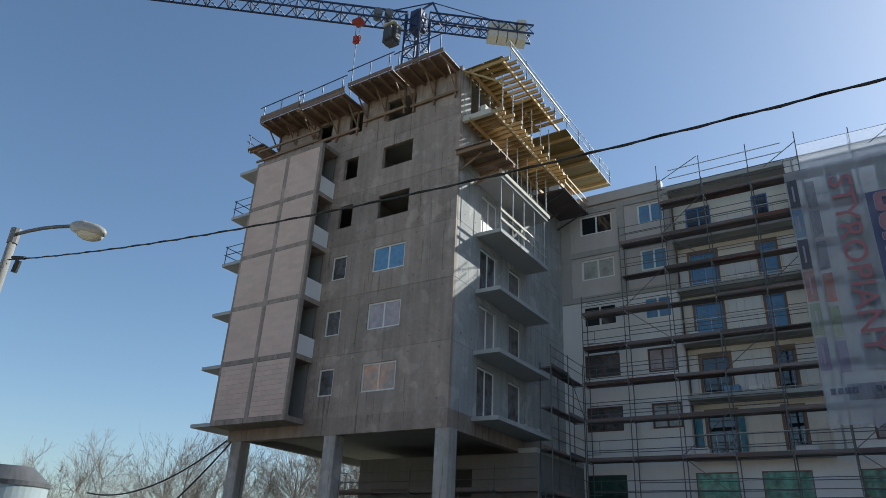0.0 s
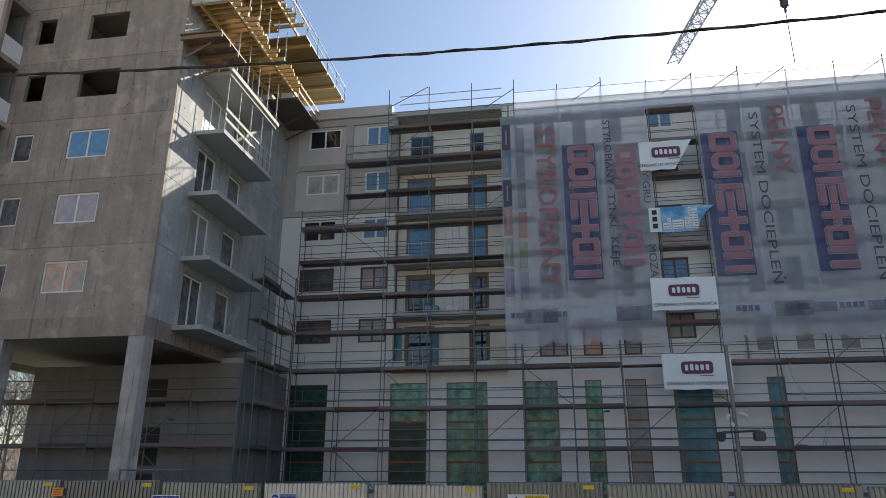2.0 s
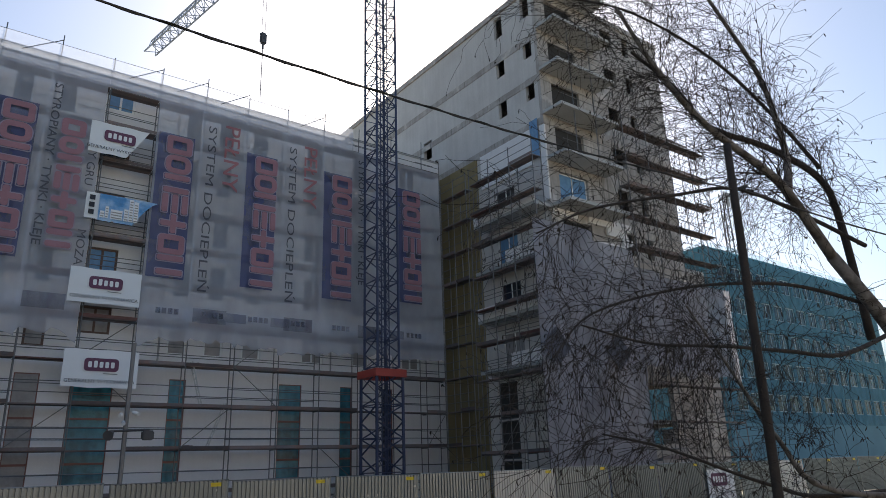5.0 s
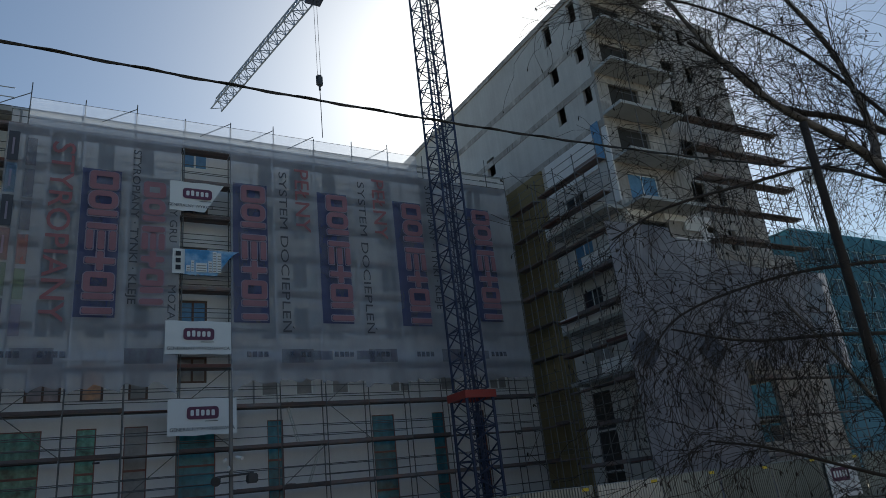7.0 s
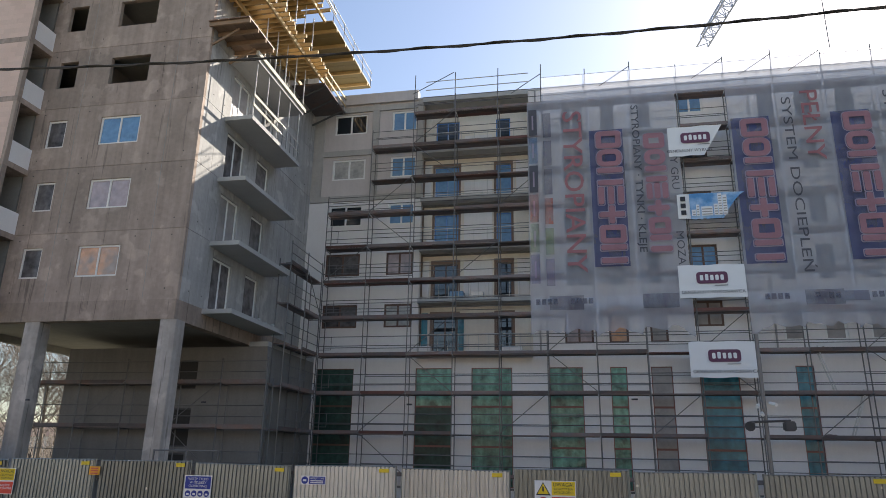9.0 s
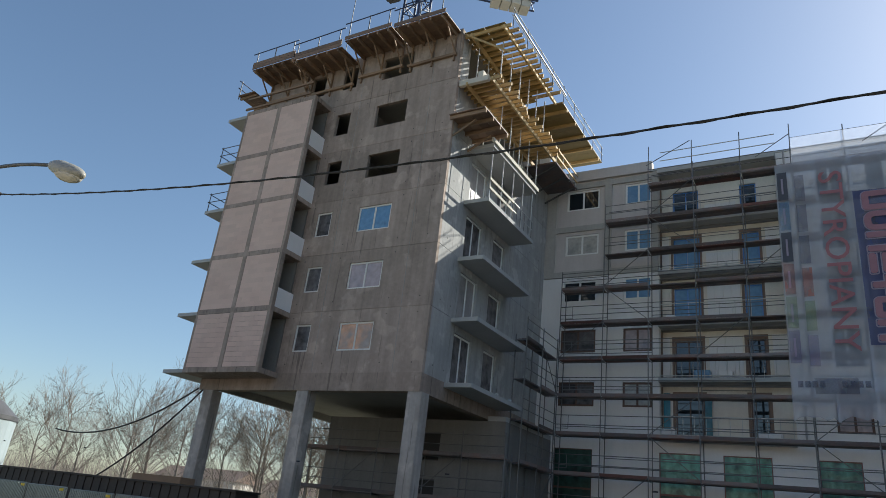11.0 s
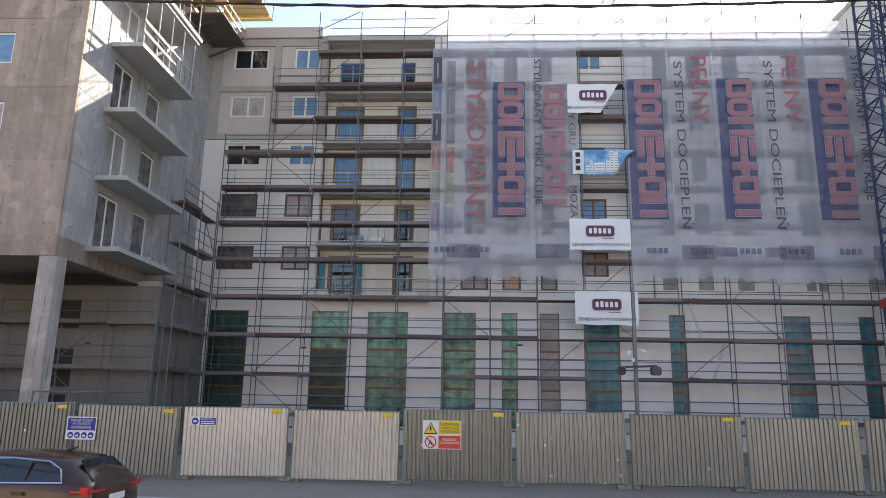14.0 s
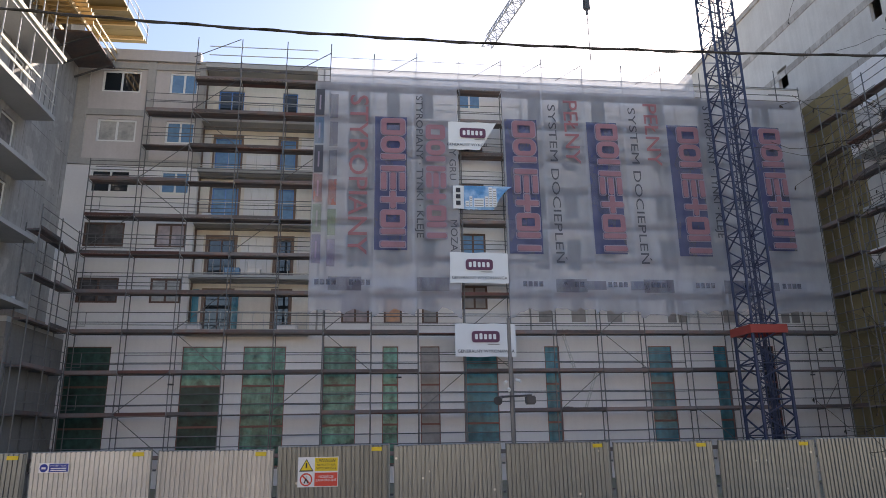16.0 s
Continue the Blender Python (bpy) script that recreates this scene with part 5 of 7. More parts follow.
# ---- teal-netted office block further on ----
ob = thing("office_block", "office block wrapped in teal netting with rows of windows", "building", (80, 45, 0))
holes = []
for r in range(5):
    for c in range(14):
        x = 76.5 + 3.0 * c
        holes.append((x, x + 2.3, 7.5 + 3.9 * r, 9.6 + 3.9 * r))
part("wall", wall_mesh(FRONT(45), 74.2, 120, 0, 27.2, 0.4, holes), TEAL_WALL, ob)
part("wall", box(bmesh.new(), 74.2, 45.4, 0, 74.6, 75, 27.2), TEAL_WALL, ob)
part("roof", box(bmesh.new(), 74.2, 45.4, 27.0, 120, 75, 27.2), SLAB, ob)
for h in holes:
    window(ob, FRONT(45), *h, panes=2, pane_mat=GLASS, bar=0.12)
part("netting", sheet(bmesh.new(), 74.0, 120, 6.0, 27.5, 44.4, 60, 10, 0.2, 3.0), NET_TEAL, ob, "teal netting over the facade")
bm = bmesh.new()
bm.faces.new([bm.verts.new(p) for p in ((73.6, 44.4, 4.0), (73.6, 74, 4.0), (73.6, 74, 27.4), (73.6, 44.4, 27.4))])
part("netting", bm, NET_TEAL, ob)
# slim lattice mast with antennas
am = thing("antenna_mast", "slim grey lattice mast with antenna panels", "mast", (88, 58, 0))


def lattice(bm, p, q, w, h, step, r, sides=4):
    """A lattice box girder from p to q: chords, laced on each face."""
    p, q = Vector(p), Vector(q)
    d = q - p
    n = max(1, round(d.length / step))
    t = d.normalized()
    s = t.cross(Vector((0, 0, 1)))
    s = (s if s.length > 0.01 else Vector((1, 0, 0))).normalized()
    u = s.cross(t).normalized()
    corners = [s * i * w + u * j * h for i, j in (((-1, -1), (1, -1), (1, 1), (-1, 1)) if sides == 4 else ((-1, -1), (1, -1), (0, 1)))]
    for c in corners:
        tube(bm, p + c, q + c, r, 6)
    for k in range(n):
        a, b = p + d * k / n, p + d * (k + 1) / n
        for i in range(sides):
            c0, c1 = corners[i], corners[(i + 1) % sides]
            mid = (a + b) / 2
            tube(bm, a + c0, mid + c1, r * 0.5, 4)
            tube(bm, mid + c1, b + c0, r * 0.5, 4)
            tube(bm, a + c0, a + c1, r * 0.45, 4)
    return bm


def bars_of(bm, material, parent):
    """Each bar of a lattice as a part of its own: long ones are chords."""
    bm.verts.ensure_lookup_table()
    seen = set()
    for v in bm.verts:
        if v in seen:
            continue
        stack, isle = [v], []
        seen.add(v)
        while stack:
            a = stack.pop()
            isle.append(a)
            for e in a.link_edges:
                o = e.other_vert(a)
                if o not in seen:
                    seen.add(o)
                    stack.append(o)
        index = {a: i for i, a in enumerate(isle)}
        faces = {f for a in isle for f in a.link_faces}
        name = "chord" if max(a.co.z for a in isle) - min(a.co.z for a in isle) > 3 else "lacing_bar"
        me = bpy.data.meshes.new(name)
        base = bases[parent]
        me.from_pydata([(a.co - base)[:] for a in isle], [], sorted([index[a] for a in f.verts] for f in faces))
        me.materials.append(material)
        part(name, me, material, parent)
    bm.free()


part("lattice", lattice(bmesh.new(), (104, 58, 0), (104, 58, 45), 0.5, 0.5, 2.0, 0.1, 3), STEEL, am)
for k in range(3):
    part("antenna_panel", box(bmesh.new(), 103.0 + k, 57.2, 42.5, 103.35 + k, 57.5, 45.0), SLAB, am)

# ---- crane in the yard ----
MX, MY, MW, JIB = 20.65, 33.2, 0.70, 46.0
crane = thing("tower_crane", "dark blue lattice tower crane with a red collar", "crane", (MX, MY, 0))
bars_of(lattice(bmesh.new(), (MX, MY, 7.6), (MX, MY, JIB + 1), MW, MW, 1.65, 0.075), CRANE_BLUE, crane)
part("inner_mast", lattice(bmesh.new(), (MX + 0.1, MY, 0.2), (MX + 0.1, MY, JIB - 6), MW * 0.36, MW * 0.36, 1.3, 0.035), CRANE_BLUE, crane, "narrow inner ladder mast")
bars_of(lattice(bmesh.new(), (MX, MY, 0.3), (MX, MY, 7.3), MW * 1.2, MW * 1.2, 1.9, 0.09), CRANE_BLUE, crane)
part("foundation", box(bmesh.new(), MX - 2, MY - 1.8, -0.1, MX + 2, MY + 1.8, 0.3), SLAB, crane)
part("collar", wall_mesh(lambda u, v, d: (u, v, 7.05 + d), MX - 1.0, MX + 1.0, MY - 1.0, MY + 1.0, 0.42, [(MX - 0.76, MX + 0.76, MY - 0.76, MY + 0.76)]), CRANE_RED, crane, "red steel collar")
tip = Vector((14.1, 68.9, JIB))
root = Vector((MX, MY, JIB))
jd = (tip - root).normalized()
part("jib", lattice(bmesh.new(), root, tip, 0.6, 0.75, 1.7, 0.085, 3), CRANE_BLUE_PALE, crane, "pale lattice jib")
part("counter_jib", lattice(bmesh.new(), root, root - jd * 13, 0.6, 0.5, 1.7, 0.08), CRANE_BLUE, crane)
part("counterweight", box(bmesh.new(), *(root - jd * 12 - Vector((0.8, 0.6, 2.4))), *(root - jd * 12 + Vector((0.8, 0.6, -0.4)))), SLAB, crane)
hx, hy = 18.1, 47.15
part("trolley", box(bmesh.new(), hx - 0.7, hy - 0.7, JIB - 1.5, hx + 0.7, hy + 0.7, JIB - 0.9), CRANE_BLUE, crane)
bm = bmesh.new()
for dx in (-0.14, 0.14):
    tube(bm, (hx + dx, hy, 36.6), (hx + dx, hy, JIB - 1.2), 0.02, 4)
part("rope", bm, STEEL_DARK, crane)
bm = bmesh.new()
box(bm, hx - 0.28, hy - 0.18, 35.6, hx + 0.28, hy + 0.18, 36.7)
bmesh.ops.bevel(bm, geom=bm.edges[:], offset=0.12, segments=2, affect="EDGES")
tube(bm, (hx, hy, 35.2), (hx, hy, 35.7), 0.09, 6)
part("hook_block", bm, STEEL_DARK, crane)
part("sling", tube(bmesh.new(), (hx, hy, 30.7), (hx, hy, 35.3), 0.035, 5), STEEL_DARK, crane)

# ---- crane behind the raw tower ----
c2 = thing("tower_crane", "blue tower crane with concrete counterweights above the raw tower", "crane", (-24.2, 31, 0))
CZ = 38.75
m0 = Vector((-24.2, 31.0, CZ))
cd = Vector((-11.8, -9.75, 0)).normalized()
part("mast", lattice(bmesh.new(), (-24.2, 31.0, 26.4), (-24.2, 31.0, CZ + 0.3), 0.65, 0.65, 1.5, 0.09), CRANE_BLUE, c2)
part("jib", lattice(bmesh.new(), m0 + cd * 0.8, m0 + cd * 46, 0.55, 0.65, 1.6, 0.085, 3), CRANE_BLUE, c2)
part("counter_jib", lattice(bmesh.new(), m0 - cd * 0.8, m0 - cd * 8.6, 0.55, 0.4, 1.3, 0.08), CRANE_BLUE, c2)
bm = bmesh.new()
box(bm, -24.75, 30.45, CZ - 1.3, -23.65, 31.55, CZ + 0.8)
bmesh.ops.bevel(bm, geom=bm.edges[:], offset=0.25, segments=1, affect="EDGES")
part("slewing_unit", bm, CRANE_BLUE, c2)
bm = bmesh.new()
a0 = m0 - cd * 1.0 + Vector((0, 0, 1.9))
tube(bm, m0 + Vector((0, 0, 0.8)), a0, 0.1, 6)
tube(bm, m0 - cd * 1.8, a0, 0.08, 6)
tube(bm, a0, m0 - cd * 8.2 + Vector((0, 0, 0.4)), 0.04, 5)
tube(bm, a0, m0 + cd * 2.0 + Vector((0, 0, 0.6)), 0.05, 5)
part("tie_bars", bm, CRANE_BLUE, c2)
for k in range(4):
    e = m0 - cd * (5.9 + 0.72 * k)
    bm = bmesh.new()
    beam(bm, e + Vector((0, 0, -0.35 if k < 3 else -0.1)), e + cd * 0.66 + Vector((0, 0, -0.35 if k < 3 else -0.1)), 1.0, 1.25 if k < 3 else 1.9)
    part("counterweight", bm, SLAB_WARM, c2, "pale concrete counterweight block")
bm = bmesh.new()
cb = m0 + cd * 1.1 + Vector((-0.2, -0.9, -2.3))
box(bm, cb.x - 0.6, cb.y - 0.55, cb.z - 0.8, cb.x + 0.6, cb.y + 0.55, cb.z + 0.8)
bmesh.ops.bevel(bm, geom=bm.edges[:], offset=0.28, segments=2, affect="EDGES")
cab = part("cab", bm, STEEL_DARK, c2, "dark glazed cab")
part("cab_roof", box(bmesh.new(), cb.x - 0.55, cb.y - 0.5, cb.z + 0.805, cb.x + 0.55, cb.y + 0.5, cb.z + 0.9), SLAB_WARM, cab)
tr = m0 + cd * 4.3
part("trolley", box(bmesh.new(), tr.x - 0.35, tr.y - 0.35, CZ - 1.0, tr.x + 0.35, tr.y + 0.35, CZ - 0.76), CRANE_RED, c2)
bm = bmesh.new()
for s in (-0.2, 0.2):
    tube(bm, (tr.x + s, tr.y, 36.5), (tr.x + s, tr.y, CZ - 0.9), 0.02, 4)
tube(bm, (tr.x, tr.y, 28.5), (tr.x, tr.y, 36.0), 0.03, 5)
part("rope", bm, STEEL_DARK, c2)
bm = bmesh.new()
box(bm, tr.x - 0.3, tr.y - 0.2, 35.9, tr.x + 0.3, tr.y + 0.2, 36.6)
bmesh.ops.bevel(bm, geom=bm.edges[:], offset=0.12, segments=2, affect="EDGES")
part("hook_block", bm, CRANE_RED, c2)
for f in (2.2, 3.0):
    e = m0 + cd * f
    part("winch", tube(bmesh.new(), e + Vector((-0.3, 0.3, 0.1)), e + Vector((0.3, -0.3, 0.1)), 0.32, 10), STEEL, c2)
# ---- formwork and falsework on the raw tower ----
# bracketed platforms along the street side
for i, (a, b, dz) in enumerate(((-29.6, -26.2, 0.0), (-26.3, -22.75, -0.25), (-22.6, -19.45, 0.1), (-19.3, -16.1, -0.05))):
    pf = thing("formwork_platform", "brown timber climbing platform with steel guard rail", "platform", ((a + b) / 2, 23.6, 25.2), "platforms round the tower top")
    zf = 26.35 + dz
    for k in range(5):
        y0 = 22.95 + 0.33 * k
        part("board", box(bmesh.new(), a, y0, zf, b, y0 + 0.315, zf + 0.05), PLY, pf)
    n = 5
    for k in range(n):
        x = a + 0.25 + (b - a - 0.5) * k / (n - 1)
        part("joist", box(bmesh.new(), x - 0.04, 22.92, zf - 0.2, x + 0.04, 24.58, zf - 0.004), TIMBER_DARK, pf)
        if k % 2 == 0:
            part("bracket", beam(bmesh.new(), (x, 23.6, zf - 0.2), (x, 24.55, zf - 1.2), 0.05, 0.08), TIMBER_DARK, pf)
            part("bracket_post", box(bmesh.new(), x - 0.04, 24.49, zf - 1.75, x + 0.04, 24.59, zf - 0.2), TIMBER_DARK, pf)
            part("guard_post", tube(bmesh.new(), (x, 22.93, zf - 0.1), (x, 22.9, zf + 1.25), 0.03, 6), STEEL, pf)
    for k in range(2 if i < 2 else 1):
        z = zf + 0.05 + 0.24 * k
        part("side_board", box(bmesh.new(), a + 0.02, 22.88, z, b - 0.02, 22.915, z + 0.225), PLY, pf)
    part("guard_rail", tube(bmesh.new(), (a - 0.1, 22.88, zf + 1.15), (b + 0.1, 22.88, zf + 1.2 + 0.05 * (i % 2)), 0.035, 6), CRANE_BLUE, pf, "blue steel tube rail")
    part("waler", box(bmesh.new(), a + 0.1, 24.44, zf - 1.45, b - 0.1, 24.58, zf - 1.3), TIMBER_DARK, pf)
# lower left corner platform
pf = thing("formwork_platform", "brown timber corner platform with steel guard rail", "platform", (-30.2, 25.5, 24.9), "platforms round the tower top")
for k in range(4):
    part("board", box(bmesh.new(), -30.9 + 0.34 * k, 23.4, 25.15, -30.58 + 0.34 * k, 27.6, 25.2), PLY, pf)
for k in range(4):
    part("joist", box(bmesh.new(), -30.9, 23.6 + 1.2 * k, 25.0, -29.52, 23.7 + 1.2 * k, 25.145), TIMBER_DARK, pf)
for z in (25.7, 26.2):
    part("guard_rail", tube(bmesh.new(), (-30.92, 23.3, z), (-30.92, 27.7, z), 0.03, 6), CRANE_BLUE, pf)
for y in (23.5, 27.4):
    part("guard_post", tube(bmesh.new(), (-30.92, y, 25.0), (-30.92, y, 26.3), 0.03, 6), STEEL, pf)
for z in (24.3, 23.6):
    part("waler", box(bmesh.new(), -29.5, 23.1, z, -24.5, 23.19, z + 0.12), TIMBER_DARK, pf)

# yard side: slab shuttering on timber beams, in two tiers on steel props
fw = thing("falsework", "golden timber beams on steel props carrying the slab shuttering", "falsework", (-14.6, 30, 20))
rng = random.Random(21)


def tier(x1, y0, y1, z, step, ply, over=0.25, fill=True):
    n = int((y1 - y0) / step)
    for k in range(n + 1):
        y = y0 + step * k
        e = x1 + rng.uniform(-0.12, over)
        part("cross_beam", box(bmesh.new(), TX - 0.1, y - 0.045, z - 0.2, e, y + 0.045, z), TIMBER, fw)
    for x in (TX + 0.5, x1 - 0.35):
        part("main_beam", box(bmesh.new(), x - 0.05, y0 - 0.3, z - 0.42, x + 0.05, y1 + 0.3, z - 0.205), TIMBER, fw)
    if fill:
        m = int((y1 - y0) / 1.25)
        for k in range(m + 1):
            for j in range(2):
                xa = TX + 0.02 + (x1 - 0.35 - TX) * j / 2
                xb = TX + (x1 - 0.35 - TX) * (j + 1) / 2
                if rng.random() < 0.86:
                    part("shuttering_board", box(bmesh.new(), xa, y0 - 0.2 + 1.25 * k, z + 0.004, xb, min(y0 + 1.03 + 1.25 * k, y1 + 0.2), z + 0.025), ply, fw)


def props(xs, ys, z0, z1):
    for x in xs:
        for y in ys:
            part("steel_prop", tube(bmesh.new(), (x, y, z0), (x, y, z1), 0.032, 6), STEEL_PALE, fw)


tier(-13.3, 24.9, 31.6, 26.3, 0.45, PLY_YELLOW, 0.3)
tier(-13.75, 25.0, 33.2, 23.3, 0.38, PLY_YELLOW, 0.35, True)
props((TX + 0.5, -14.1), [25.6 + 1.15 * k for k in range(6)], 23.33, 25.88)
props((TX + 0.5, -14.55), [27.0 + 1.2 * k for k in range(5)], 20.45, 22.88)
part("edge_board", box(bmesh.new(), -14.62, 26.3, 20.42, -14.5, 32.2, 20.62), SLAB_WARM, fw, "pale edge board")
part("edge_board", box(bmesh.new(), -13.05, 24.5, 26.36, -12.99, 31.9, 26.42), STEEL, fw, "steel edge tube")
part("stair_stringer", box(bmesh.new(), TX + 0.03, 24.75, 23.0, -14.3, 24.95, 23.3), SLAB_WARM, fw)
part("stop_end", box(bmesh.new(), -15.0, 24.9, 23.32, -14.7, 25.4, 23.75), SLAB_WARM, fw)
part("diagonal", beam(bmesh.new(), (TX + 0.1, 24.7, 26.2), (-13.2, 24.7, 24.3), 0.06, 0.1), TIMBER, fw)
# the low bracket platform at the corner
lp = thing("formwork_platform", "brown plywood bracket platform at the tower corner", "platform", (-15, 25.3, 20.4), "platforms round the tower top")
for k in range(4):
    part("board", box(bmesh.new(), TX + 0.02 + 0.5 * k, 24.2, 20.95, TX + 0.5 + 0.5 * k, 26.9, 21.0), PLY, lp)
for k in range(4):
    part("joist", box(bmesh.new(), TX + 0.02, 24.3 + 0.8 * k, 20.75, TX + 2.0, 24.4 + 0.8 * k, 20.945), TIMBER_DARK, lp)
part("bracket", beam(bmesh.new(), (TX + 1.3, 24.7, 20.72), (TX + 0.03, 24.7, 20.05), 0.06, 0.1), TIMBER_DARK, lp)
part("bracket", beam(bmesh.new(), (TX + 1.3, 26.3, 20.72), (TX + 0.03, 26.3, 20.05), 0.06, 0.1), TIMBER_DARK, lp)
# yellow decks further back with their rails
yd = thing("formwork_platform", "yellow plywood decks with guard rails along the yard", "platform", (-14, 35, 24), "platforms round the tower top")
for k in range(5):
    y0 = 31.9 + 1.5 * k
    part("panel", box(bmesh.new(), TX - 0.2, y0, 25.95, -13.2, y0 + 1.47, 26.02), PLY_YELLOW, yd)
    part("joist", box(bmesh.new(), TX - 0.2, y0 + 0.7, 25.75, -13.2, y0 + 0.8, 25.945), TIMBER, yd)
for z in (26.55, 27.05):
    part("guard_rail", tube(bmesh.new(), (-13.2, 24.6, z), (-13.2, 39.4, z), 0.025, 6), STEEL_PALE, yd)
for k in range(9):
    part("guard_post", tube(bmesh.new(), (-13.2, 24.8 + 1.8 * k, 25.9), (-13.2, 24.8 + 1.8 * k, 27.15), 0.025, 6), STEEL, yd)
pl = thing("formwork_platform", "dark bracket platform with pale guard rail below the decks", "platform", (-14.6, 34.5, 22), "platforms round the tower top")
part("panel", box(bmesh.new(), TX + 0.02, 33.3, 22.82, -13.98, 37.0, 22.92), DECK, pl)
for k in range(3):
    part("bracket", beam(bmesh.new(), (-14.1, 33.6 + 1.5 * k, 22.82), (TX + 0.03, 33.6 + 1.5 * k, 22.0), 0.06, 0.1), STEEL_DARK, pl)
for z in (23.3, 23.8):
    part("guard_rail", box(bmesh.new(), -14.03, 33.2, z, -13.99, 37.0, z + 0.12), TIMBER, pl)
for k in range(4):
    part("guard_post", tube(bmesh.new(), (-14.05, 33.4 + 1.15 * k, 22.8), (-14.05, 33.4 + 1.15 * k, 24.1), 0.025, 6), STEEL_PALE, pl)

# open floor below the falsework: props and rails on the top balcony
bp = thing("edge_protection", "steel props and pale boards along the open balcony", "guard rail", (-14.7, 29, 17.2))
for k in range(5):
    y = 26.75 + 1.28 * k
    part("prop", tube(bmesh.new(), (-14.72, y, LEVELS[3] - 0.02), (-14.72, y, LEVELS[4] - 0.22), 0.03, 6), STEEL_PALE, bp)
for z in (0.5, 1.0):
    part("guard_board", box(bmesh.new(), -14.68, 26.6, LEVELS[3] + z, -14.64, 29.4, LEVELS[3] + z + 0.14), SLAB_WARM, bp)
    part("guard_rail", tube(bmesh.new(), (-14.66, 29.2, LEVELS[3] + z + 0.1), (-14.66, 32.0, LEVELS[3] + z + 0.05), 0.022, 5), STEEL_PALE, bp)
for k in range(6):
    part("post", tube(bmesh.new(), (-14.66, 29.4 + 0.5 * k, LEVELS[3] - 0.02), (-14.66, 29.4 + 0.5 * k, LEVELS[3] + 1.1), 0.015, 5), STEEL, bp)
# rails on the two street-side stubs at the far side
for k in (3, 4):
    gr = thing("guard_rail", "dark steel guard rail on a balcony stub", "guard rail", (-30.5, 26, LEVELS[k]), "rails on the stubs")
    for y in (BY + 0.3, TY + 1.3, TY + 3.2):
        part("post", tube(bmesh.new(), (BX0 - 1.7, y, LEVELS[k] - 0.1), (BX0 - 1.7, y, LEVELS[k] + 1.15), 0.025, 6), STEEL_DARK, gr)
    for z in (0.55, 1.05):
        part("rail", tube(bmesh.new(), (BX0 - 1.7, BY + 0.2, LEVELS[k] + z), (BX0 - 1.7, TY + 3.4, LEVELS[k] + z), 0.025, 6), STEEL_DARK, gr)
        part("rail", tube(bmesh.new(), (BX0 - 1.75, BY + 0.25, LEVELS[k] + z), (BX0 - 0.05, BY + 0.25, LEVELS[k] + z), 0.025, 6), STEEL_DARK, gr)
# rubble on the lowest slabs
rb = thing("rubble", "grey mortar bags and rubble on a slab edge", "rubble", (-14.7, 30, 8.2), kind="stuff")
bm = bmesh.new()
for k in range(26):
    y = 28.4 + 3.6 * rng.random()
    s = rng.uniform(0.05, 0.13)
    bmesh.ops.create_icosphere(bm, subdivisions=1, radius=s, matrix=Matrix.Translation((-14.72 - 0.5 * rng.random(), y, LEVELS[0] - 0.02 + s * 0.4)))
for k in range(8):
    s = rng.uniform(0.05, 0.1)
    bmesh.ops.create_icosphere(bm, subdivisions=1, radius=s, matrix=Matrix.Translation((BX0 - 1.0 + 0.8 * rng.random(), TY + 0.5 + rng.random(), LEVELS[0] - 0.02 + s * 0.4)))
part("pieces", bm, SLAB, rb)

# joints, tie holes and drips on the raw walls
th = thing("tie_hole_caps", "small dark formwork tie holes in the concrete", "tie holes", (-18, TY, 10), kind="stuff")
bm = bmesh.new()
for k in range(6):
    for x in (-23.9, -21.6, -18.3, -16.6):
        for dz in (0.45, 2.75):
            z = LEVELS[k] + dz
            tube(bm, (x, TY + 0.01, z), (x, TY - 0.004, z), 0.03, 6)
    for y in (25.4, 26.4, 33.2, 34.8, 36.2):
        tube(bm, (TX - 0.01, y, LEVELS[k] + 0.5), (TX + 0.004, y, LEVELS[k] + 0.5), 0.03, 6)
# near-black plugs paint the shade in the holes
part("holes", bm, DARK, th)
for k in range(6):
    for x in (-22.15, -17.55):
        part("panel_joint", box(bmesh.new(), x - 0.012, TY - 0.006, LEVELS[k] + 0.02, x + 0.012, TY, LEVELS[k + 1] - 0.04), CONCRETE_DARK, tower)
    part("panel_joint", box(bmesh.new(), -24.18, TY - 0.014, LEVELS[k + 1] - 0.016, TX + 0.014, TY, LEVELS[k + 1] + 0.014), CONCRETE, tower)
# ---- street furniture ----
WY = 5.5


def wire_z(x):
    return 5.8875 - 0.0127 * x + 0.00534 * x * x


def run_of(bm, pts, r, n=6):
    """A round line through points."""
    rings = []
    for i, p in enumerate(pts):
        d = (pts[min(i + 1, len(pts) - 1)] - pts[max(i - 1, 0)]).normalized()
        a = d.orthogonal().normalized() if i == 0 else (ref - d * ref.dot(d)).normalized()
        ref = a
        b = d.cross(a)
        rr = r(i / (len(pts) - 1)) if callable(r) else r
        rings.append([bm.verts.new(p + (a * math.cos(k * math.tau / n) + b * math.sin(k * math.tau / n)) * rr) for k in range(n)])
    for u, v in zip(rings, rings[1:]):
        for k in range(n):
            bm.faces.new((u[k], u[(k + 1) % n], v[(k + 1) % n], v[k]))
    bm.faces.new(rings[0][::-1])
    bm.faces.new(rings[-1])
    return bm


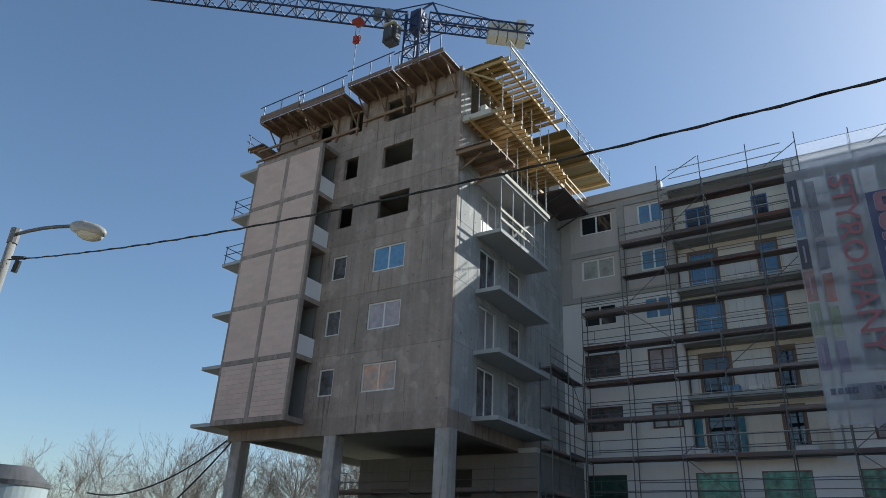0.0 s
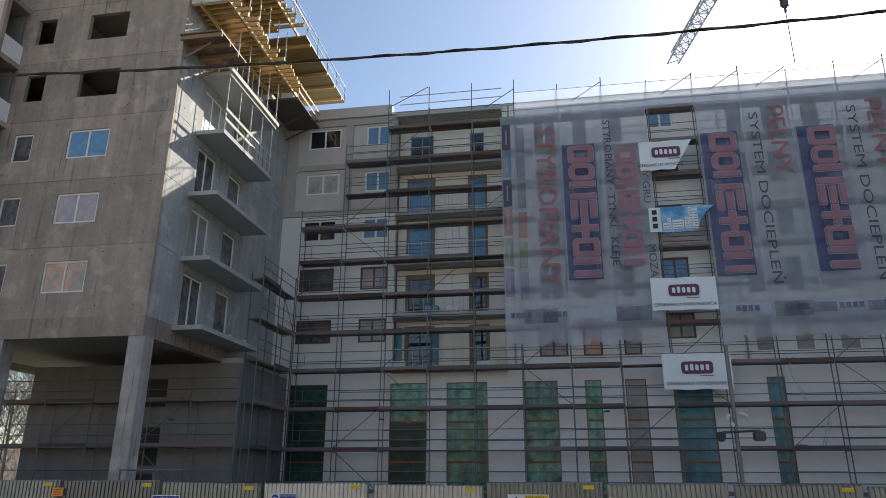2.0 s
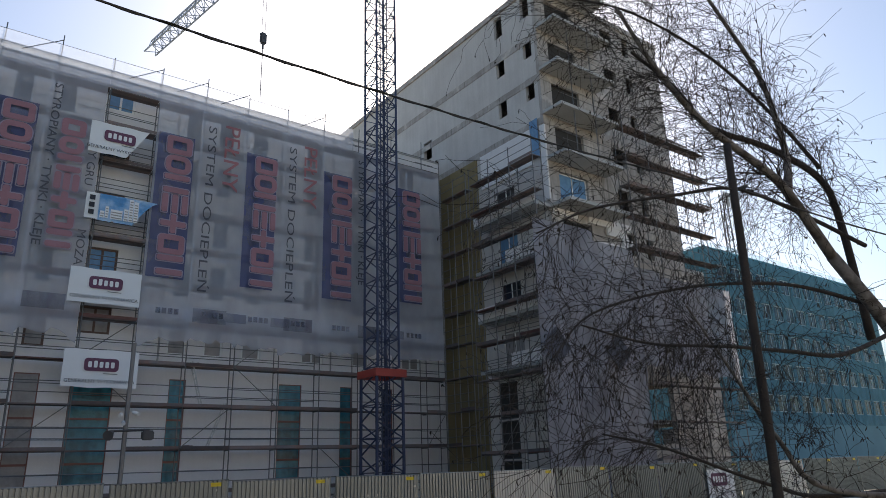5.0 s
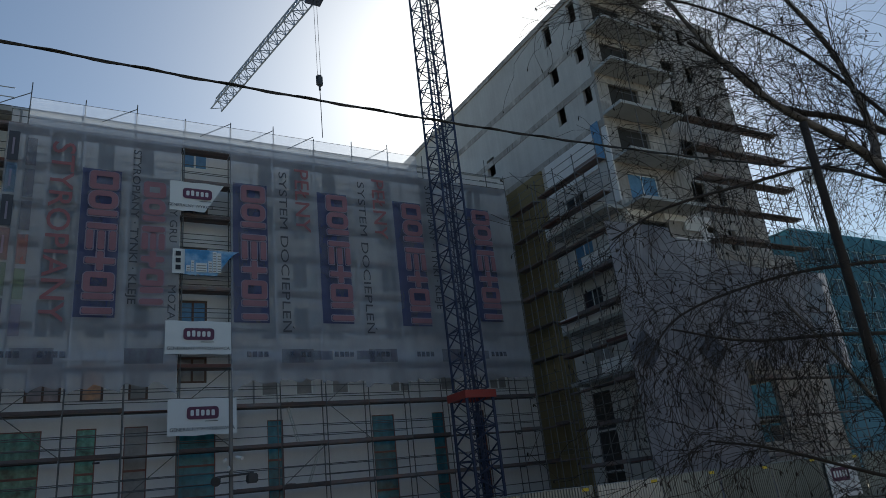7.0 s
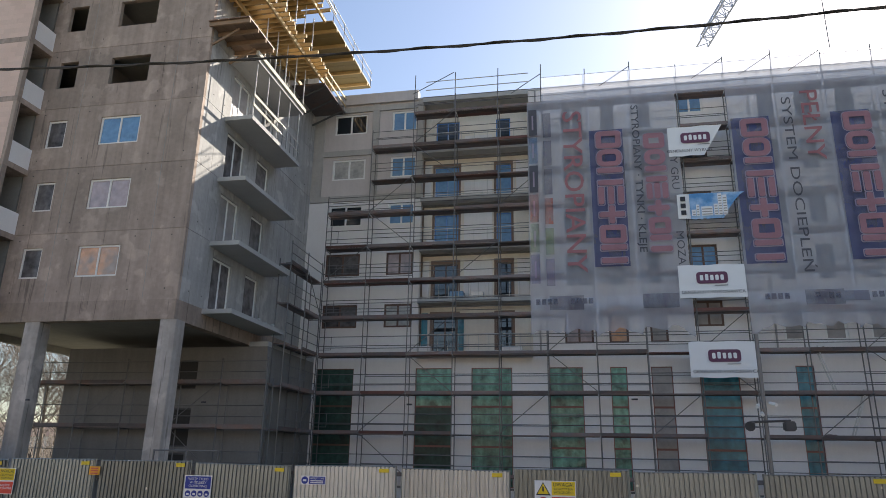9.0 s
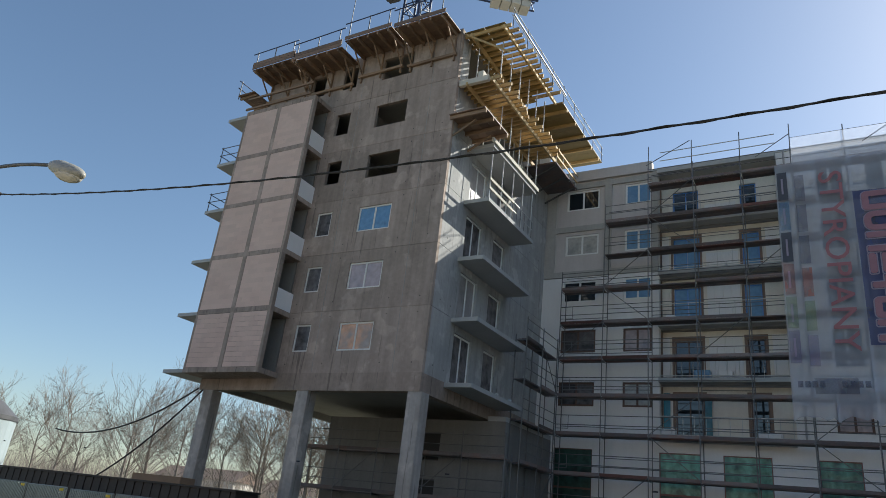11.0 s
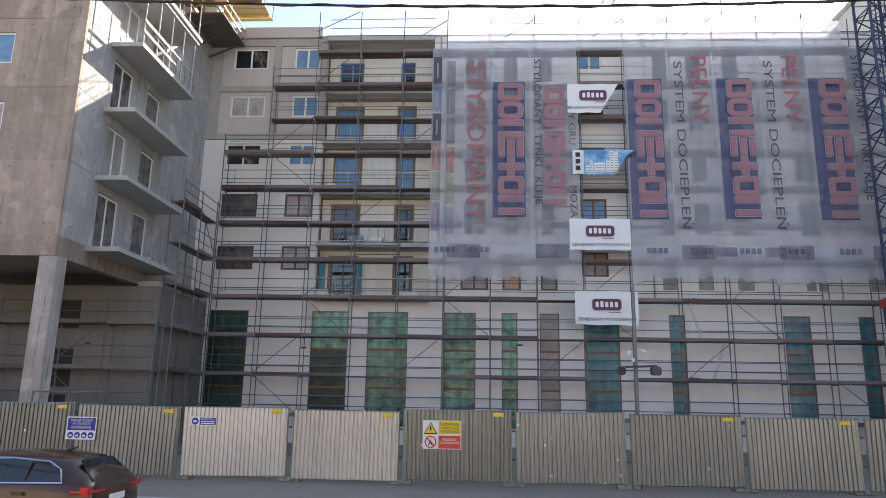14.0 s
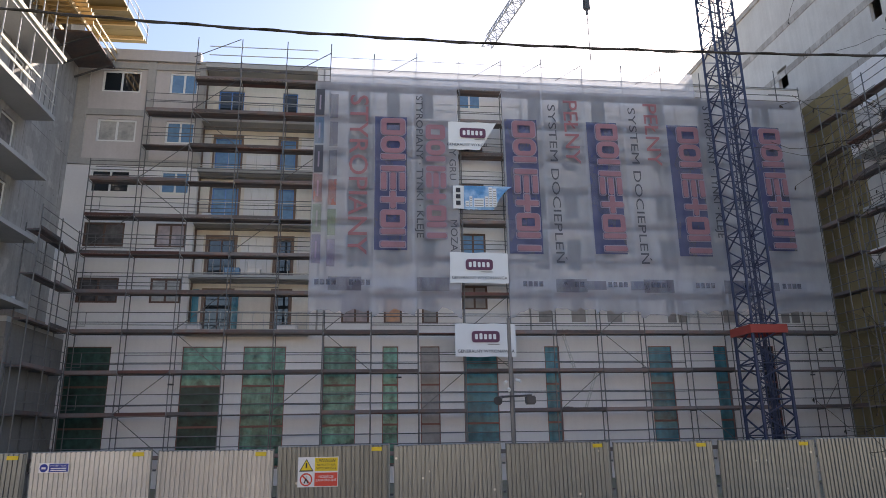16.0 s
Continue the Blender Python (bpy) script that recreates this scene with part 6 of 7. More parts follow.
lp = thing("street_lamp", "grey concrete street lamp pole with a cream lantern", "street lamp", (-13.8, WY, 0))
part("pole", run_of(bmesh.new(), [Vector((-14.2, WY, z)) for z in (-0.3, 2, 4, 6, 7.78)], lambda t: 0.11 - 0.03 * t, 10), CONCRETE_DARK, lp, smooth=True)
part("collar", tube(bmesh.new(), (-14.2, WY, 7.5), (-14.2, WY, 7.82), 0.1, 10), STEEL, lp)
part("arm", run_of(bmesh.new(), [Vector((-14.2 + 2.2 * t, WY - 0.02 * t, 7.7 + 0.05 * math.sin(t * 3.1) - 0.33 * t)) for t in (0, 0.25, 0.5, 0.75, 1.0)], 0.035, 8), STEEL, lp, smooth=True)
bm = bmesh.new()
bmesh.ops.create_uvsphere(bm, u_segments=16, v_segments=10, radius=1.0, matrix=Matrix.Translation((-11.47, WY, 7.18)) @ pose(0, 0, 0, 0, 18, 0) @ Matrix.Diagonal((0.62, 0.17, 0.145, 1)))
for v in bm.verts:
    if v.co.x < -11.55:
        v.co.z += 0.02
part("lantern", bm, LAMP_SHELL, lp, "cream lantern housing", smooth=True)
bm = bmesh.new()
bmesh.ops.create_uvsphere(bm, u_segments=14, v_segments=8, radius=1.0, matrix=Matrix.Translation((-11.36, WY, 7.08)) @ pose(0, 0, 0, 0, 18, 0) @ Matrix.Diagonal((0.42, 0.15, 0.13, 1)))
part("lens", bm, SLAB_WARM, lp, "milky lamp cover", smooth=True)
bm = bmesh.new()
tube(bm, (-13.72, WY - 0.1, wire_z(-13.7)), (-13.4, WY - 0.02, wire_z(-13.4)), 0.035, 8)
tube(bm, (-13.6, WY - 0.05, 6.75), (-13.55, WY - 0.05, 6.98), 0.06, 8)
part("clamp", bm, RUBBER, lp)
pr = thing("utility_pole", "dark weathered wooden utility pole", "pole", (10.27, WY, 0))
part("shaft", run_of(bmesh.new(), [Vector((9.86 + 0.046 * z, WY, z)) for z in (-0.3, 1.5, 3.5, 5.5, 7.12)], lambda t: 0.075 - 0.015 * t, 10), BARK_DARK, pr, smooth=True)
part("bracket", tube(bmesh.new(), (10.33, WY - 0.15, 6.36), (10.33, WY + 0.15, 6.36), 0.03, 6), STEEL_DARK, pr)
wire = thing("overhead_cable", "black twisted overhead cable between the poles", "cable", (0, WY, 6))
part("cable", run_of(bmesh.new(), [Vector((x, WY, wire_z(x))) for x in np.linspace(-14.1, 10.33, 50)], 0.0115, 6), RUBBER, wire)
part("cable", run_of(bmesh.new(), [Vector((x, WY - 0.01 + 0.012 * math.sin(x * 9), wire_z(x) - 0.006 + 0.012 * math.cos(x * 9))) for x in np.linspace(-14.1, 10.33, 240)], 0.008, 5), RUBBER, wire)
part("cable", run_of(bmesh.new(), [Vector((10.33 + 14 * t, WY - 1.0 * t, 6.36 + 1.3 * t * t - 0.6 * t)) for t in np.linspace(0, 1, 16)], 0.016, 6), RUBBER, wire)
part("cable", run_of(bmesh.new(), [Vector((-14.12 - 14 * t, WY + 1.0 * t, 7.05 + 1.0 * t * t - 0.8 * t)) for t in np.linspace(0, 1, 16)], 0.016, 6), RUBBER, wire)
# hoses from the raw tower down to the yard
hs = thing("site_hose", "two black hoses hanging from the tower to the yard", "hose", (-31, 24.5, 0))
for a, b, sag in (((-29.2, 24.3, 7.45), (-44.0, 26.5, 5.3), 1.0), ((-28.8, 24.25, 7.35), (-36.5, 24.5, 2.4), 0.4)):
    a, b = Vector(a), Vector(b)
    part("hose", run_of(bmesh.new(), [a.lerp(b, t) - Vector((0, 0, sag * 4 * t * (1 - t))) for t in np.linspace(0, 1, 18)], 0.045, 6), RUBBER, hs)

# ---- dark container and pale silo behind the fence ----
ct = thing("site_container", "long dark brown steel site container behind the fence", "container", (-28, 22, 0))
part("roof", box(bmesh.new(), -39, 21.0, 2.62, -21.7, 22.4, 2.7), CONTAINER, ct)
for k in range(58):
    part("rib_panel", box(bmesh.new(), -39 + 0.297 * k + 0.02, 21.06 + 0.03 * (k % 2), 0, -39 + 0.297 * k + 0.29, 22.35, 2.615), CONTAINER, ct)
bm = bmesh.new()
box(bm, -28.6, 21.3, 2.7, -25.4, 22.1, 2.98)
part("load", bm, TIMBER_DARK, ct, "stacked boards on the roof")
tk = thing("silo", "pale cylindrical container with a grey domed cap", "silo", (-44.8, 21.9, 0))
part("body", tube(bmesh.new(), (-44.8, 21.9, 0), (-44.8, 21.9, 5.2), 2.2, 40), SILO_SHELL, tk, smooth=False)
part("band", tube(bmesh.new(), (-44.8, 21.9, 5.2), (-44.8, 21.9, 5.45), 2.26, 40), STEEL_DARK, tk)
part("cap", tube(bmesh.new(), (-44.8, 21.9, 5.45), (-44.8, 21.9, 6.3), 2.24, 40, 1.2), STEEL, tk)
for k in range(2):
    bm = bmesh.new()
    for j in range(5):
        t = -1.0 + 0.09 * j
        tube(bm, (-44.8 + 2.22 * math.cos(t), 21.9 + 2.22 * math.sin(t), 4.75 - 0.25 * k), (-44.8 + 2.22 * math.cos(t + 0.06), 21.9 + 2.22 * math.sin(t + 0.06), 4.75 - 0.25 * k), 0.06, 4)
    part("text_bar", bm, SIGN_BLUE, tk)

# ---- contractor's board on the fence further along ----
fb = thing("banner", "white contractor board on the fence beside the tower", "banner", (30.1, 19.2, 1.0), "contractor banners")
part("board", box(bmesh.new(), 29.1, 19.2, 0.35, 31.2, 19.23, 1.75), BANNER, fb)
bm = bmesh.new()
rounded(bm, 29.35, 30.6, 1.0, 1.55, 19.19, 0.1)
part("logo_plate", bm, INK_PLUM, fb)
for k in range(5):
    bm = bmesh.new()
    rounded(bm, 29.48 + 0.21 * k, 29.62 + 0.21 * k, 1.15, 1.42, 19.182, 0.04)
    part("logo_bar", bm, BANNER, fb)
put("lettering", text_mesh("GENERALNY WYKONAWCA", 0.14, INK_BLACK, depth=0.0), fb, pose(30.15, 19.19, 0.6, 90, 0, 0))

# ---- trees ----


def grow(bm, p, d, length, r, depth, rng, droop=0.0, spread=0.6, kids=(2, 4), twig=0.25, seg=4, rmin=0.003, tips=None, wander=0.14):
    """A branch that wanders, tapers and forks. Returns nothing; the mesh grows."""
    pts, dirs = [p.copy()], []
    q = d.normalized()
    for s in range(seg):
        q = (q + Vector((rng.gauss(0, wander), rng.gauss(0, wander), rng.gauss(0, wander * 0.75) - droop))).normalized()
        pts.append(pts[-1] + q * length / seg)
        dirs.append(q.copy())
    r1 = max(rmin, r * 0.45)
    run_of(bm, pts, lambda t: r + (r1 - r) * t, 6 if r > 0.03 else (4 if r > 0.012 else 3))
    if depth == 0:
        if tips is not None:
            tips.append(pts[-1])
        return
    for _ in range(rng.randint(*kids)):
        s = rng.randint(1, seg)
        base = pts[s]
        side = dirs[s - 1].orthogonal().normalized()
        side.rotate(Matrix.Rotation(rng.uniform(0, math.tau), 3, dirs[s - 1]))
        nd = (dirs[s - 1] + side * rng.uniform(spread * 0.6, spread * 1.5)).normalized()
        f = 1 - 0.5 * s / seg
        grow(bm, base, nd, length * rng.uniform(0.45, 0.8), max(rmin, r * 0.55 * (0.6 + 0.4 * f)), depth - 1, rng, droop, spread, kids, twig, seg if depth > 2 else max(3, seg - 1), rmin, tips, wander)


def bare_tree(seed, h, material, at, label, rmin=0.02, upright=0.15, depth=4):
    rng = random.Random(seed)
    t = thing("bare_tree", label, "tree", at, "bare trees behind the site")
    o = Vector(at)
    trunk = bmesh.new()
    pts = [o + Vector((0.1 * math.sin(k), 0.1 * math.cos(k * 1.3), h * 0.75 * k / 6)) for k in range(7)]
    run_of(trunk, pts, lambda u: h * (0.016 - 0.012 * u), 7)
    part("trunk", trunk, material, t)
    crown = bmesh.new()
    for k in range(int(9 + h * 0.5)):
        z = rng.uniform(0.25, 0.75)
        a = rng.uniform(0, math.tau)
        p = o + Vector((0, 0, h * z))
        d = Vector((math.cos(a), math.sin(a), rng.uniform(0.5, 1.3)))
        grow(crown, p, d, h * rng.uniform(0.22, 0.36) * (1.25 - z * 0.7), h * 0.0036, depth - 1, rng, -upright * 0.4, 0.5, (3, 5), rmin=rmin, wander=0.1)
    part("crown", crown, material, t, "bare twiggy crown")
    return t


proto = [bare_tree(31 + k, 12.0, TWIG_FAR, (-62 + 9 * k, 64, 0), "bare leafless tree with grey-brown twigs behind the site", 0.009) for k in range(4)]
rng = random.Random(77)
spots = [(-76, 40, 0.72), (-72, 42, 0.62), (-60, 39, 0.55), (-57, 42, 0.6), (-52, 40, 0.78), (-49, 43, 0.72), (-45, 46, 0.75), (-43, 40, 0.55), (-40, 44, 0.75), (-38, 48, 0.8), (-36, 42, 0.7), (-35, 50, 0.9), (-33, 45, 0.85), (-31, 48, 0.85), (-29.5, 44, 0.8), (-66, 55, 0.8), (-82, 60, 0.95), (-90, 56, 0.9), (-42, 58, 1.0), (-54, 56, 0.85), (-48, 60, 0.95), (-34, 58, 1.0)]
for i, (x, y, s) in enumerate(spots):
    c = copy_thing(proto[i % 4], pose(x, y, 0, 0, 0, rng.uniform(0, 360)) @ Matrix.Diagonal((s * 1.25, s * 1.25, s * rng.uniform(1.12, 1.36), 1)))
# scrub under the trees, too fine to count
bm = bmesh.new()
for k in range(900):
    x, y = rng.uniform(-110, -28), rng.uniform(50, 75)
    h = rng.uniform(1.5, 4.0)
    d = Vector((rng.gauss(0, 0.35), rng.gauss(0, 0.2), 1))
    tube(bm, (x, y, 0), Vector((x, y, 0)) + d * h, 0.05, 3, 0.015)
for k in range(1500):
    x, y = rng.uniform(-150, -30), rng.uniform(76, 92)
    h = rng.uniform(3.5, 7.5)
    d = Vector((rng.gauss(0, 0.25), rng.gauss(0, 0.2), 1))
    tube(bm, (x, y, 0), Vector((x, y, 0)) + d * h, 0.07, 3, 0.02)
    for q in range(2):
        o = Vector((x, y, 0)) + d * h * rng.uniform(0.4, 0.8)
        tube(bm, o, o + Vector((rng.gauss(0, 0.7), rng.gauss(0, 0.4), rng.uniform(0.6, 1.6))), 0.04, 3, 0.015)
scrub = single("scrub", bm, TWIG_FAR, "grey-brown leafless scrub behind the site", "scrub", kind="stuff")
for i, (x, w, h) in enumerate(((-120, 22, 5.5), (-92, 16, 4.5), (-70, 12, 4.0))):
    bm = bmesh.new()
    box(bm, x, 95, 0, x + w, 103, h)
    hs2 = thing("low_house", "low pale house beyond the scrub", "house", (x + w / 2, 95, 0), "far houses")
    part("wall", bm, CREAM, hs2)
    bm = bmesh.new()
    v = [bm.verts.new(p) for p in ((x - 0.4, 94.6, h), (x + w + 0.4, 94.6, h), (x + w + 0.4, 103.4, h), (x - 0.4, 103.4, h), (x - 0.4, 99, h + 2.2), (x + w + 0.4, 99, h + 2.2))]
    for f in ((0, 1, 5, 4), (2, 3, 4, 5), (0, 4, 3), (1, 2, 5), (3, 2, 1, 0)):
        bm.faces.new([v[q] for q in f])
    part("roof", bm, BROWN_WALL, hs2)
    for q in range(4):
        part("window", box(bmesh.new(), x + 1.5 + q * w / 4.5, 94.95, 1.2, x + 2.7 + q * w / 4.5, 95.02, 2.6), DARK, hs2)

# the birch beside the camera's place, reaching over the street
rng = random.Random(5)
birch = thing("birch_tree", "leafless birch with pale bark, hanging twigs and old catkins", "tree", (17.5, 5.4, 0))
trunk = bmesh.new()
run_of(trunk, [Vector(p) for p in ((17.6, 5.2, -0.2), (17.3, 5.3, 1.5), (16.6, 5.5, 3.4), (15.4, 5.8, 5.0), (14.44, 6.0, 5.98))], lambda t: 0.19 - 0.07 * t, 10)
part("trunk", trunk, BIRCH, birch, smooth=True)
limbs = [
    ([(14.44, 6.0, 5.98), (13.12, 6.0, 7.05), (12.32, 6.0, 7.38), (10.53, 6.0, 7.8), (9.49, 6.1, 8.54), (8.6, 6.2, 9.6)], 0.11, BIRCH),
    ([(13.12, 6.0, 7.05), (13.33, 6.0, 8.04), (12.87, 6.0, 9.54), (11.66, 6.0, 10.6), (10.8, 6.2, 11.8)], 0.085, BIRCH),
    ([(17.0, 6.6, 4.6), (16.2, 6.4, 7.2), (15.35, 6.3, 8.02), (12.98, 6.2, 8.11), (11.01, 6.2, 7.98), (10.0, 6.2, 8.51), (8.9, 6.2, 8.8)], 0.10, BARK_DARK),
    ([(15.8, 5.7, 4.5), (13.53, 5.8, 3.9), (11.8, 5.9, 3.85), (10.09, 6.0, 3.82), (8.3, 6.1, 3.74), (7.0, 6.2, 3.9)], 0.05, BARK_DARK),
    ([(17.3, 5.3, 1.3), (12.44, 5.9, 1.59), (11.12, 6.0, 2.43), (10.19, 6.0, 3.34), (9.3, 6.1, 4.4)], 0.06, BIRCH),
    ([(17.2, 5.4, 1.6), (12.6, 6.0, 1.5), (10.61, 6.0, 1.76), (8.39, 6.1, 2.3), (7.2, 6.2, 2.5)], 0.045, BARK_DARK),
    ([(16.2, 6.0, 6.5), (14.6, 6.4, 7.0), (12.4, 6.6, 7.2), (10.2, 6.6, 6.6), (8.2, 6.8, 6.0), (7.0, 6.9, 5.4)], 0.05, BARK_DARK),
    ([(16.0, 6.5, 8.5), (14.5, 6.6, 9.4), (12.5, 6.7, 10.2), (10.0, 6.8, 10.4), (8.0, 6.9, 10.0)], 0.05, BARK_DARK),
    ([(15.9, 5.8, 5.0), (14.0, 6.5, 5.4), (12.2, 6.8, 5.3), (10.4, 7.0, 5.0), (8.4, 7.2, 4.4), (7.4, 7.2, 3.6)], 0.045, BARK_DARK),
]


def curve_through(pts, n=5):
    """Points along a smooth line through the given ones."""
    v = [Vector(p) for p in pts]
    v = [2 * v[0] - v[1]] + v + [2 * v[-1] - v[-2]]
    out = []
    for i in range(1, len(v) - 2):
        for k in range(n):
            t = k / n
            out.append(0.5 * (2 * v[i] + (v[i + 1] - v[i - 1]) * t + (2 * v[i - 1] - 5 * v[i] + 4 * v[i + 1] - v[i + 2]) * t * t + (3 * v[i] - v[i - 1] - 3 * v[i + 1] + v[i + 2]) * t ** 3))
    return out + [v[-2]]


tips = []
for li, (pts, r, mt) in enumerate(limbs):
    line = curve_through(pts)
    limb = bmesh.new()
    run_of(limb, line, lambda t: r * (1 - 0.75 * t), 8)
    lo = part("limb", limb, mt, birch, smooth=True)
    twigs = bmesh.new()
    for k in range(4, len(line) - 1):
        t = k / len(line)
        for _ in range((3 if t > 0.3 else 1) if li in (3, 4, 5, 8) else (3 if t > 0.2 else 2)):
            d = (line[k + 1] - line[k]).normalized()
            side = Vector((rng.gauss(-0.4, 0.8), rng.gauss(0, 0.7), rng.gauss(0.1, 0.8)))
            grow(twigs, line[k], d * 0.8 + side, rng.uniform(0.7, 1.7) * (1.0 if li in (3, 4, 5, 8) else 1.25), max(0.005, r * 0.15 * (1 - 0.6 * t)), 2, rng, rng.uniform(0.02, 0.22) if li in (3, 4, 6, 8) else rng.uniform(-0.02, 0.13), 0.7, (2, 4), seg=6, rmin=0.0036, tips=tips, wander=0.27)
    part("twig_spray", twigs, TWIG, lo)
# old seed catkins at the ends of the twigs
bm = bmesh.new()
for p in tips:
    if rng.random() < 0.42:
        for _ in range(rng.choice((1, 1, 2))):
            e = p + Vector((rng.gauss(0, 0.02), rng.gauss(0, 0.02), -rng.uniform(0.035, 0.075)))
            m = (p + e) / 2
            tube(bm, p, m, 0.004, 4, 0.010)
            tube(bm, m, e, 0.010, 4, 0.004)
part("catkin_mass", bm, TWIG, birch, "dark old seed catkins")

# ---- the car on the street ----
car = thing("estate_car", "dark estate car with painted brown reflection and chrome window trim on the street", "car", (-6.2, 11.2, 0))
CX0, CX1, CY0, CY1 = -8.55, -3.95, 10.3, 12.1


def car_shell():
    """Body sections from nose to tail, each a half outline mirrored."""
    secs = [  # x, sill, belt, shoulder width, roof, roof width
        (-8.55, 0.42, 0.62, 0.58, 0.66, 0.50), (-8.40, 0.25, 0.72, 0.78, 0.76, 0.68), (-7.9, 0.22, 0.84, 0.88, 0.90, 0.74), (-7.3, 0.22, 0.93, 0.90, 0.99, 0.74),
        (-6.75, 0.22, 0.98, 0.90, 1.22, 0.66), (-6.25, 0.22, 0.99, 0.90, 1.42, 0.60), (-5.7, 0.22, 1.0, 0.90, 1.49, 0.60), (-5.0, 0.22, 1.01, 0.90, 1.48, 0.60),
        (-4.5, 0.24, 1.02, 0.89, 1.42, 0.58), (-4.15, 0.28, 1.03, 0.86, 1.20, 0.60), (-3.98, 0.34, 0.98, 0.80, 1.02, 0.64), (-3.95, 0.42, 0.75, 0.74, 0.80, 0.64)]
    bm = bmesh.new()
    rings = []
    yc = (CY0 + CY1) / 2
    for x, s, b, w, r, rw in secs:
        half = [(w * 0.86, s), (w, s + 0.18), (w * 1.0, (s + b) / 2 + 0.06), (w * 0.97, b), (rw * 1.05 + (w - rw) * 0.15, b + (r - b) * 0.7), (rw * 0.82, r - 0.01), (0, r + 0.02)]
        rings.append([bm.verts.new((x, yc - a, z)) for a, z in half] + [bm.verts.new((x, yc + a, z)) for a, z in half[-2::-1]])
    for u, v in zip(rings, rings[1:]):
        for k in range(len(u) - 1):
            bm.faces.new((u[k], u[k + 1], v[k + 1], v[k]))
        bm.faces.new((u[-1], u[0], v[0], v[-1]))
    bm.faces.new(rings[0])
    bm.faces.new(rings[-1][::-1])
    bmesh.ops.recalc_face_normals(bm, faces=bm.faces)
    return bm


part("body", car_shell(), CAR_PAINT, car, smooth=True)
yn = CY0 - 0.012


def side_pane(pts, off=0.0):
    bm = bmesh.new()
    bm.faces.new([bm.verts.new((x, CY0 + 0.035 + (z - 1.0) * 0.50 + off, z)) for x, z in pts])
    return bm


part("side_window", side_pane(((-7.05, 1.03), (-5.95, 1.03), (-5.95, 1.38), (-6.25, 1.36), (-6.7, 1.19)), -0.02), GLASS, car)
part("side_window", side_pane(((-5.88, 1.03), (-5.05, 1.04), (-5.05, 1.39), (-5.88, 1.39)), -0.02), GLASS, car)
part("side_window", side_pane(((-4.98, 1.04), (-4.45, 1.08), (-4.55, 1.24), (-4.75, 1.35), (-4.98, 1.38)), -0.02), GLASS, car)
trim = bmesh.new()
tl = [(-7.1, 1.02), (-4.42, 1.06), (-4.52, 1.26), (-4.75, 1.37), (-5.4, 1.415), (-5.95, 1.41), (-6.3, 1.38), (-6.75, 1.2), (-7.1, 1.03)]
run_of(trim, [Vector((x, CY0 + 0.01 + (z - 1.0) * 0.50, z)) for x, z in tl], 0.018, 5)
part("window_trim", trim, CHROME, car)
for x in (-6.3, -5.2):
    bm = bmesh.new()
    box(bm, x, CY0 - 0.03, 0.88, x + 0.2, CY0 + 0.02, 0.92)
    part("door_handle", bm, CAR_PAINT, car)
bm = bmesh.new()
box(bm, -6.95, CY0 - 0.14, 1.0, -6.75, CY0 + 0.06, 1.13)
bmesh.ops.bevel(bm, geom=bm.edges[:], offset=0.04, segments=2, affect="EDGES")
part("mirror", bm, CAR_PAINT, car)
for x in (-7.65, -4.85):
    for y in (CY0 + 0.02, CY1 - 0.26):
        w = part("wheel", tube(bmesh.new(), (x, y, 0.325), (x, y + 0.24, 0.325), 0.325, 24), TYRE, car)
        part("rim", tube(bmesh.new(), (x, y - 0.012, 0.325), (x, y + 0.2, 0.325), 0.21, 16), STEEL, w)
for y, s in ((CY0 + 0.02, 1), (CY1 - 0.02, -1)):
    bm = bmesh.new()
    box(bm, -4.32, min(y, y + s * 0.5), 0.86, -3.93, max(y, y + s * 0.5), 1.0)
    bmesh.ops.bevel(bm, geom=bm.edges[:], offset=0.05, segments=2, affect="EDGES")
    part("tail_light", bm, CAR_RED, car)
    bm = bmesh.new()
    box(bm, -8.5, min(y + s * 0.06, y + s * 0.45), 0.68, -8.12, max(y + s * 0.06, y + s * 0.45), 0.80)
    bmesh.ops.bevel(bm, geom=bm.edges[:], offset=0.04, segments=2, affect="EDGES")
    part("headlight", bm, CHROME, car)
bm = bmesh.new()
bm.faces.new([bm.verts.new(p) for p in ((-4.03, 10.55, 1.06), (-4.03, 11.85, 1.06), (-4.36, 11.7, 1.38), (-4.36, 10.7, 1.38))])
part("rear_window", bm, GLASS, car)
part("number_plate", box(bmesh.new(), -3.945, 10.95, 0.72, -3.935, 11.45, 0.83), BANNER, car)
bm = bmesh.new()
tube(bm, (-4.9, 11.2, 1.49), (-4.72, 11.2, 1.56), 0.03, 6, 0.01)
part("antenna_fin", bm, CAR_PAINT, car)
car.scale = (0.94, 0.97, 0.95)
car.location.x -= 1.7

# ---- loggia rails and what stands on the balconies ----
for k in range(5):
    z = 7.75 + 3.05 * k
    lr = thing("balcony_railing", "grey steel bar railing on a loggia balcony", "railing", (-5.8, 36.9, z), "loggia railings")
    for zz in (0.12, 1.05):
        part("rail", tube(bmesh.new(), (RX0 + 0.1, 36.9, z + zz), (RX1 - 0.1, 36.9, z + zz), 0.022, 6), STEEL_PALE, lr)
    n = 12 if k in (0, 1) else 9
    for j in range(n):
        x = RX0 + 0.1 + (RX1 - RX0 - 0.2) * j / (n - 1)
        part("bar", tube(bmesh.new(), (x, 36.9, z), (x, 36.9, z + 1.05), 0.016, 5), STEEL_PALE, lr)
rng = random.Random(3)
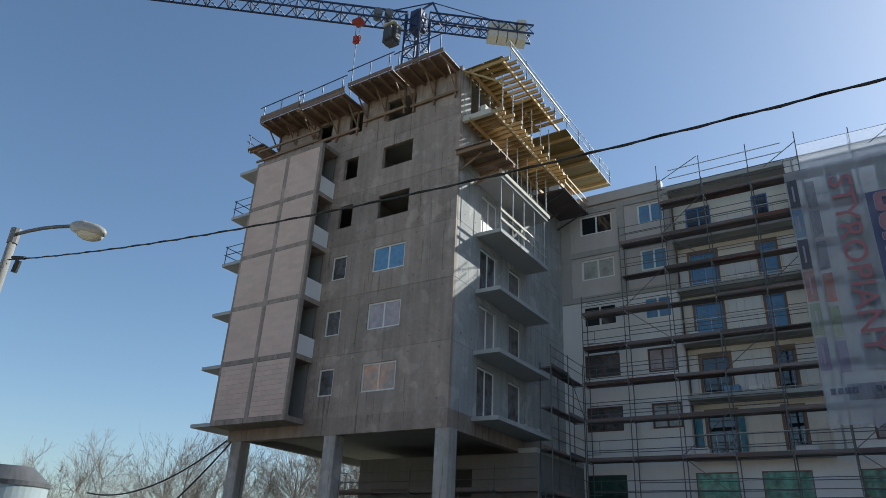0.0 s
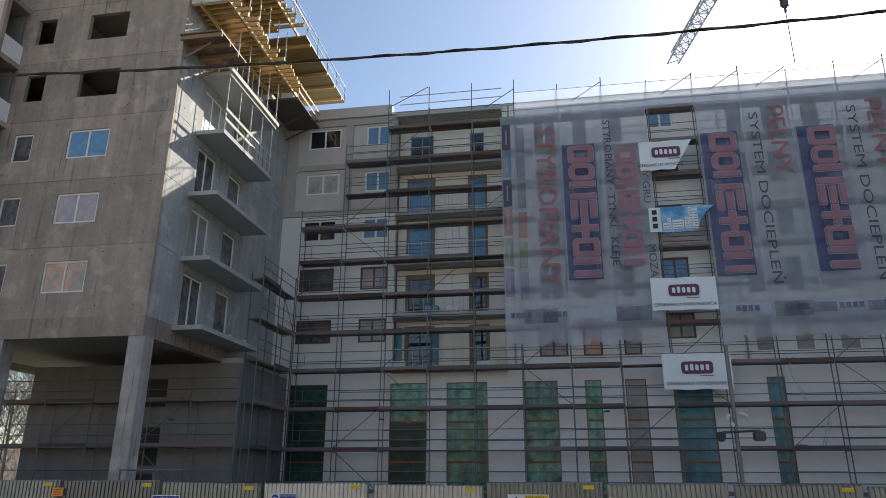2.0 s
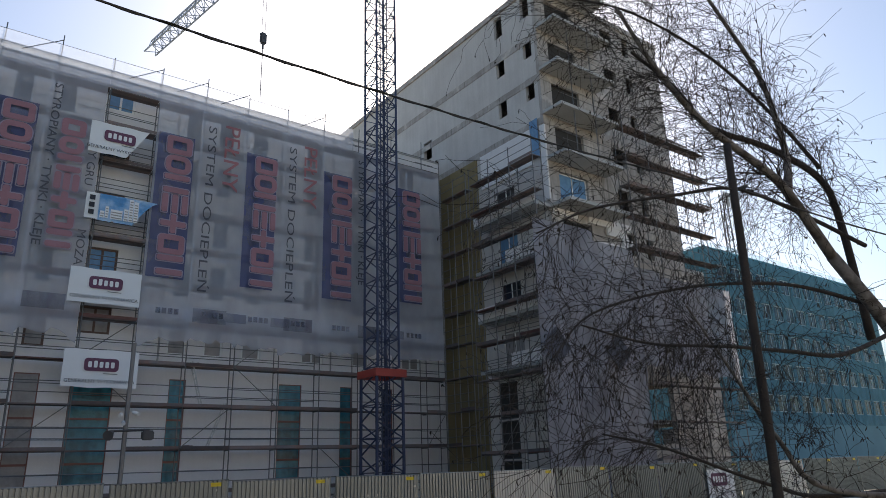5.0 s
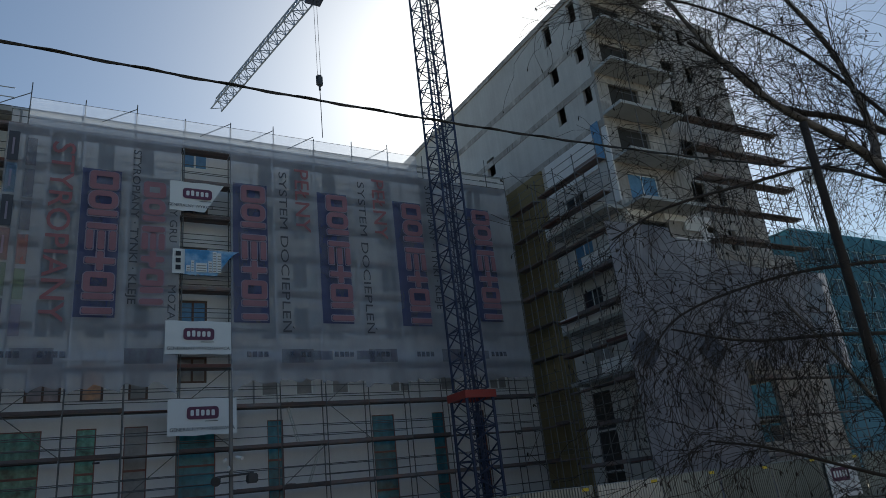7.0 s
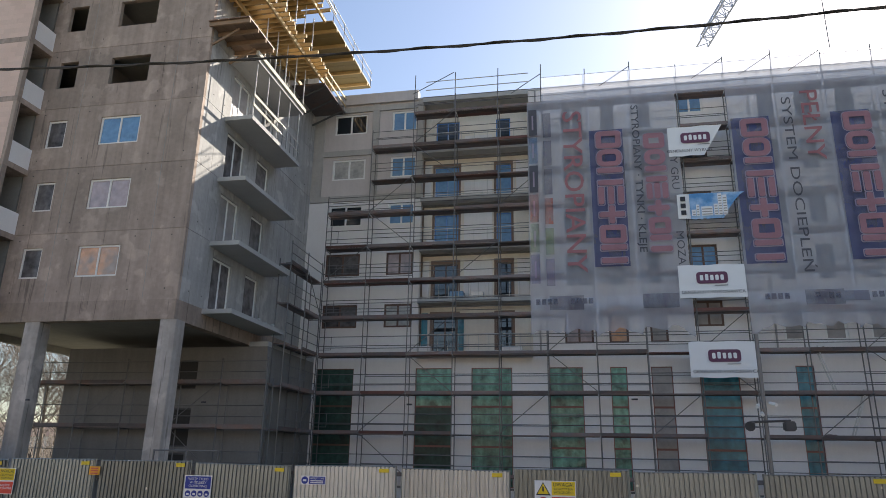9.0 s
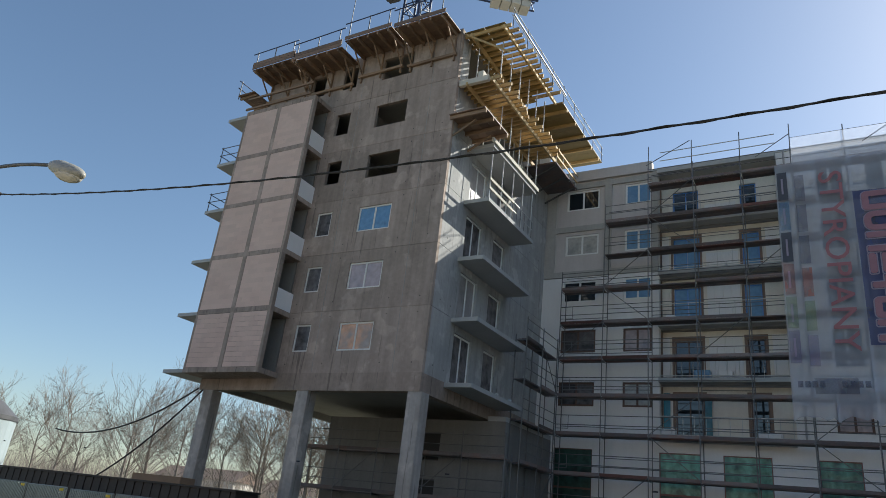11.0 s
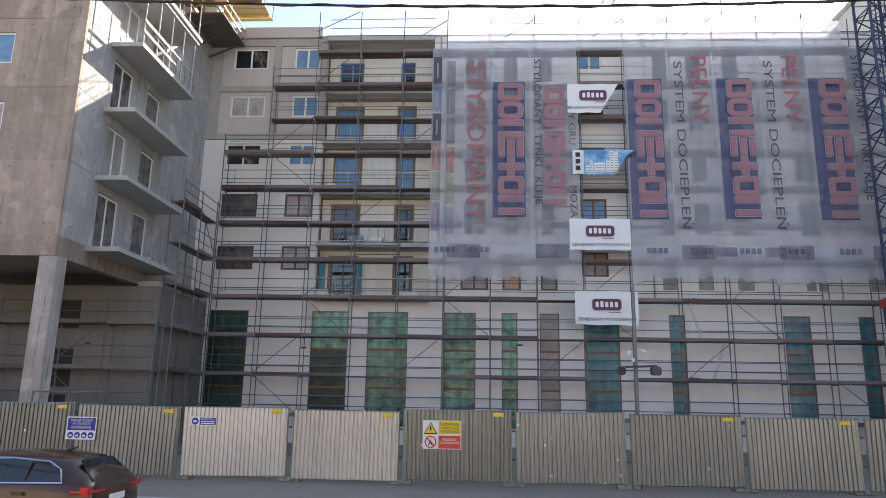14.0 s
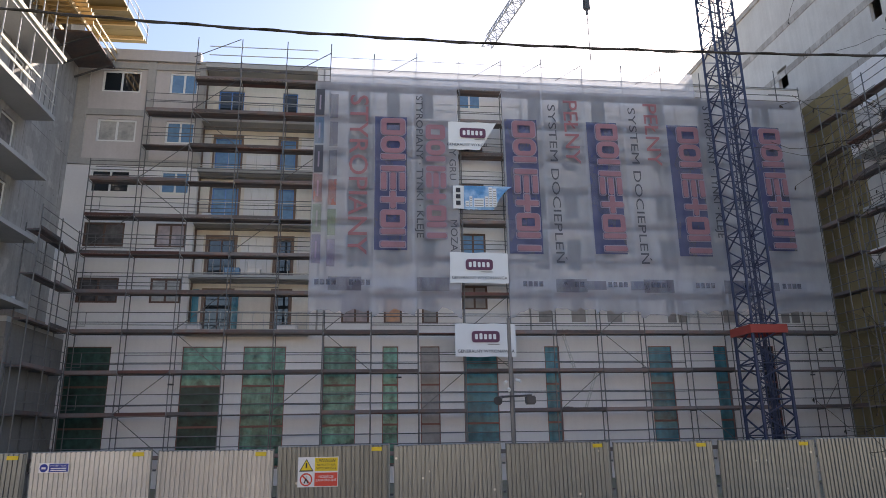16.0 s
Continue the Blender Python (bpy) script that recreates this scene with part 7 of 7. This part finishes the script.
for x0, x1, z, mt in ((-4.3, -3.2, 7.75, WHITE), (-8.9, -8.2, 7.75, WHITE), (-6.0, -5.3, 10.8, WHITE), (-7.2, -6.4, 10.8, FOIL_BLUE), (-8.6, -8.1, 13.85, BANNER), (-6.3, -5.4, 16.9, WHITE)):
    bm = bmesh.new()
    box(bm, x0, 37.0, z, x1, 37.5, z + rng.uniform(0.3, 0.55))
    bmesh.ops.bevel(bm, geom=bm.edges[:], offset=0.03, segments=1, affect="EDGES")
    single("insulation_pack" if mt is WHITE else "plastic_bag", bm, mt, "white foam insulation pack on a balcony" if mt is WHITE else "blue plastic pack lying on a balcony", "building material", "packs on the balconies")
# cardboard and film hung in the lower loggia
for x0, x1, z0, z1, mt in ((-8.95, -8.6, 7.8, 10.2, FOIL_TEAL), (-6.85, -6.5, 7.8, 10.0, FOIL_TEAL)):
    single("protective_film", sheet(bmesh.new(), x0, x1, z0, z1, DY - 0.12, 4, 8, 0.04, x0), mt, "teal film taped beside the loggia door", "film", "film in the loggia")
# brown surrounds where the insulation stops at the loggia doors
for d in doors:
    if d[4] in (0, 1, 2, 3):
        bm = wall_mesh(lambda u, v, dd: (u, DY - 0.006 + dd * 0.5, v), d[0] - 0.14, d[1] + 0.14, d[2], d[3] + 0.24, 0.008, [(d[0], d[1], d[2] - 1, d[3])])
        part("door_surround", bm, BROWN_WALL, block)

# roof edge rails above the loggias
er = thing("edge_protection", "steel tube edge protection on the roof above the loggias", "guard rail", (-5.6, 36, 23.3))
for x in (-9.3, -6.85, -4.3, -1.8):
    part("post", tube(bmesh.new(), (x, SYO + 0.02, SZ[10] + 0.1), (x + 0.03, SYO - 0.02, 24.5), 0.028, 6), STEEL, er)
for z in (23.4, 23.95):
    part("rail", tube(bmesh.new(), (-8.6, SYO - 0.06, z), (-2.5, SYO - 0.06, z + 0.03), 0.028, 6), STEEL_PALE, er)
part("diagonal", tube(bmesh.new(), (-9.4, SYO - 0.09, 23.2), (-6.9, SYO - 0.09, 24.45), 0.024, 6), STEEL, er)
for i in range(5, 17):
    part("post", tube(bmesh.new(), (SX[i], SYO + 0.02, SZ[10] + 0.1), (SX[i] + 0.02, SYO - 0.02, 23.95 + 0.25 * math.sin(i * 2.1)), 0.028, 6), STEEL, er)
    if i % 2 or i == 10:
        part("diagonal", tube(bmesh.new(), (SX[i] - 1.7, SYO - 0.12, 22.7), (SX[i], SYO - 0.06, 23.85), 0.024, 6), STEEL, er)


# ---- ladders and debris on the scaffold ----
def ladder(x0, z0, x1, z1, y):
    """A light leaning ladder from (x0, z0) up to (x1, z1)."""
    t = thing("ladder", "light aluminium ladder leaning between two scaffold decks", "ladder", (x0, y, z0), "ladders on the scaffold")
    d = Vector((x1 - x0, 0, z1 - z0))
    for dy in (0.0, 0.34):
        part("stile", beam(bmesh.new(), Vector((x0, y + dy, z0)), Vector((x1, y + dy, z1)), 0.03, 0.06), STEEL_PALE, t)
    n = int(d.length / 0.28)
    for k in range(1, n):
        p = Vector((x0, y, z0)) + d * k / n
        part("rung", tube(bmesh.new(), p, p + Vector((0, 0.34, 0)), 0.014, 5), STEEL_PALE, t)


ladder(11.75, SZ[2], 11.1, SZ[3] + 0.25, 36.2)
ladder(12.15, SZ[1], 13.0, SZ[2] + 0.25, 36.2)
rng = random.Random(21)
for x, z, w in ((11.45, SZ[3], 0.42), (11.2, SZ[1], 0.36), (6.9, SZ[0], 0.55), (5.9, SZ[0], 0.4), (-5.2, SZ[4], 0.3), (15.6, SZ[2], 0.3)):
    bm = bmesh.new()
    bmesh.ops.create_icosphere(bm, subdivisions=3, radius=1.0)
    for v in bm.verts:
        v.co *= 1 + 0.35 * noise.noise(v.co * 2.2 + Vector((x, z, 0)))
        v.co = Vector((x + v.co.x * w, 36.3 + v.co.y * 0.2, z + max(0.0, v.co.z) * 0.2))
    single("debris_heap", bm, DECK, "low heap of dark debris on a scaffold deck", "debris", "heaps on the decks")
